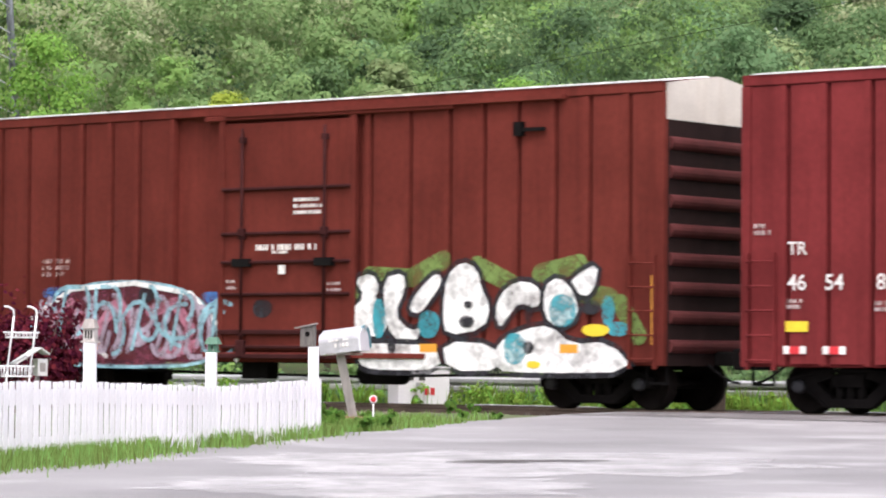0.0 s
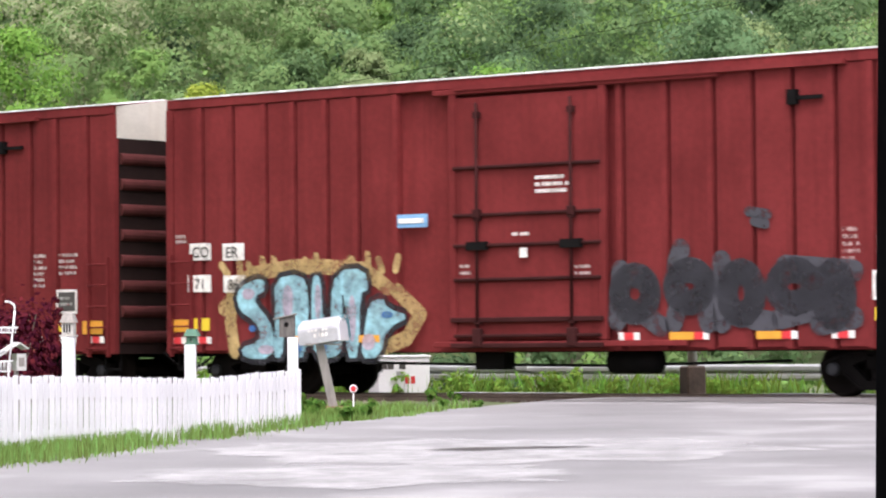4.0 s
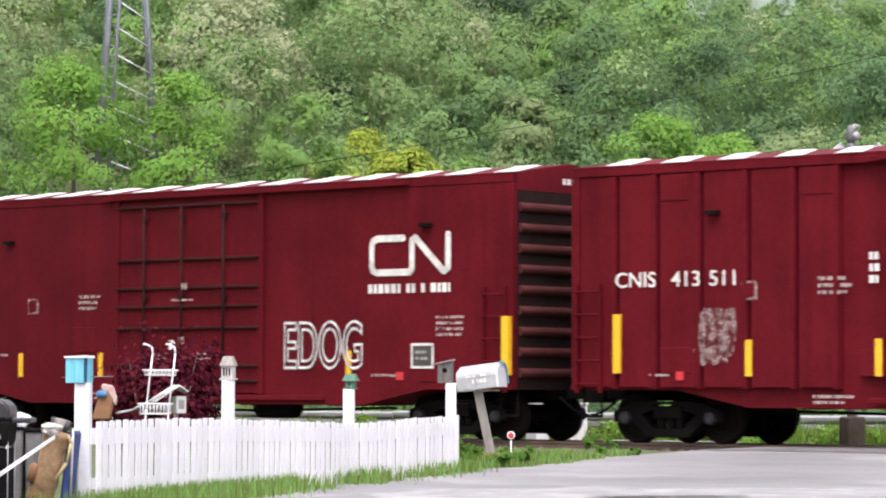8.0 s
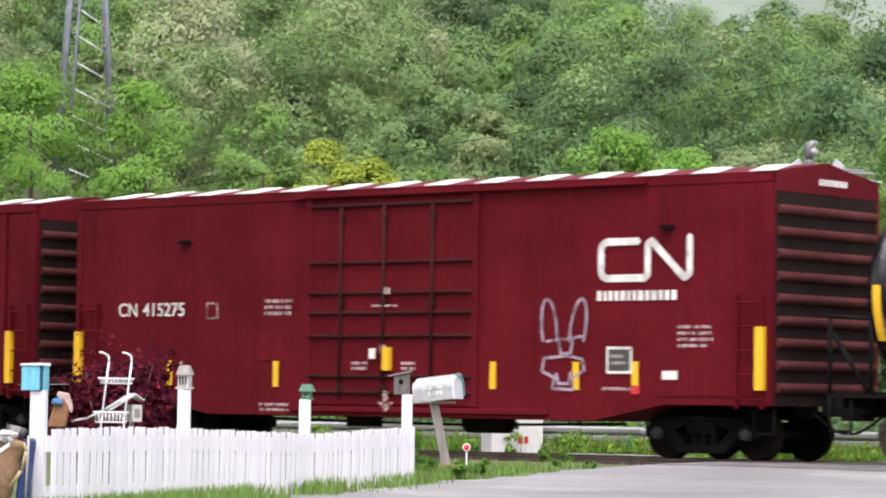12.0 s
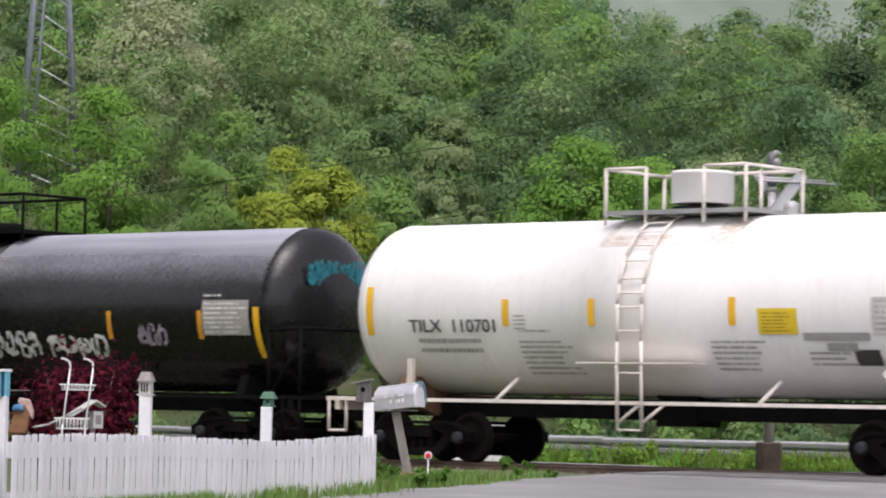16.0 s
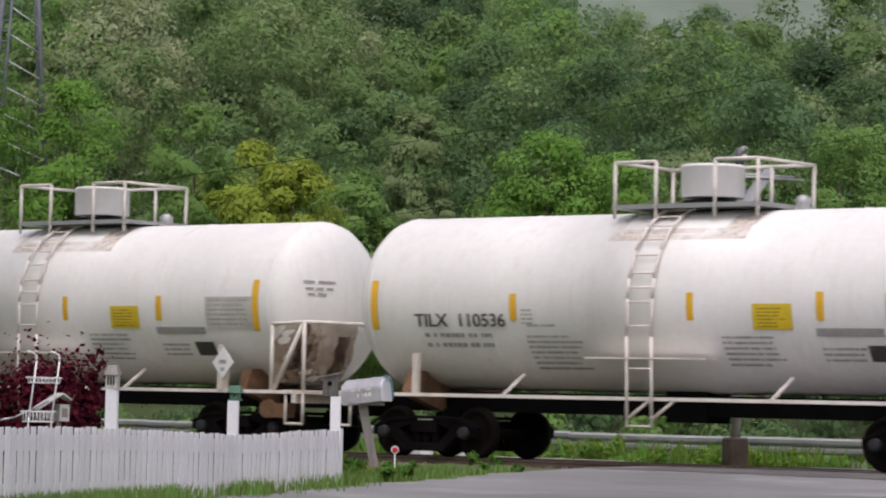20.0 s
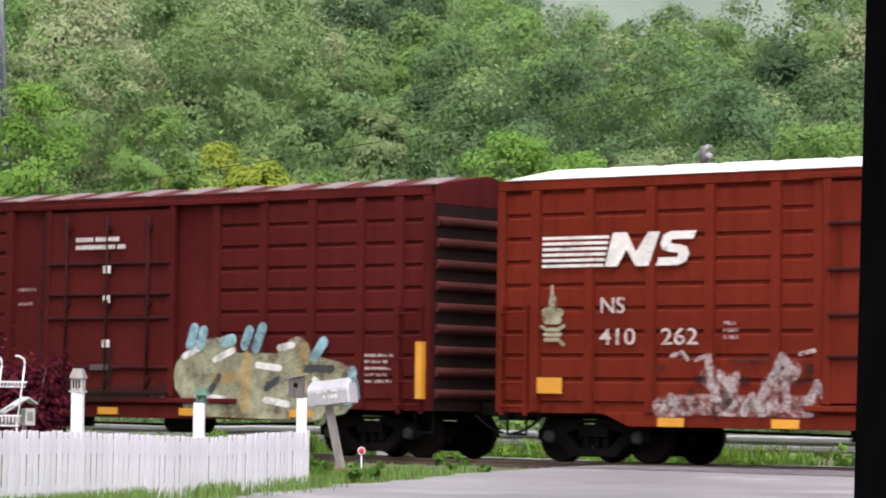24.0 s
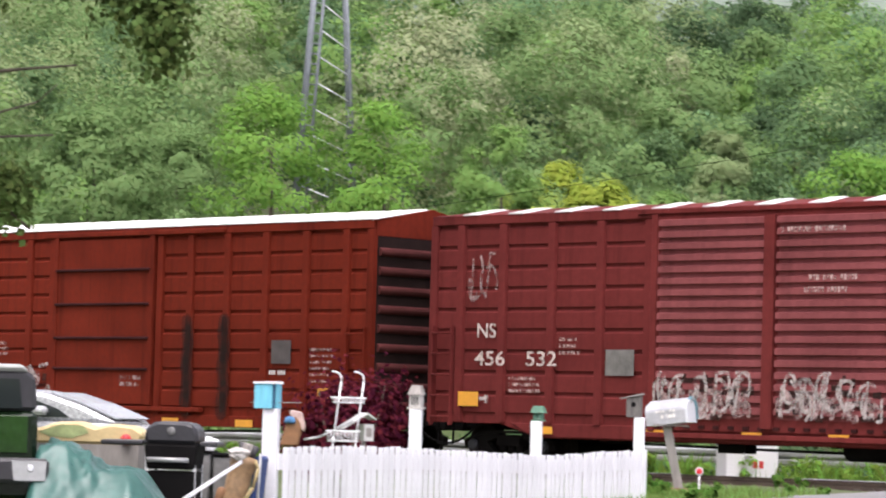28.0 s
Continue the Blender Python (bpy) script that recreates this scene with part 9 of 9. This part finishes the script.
# broad-leaved weeds by the mailbox
gw = np.random.RandomState(21)
q = []
for k in range(26):
    y = gw.uniform(38.5, 46)
    x = gw.uniform(-0.3, edge_x(y) + 0.05)
    q.append(crown_quads(gw, x, y, ground_z(x, y) - 0.05, 0.14, gw.uniform(0.15, 0.38), 4, 12, 0.045))
tagged(new("verge_weeds", quad_mesh("verge_weeds", np.concatenate(q), [leaf_mat("weed green", (0.09, 0.18, 0.035))])), "leafy weeds on the verge", "weeds", kind="stuff")

# ---- the window pillar beside the camera ----
M_TRIM = mat("black window trim", (0.0025, 0.0025, 0.003), 0.9, var=0.1, scale=8, bump=0.1, spec=0.02)
cabin = thing("car_cabin", "dark cabin of the parked car round the camera", "car cabin", pose(0, 0, 0))
bm = B()
prism(bm, [(PILLAR_X + 0.002, PILLAR_Y - 0.05), (PILLAR_X - 0.0025, PILLAR_Y), (PILLAR_X + 0.16, PILLAR_Y), (PILLAR_X + 0.2, PILLAR_Y - 0.12), (PILLAR_X + 0.03, PILLAR_Y - 0.12)], 0.9, 1.63, "z")
bmesh.ops.transform(bm, matrix=Matrix.Rotation(radians(1.0), 4, "Y"), space=Matrix.Translation((-PILLAR_X, 0, -EYE)), verts=bm.verts)
part("window_pillar", bm, M_TRIM, cabin, "matt black window pillar")
# unseen panels, added round the camera to keep daylight off the pillar
M_LINING = mat("grey cabin lining", (0.03, 0.03, 0.032), 0.9, var=0.15, scale=6)
for nm, dims in (("roof_lining", (-1.6, 1.6, -1.0, 0.66, 1.63, 1.68)), ("far_side", (-1.6, 1.6, -1.06, -1.002, 0.0, 1.68)), ("near_door", (-1.6, 1.6, 0.6, 0.66, 0.0, 0.92)), ("front_wall", (1.602, 1.66, -1.0, 0.66, 0.0, 1.68)), ("back_wall", (-1.66, -1.602, -1.0, 0.66, 0.0, 1.68))):
    bm = B()
    bx(bm, *dims)
    part(nm, bm, M_LINING, cabin, bevel=0.01)


# ---- what moves ----
def motions():
    """The train rolls by; each wheelset turns with the way that it has gone."""
    for car, q in CARS:
        rows = []
        for t, s in TRAVEL:
            p = U * (q - s) + N * CENTRE
            rows.append((t, pose(p.x, p.y, RAIL, 0, 0, TRACK)))
        walk(car, rows)
    ts, ss = [r[0] for r in TRAVEL], [r[1] for r in TRAVEL]
    steps = [i / 12 for i in range(28 * 12 + 1)]
    turns = [-math.degrees((float(np.interp(t, ts, ss)) - ss[0]) / WHEEL_R) for t in steps]
    for ob, d in WHEELS:
        walk(ob, [(t, pose(d, 0, WHEEL_R, 0, a, 0)) for t, a in zip(steps, turns)])


motions()
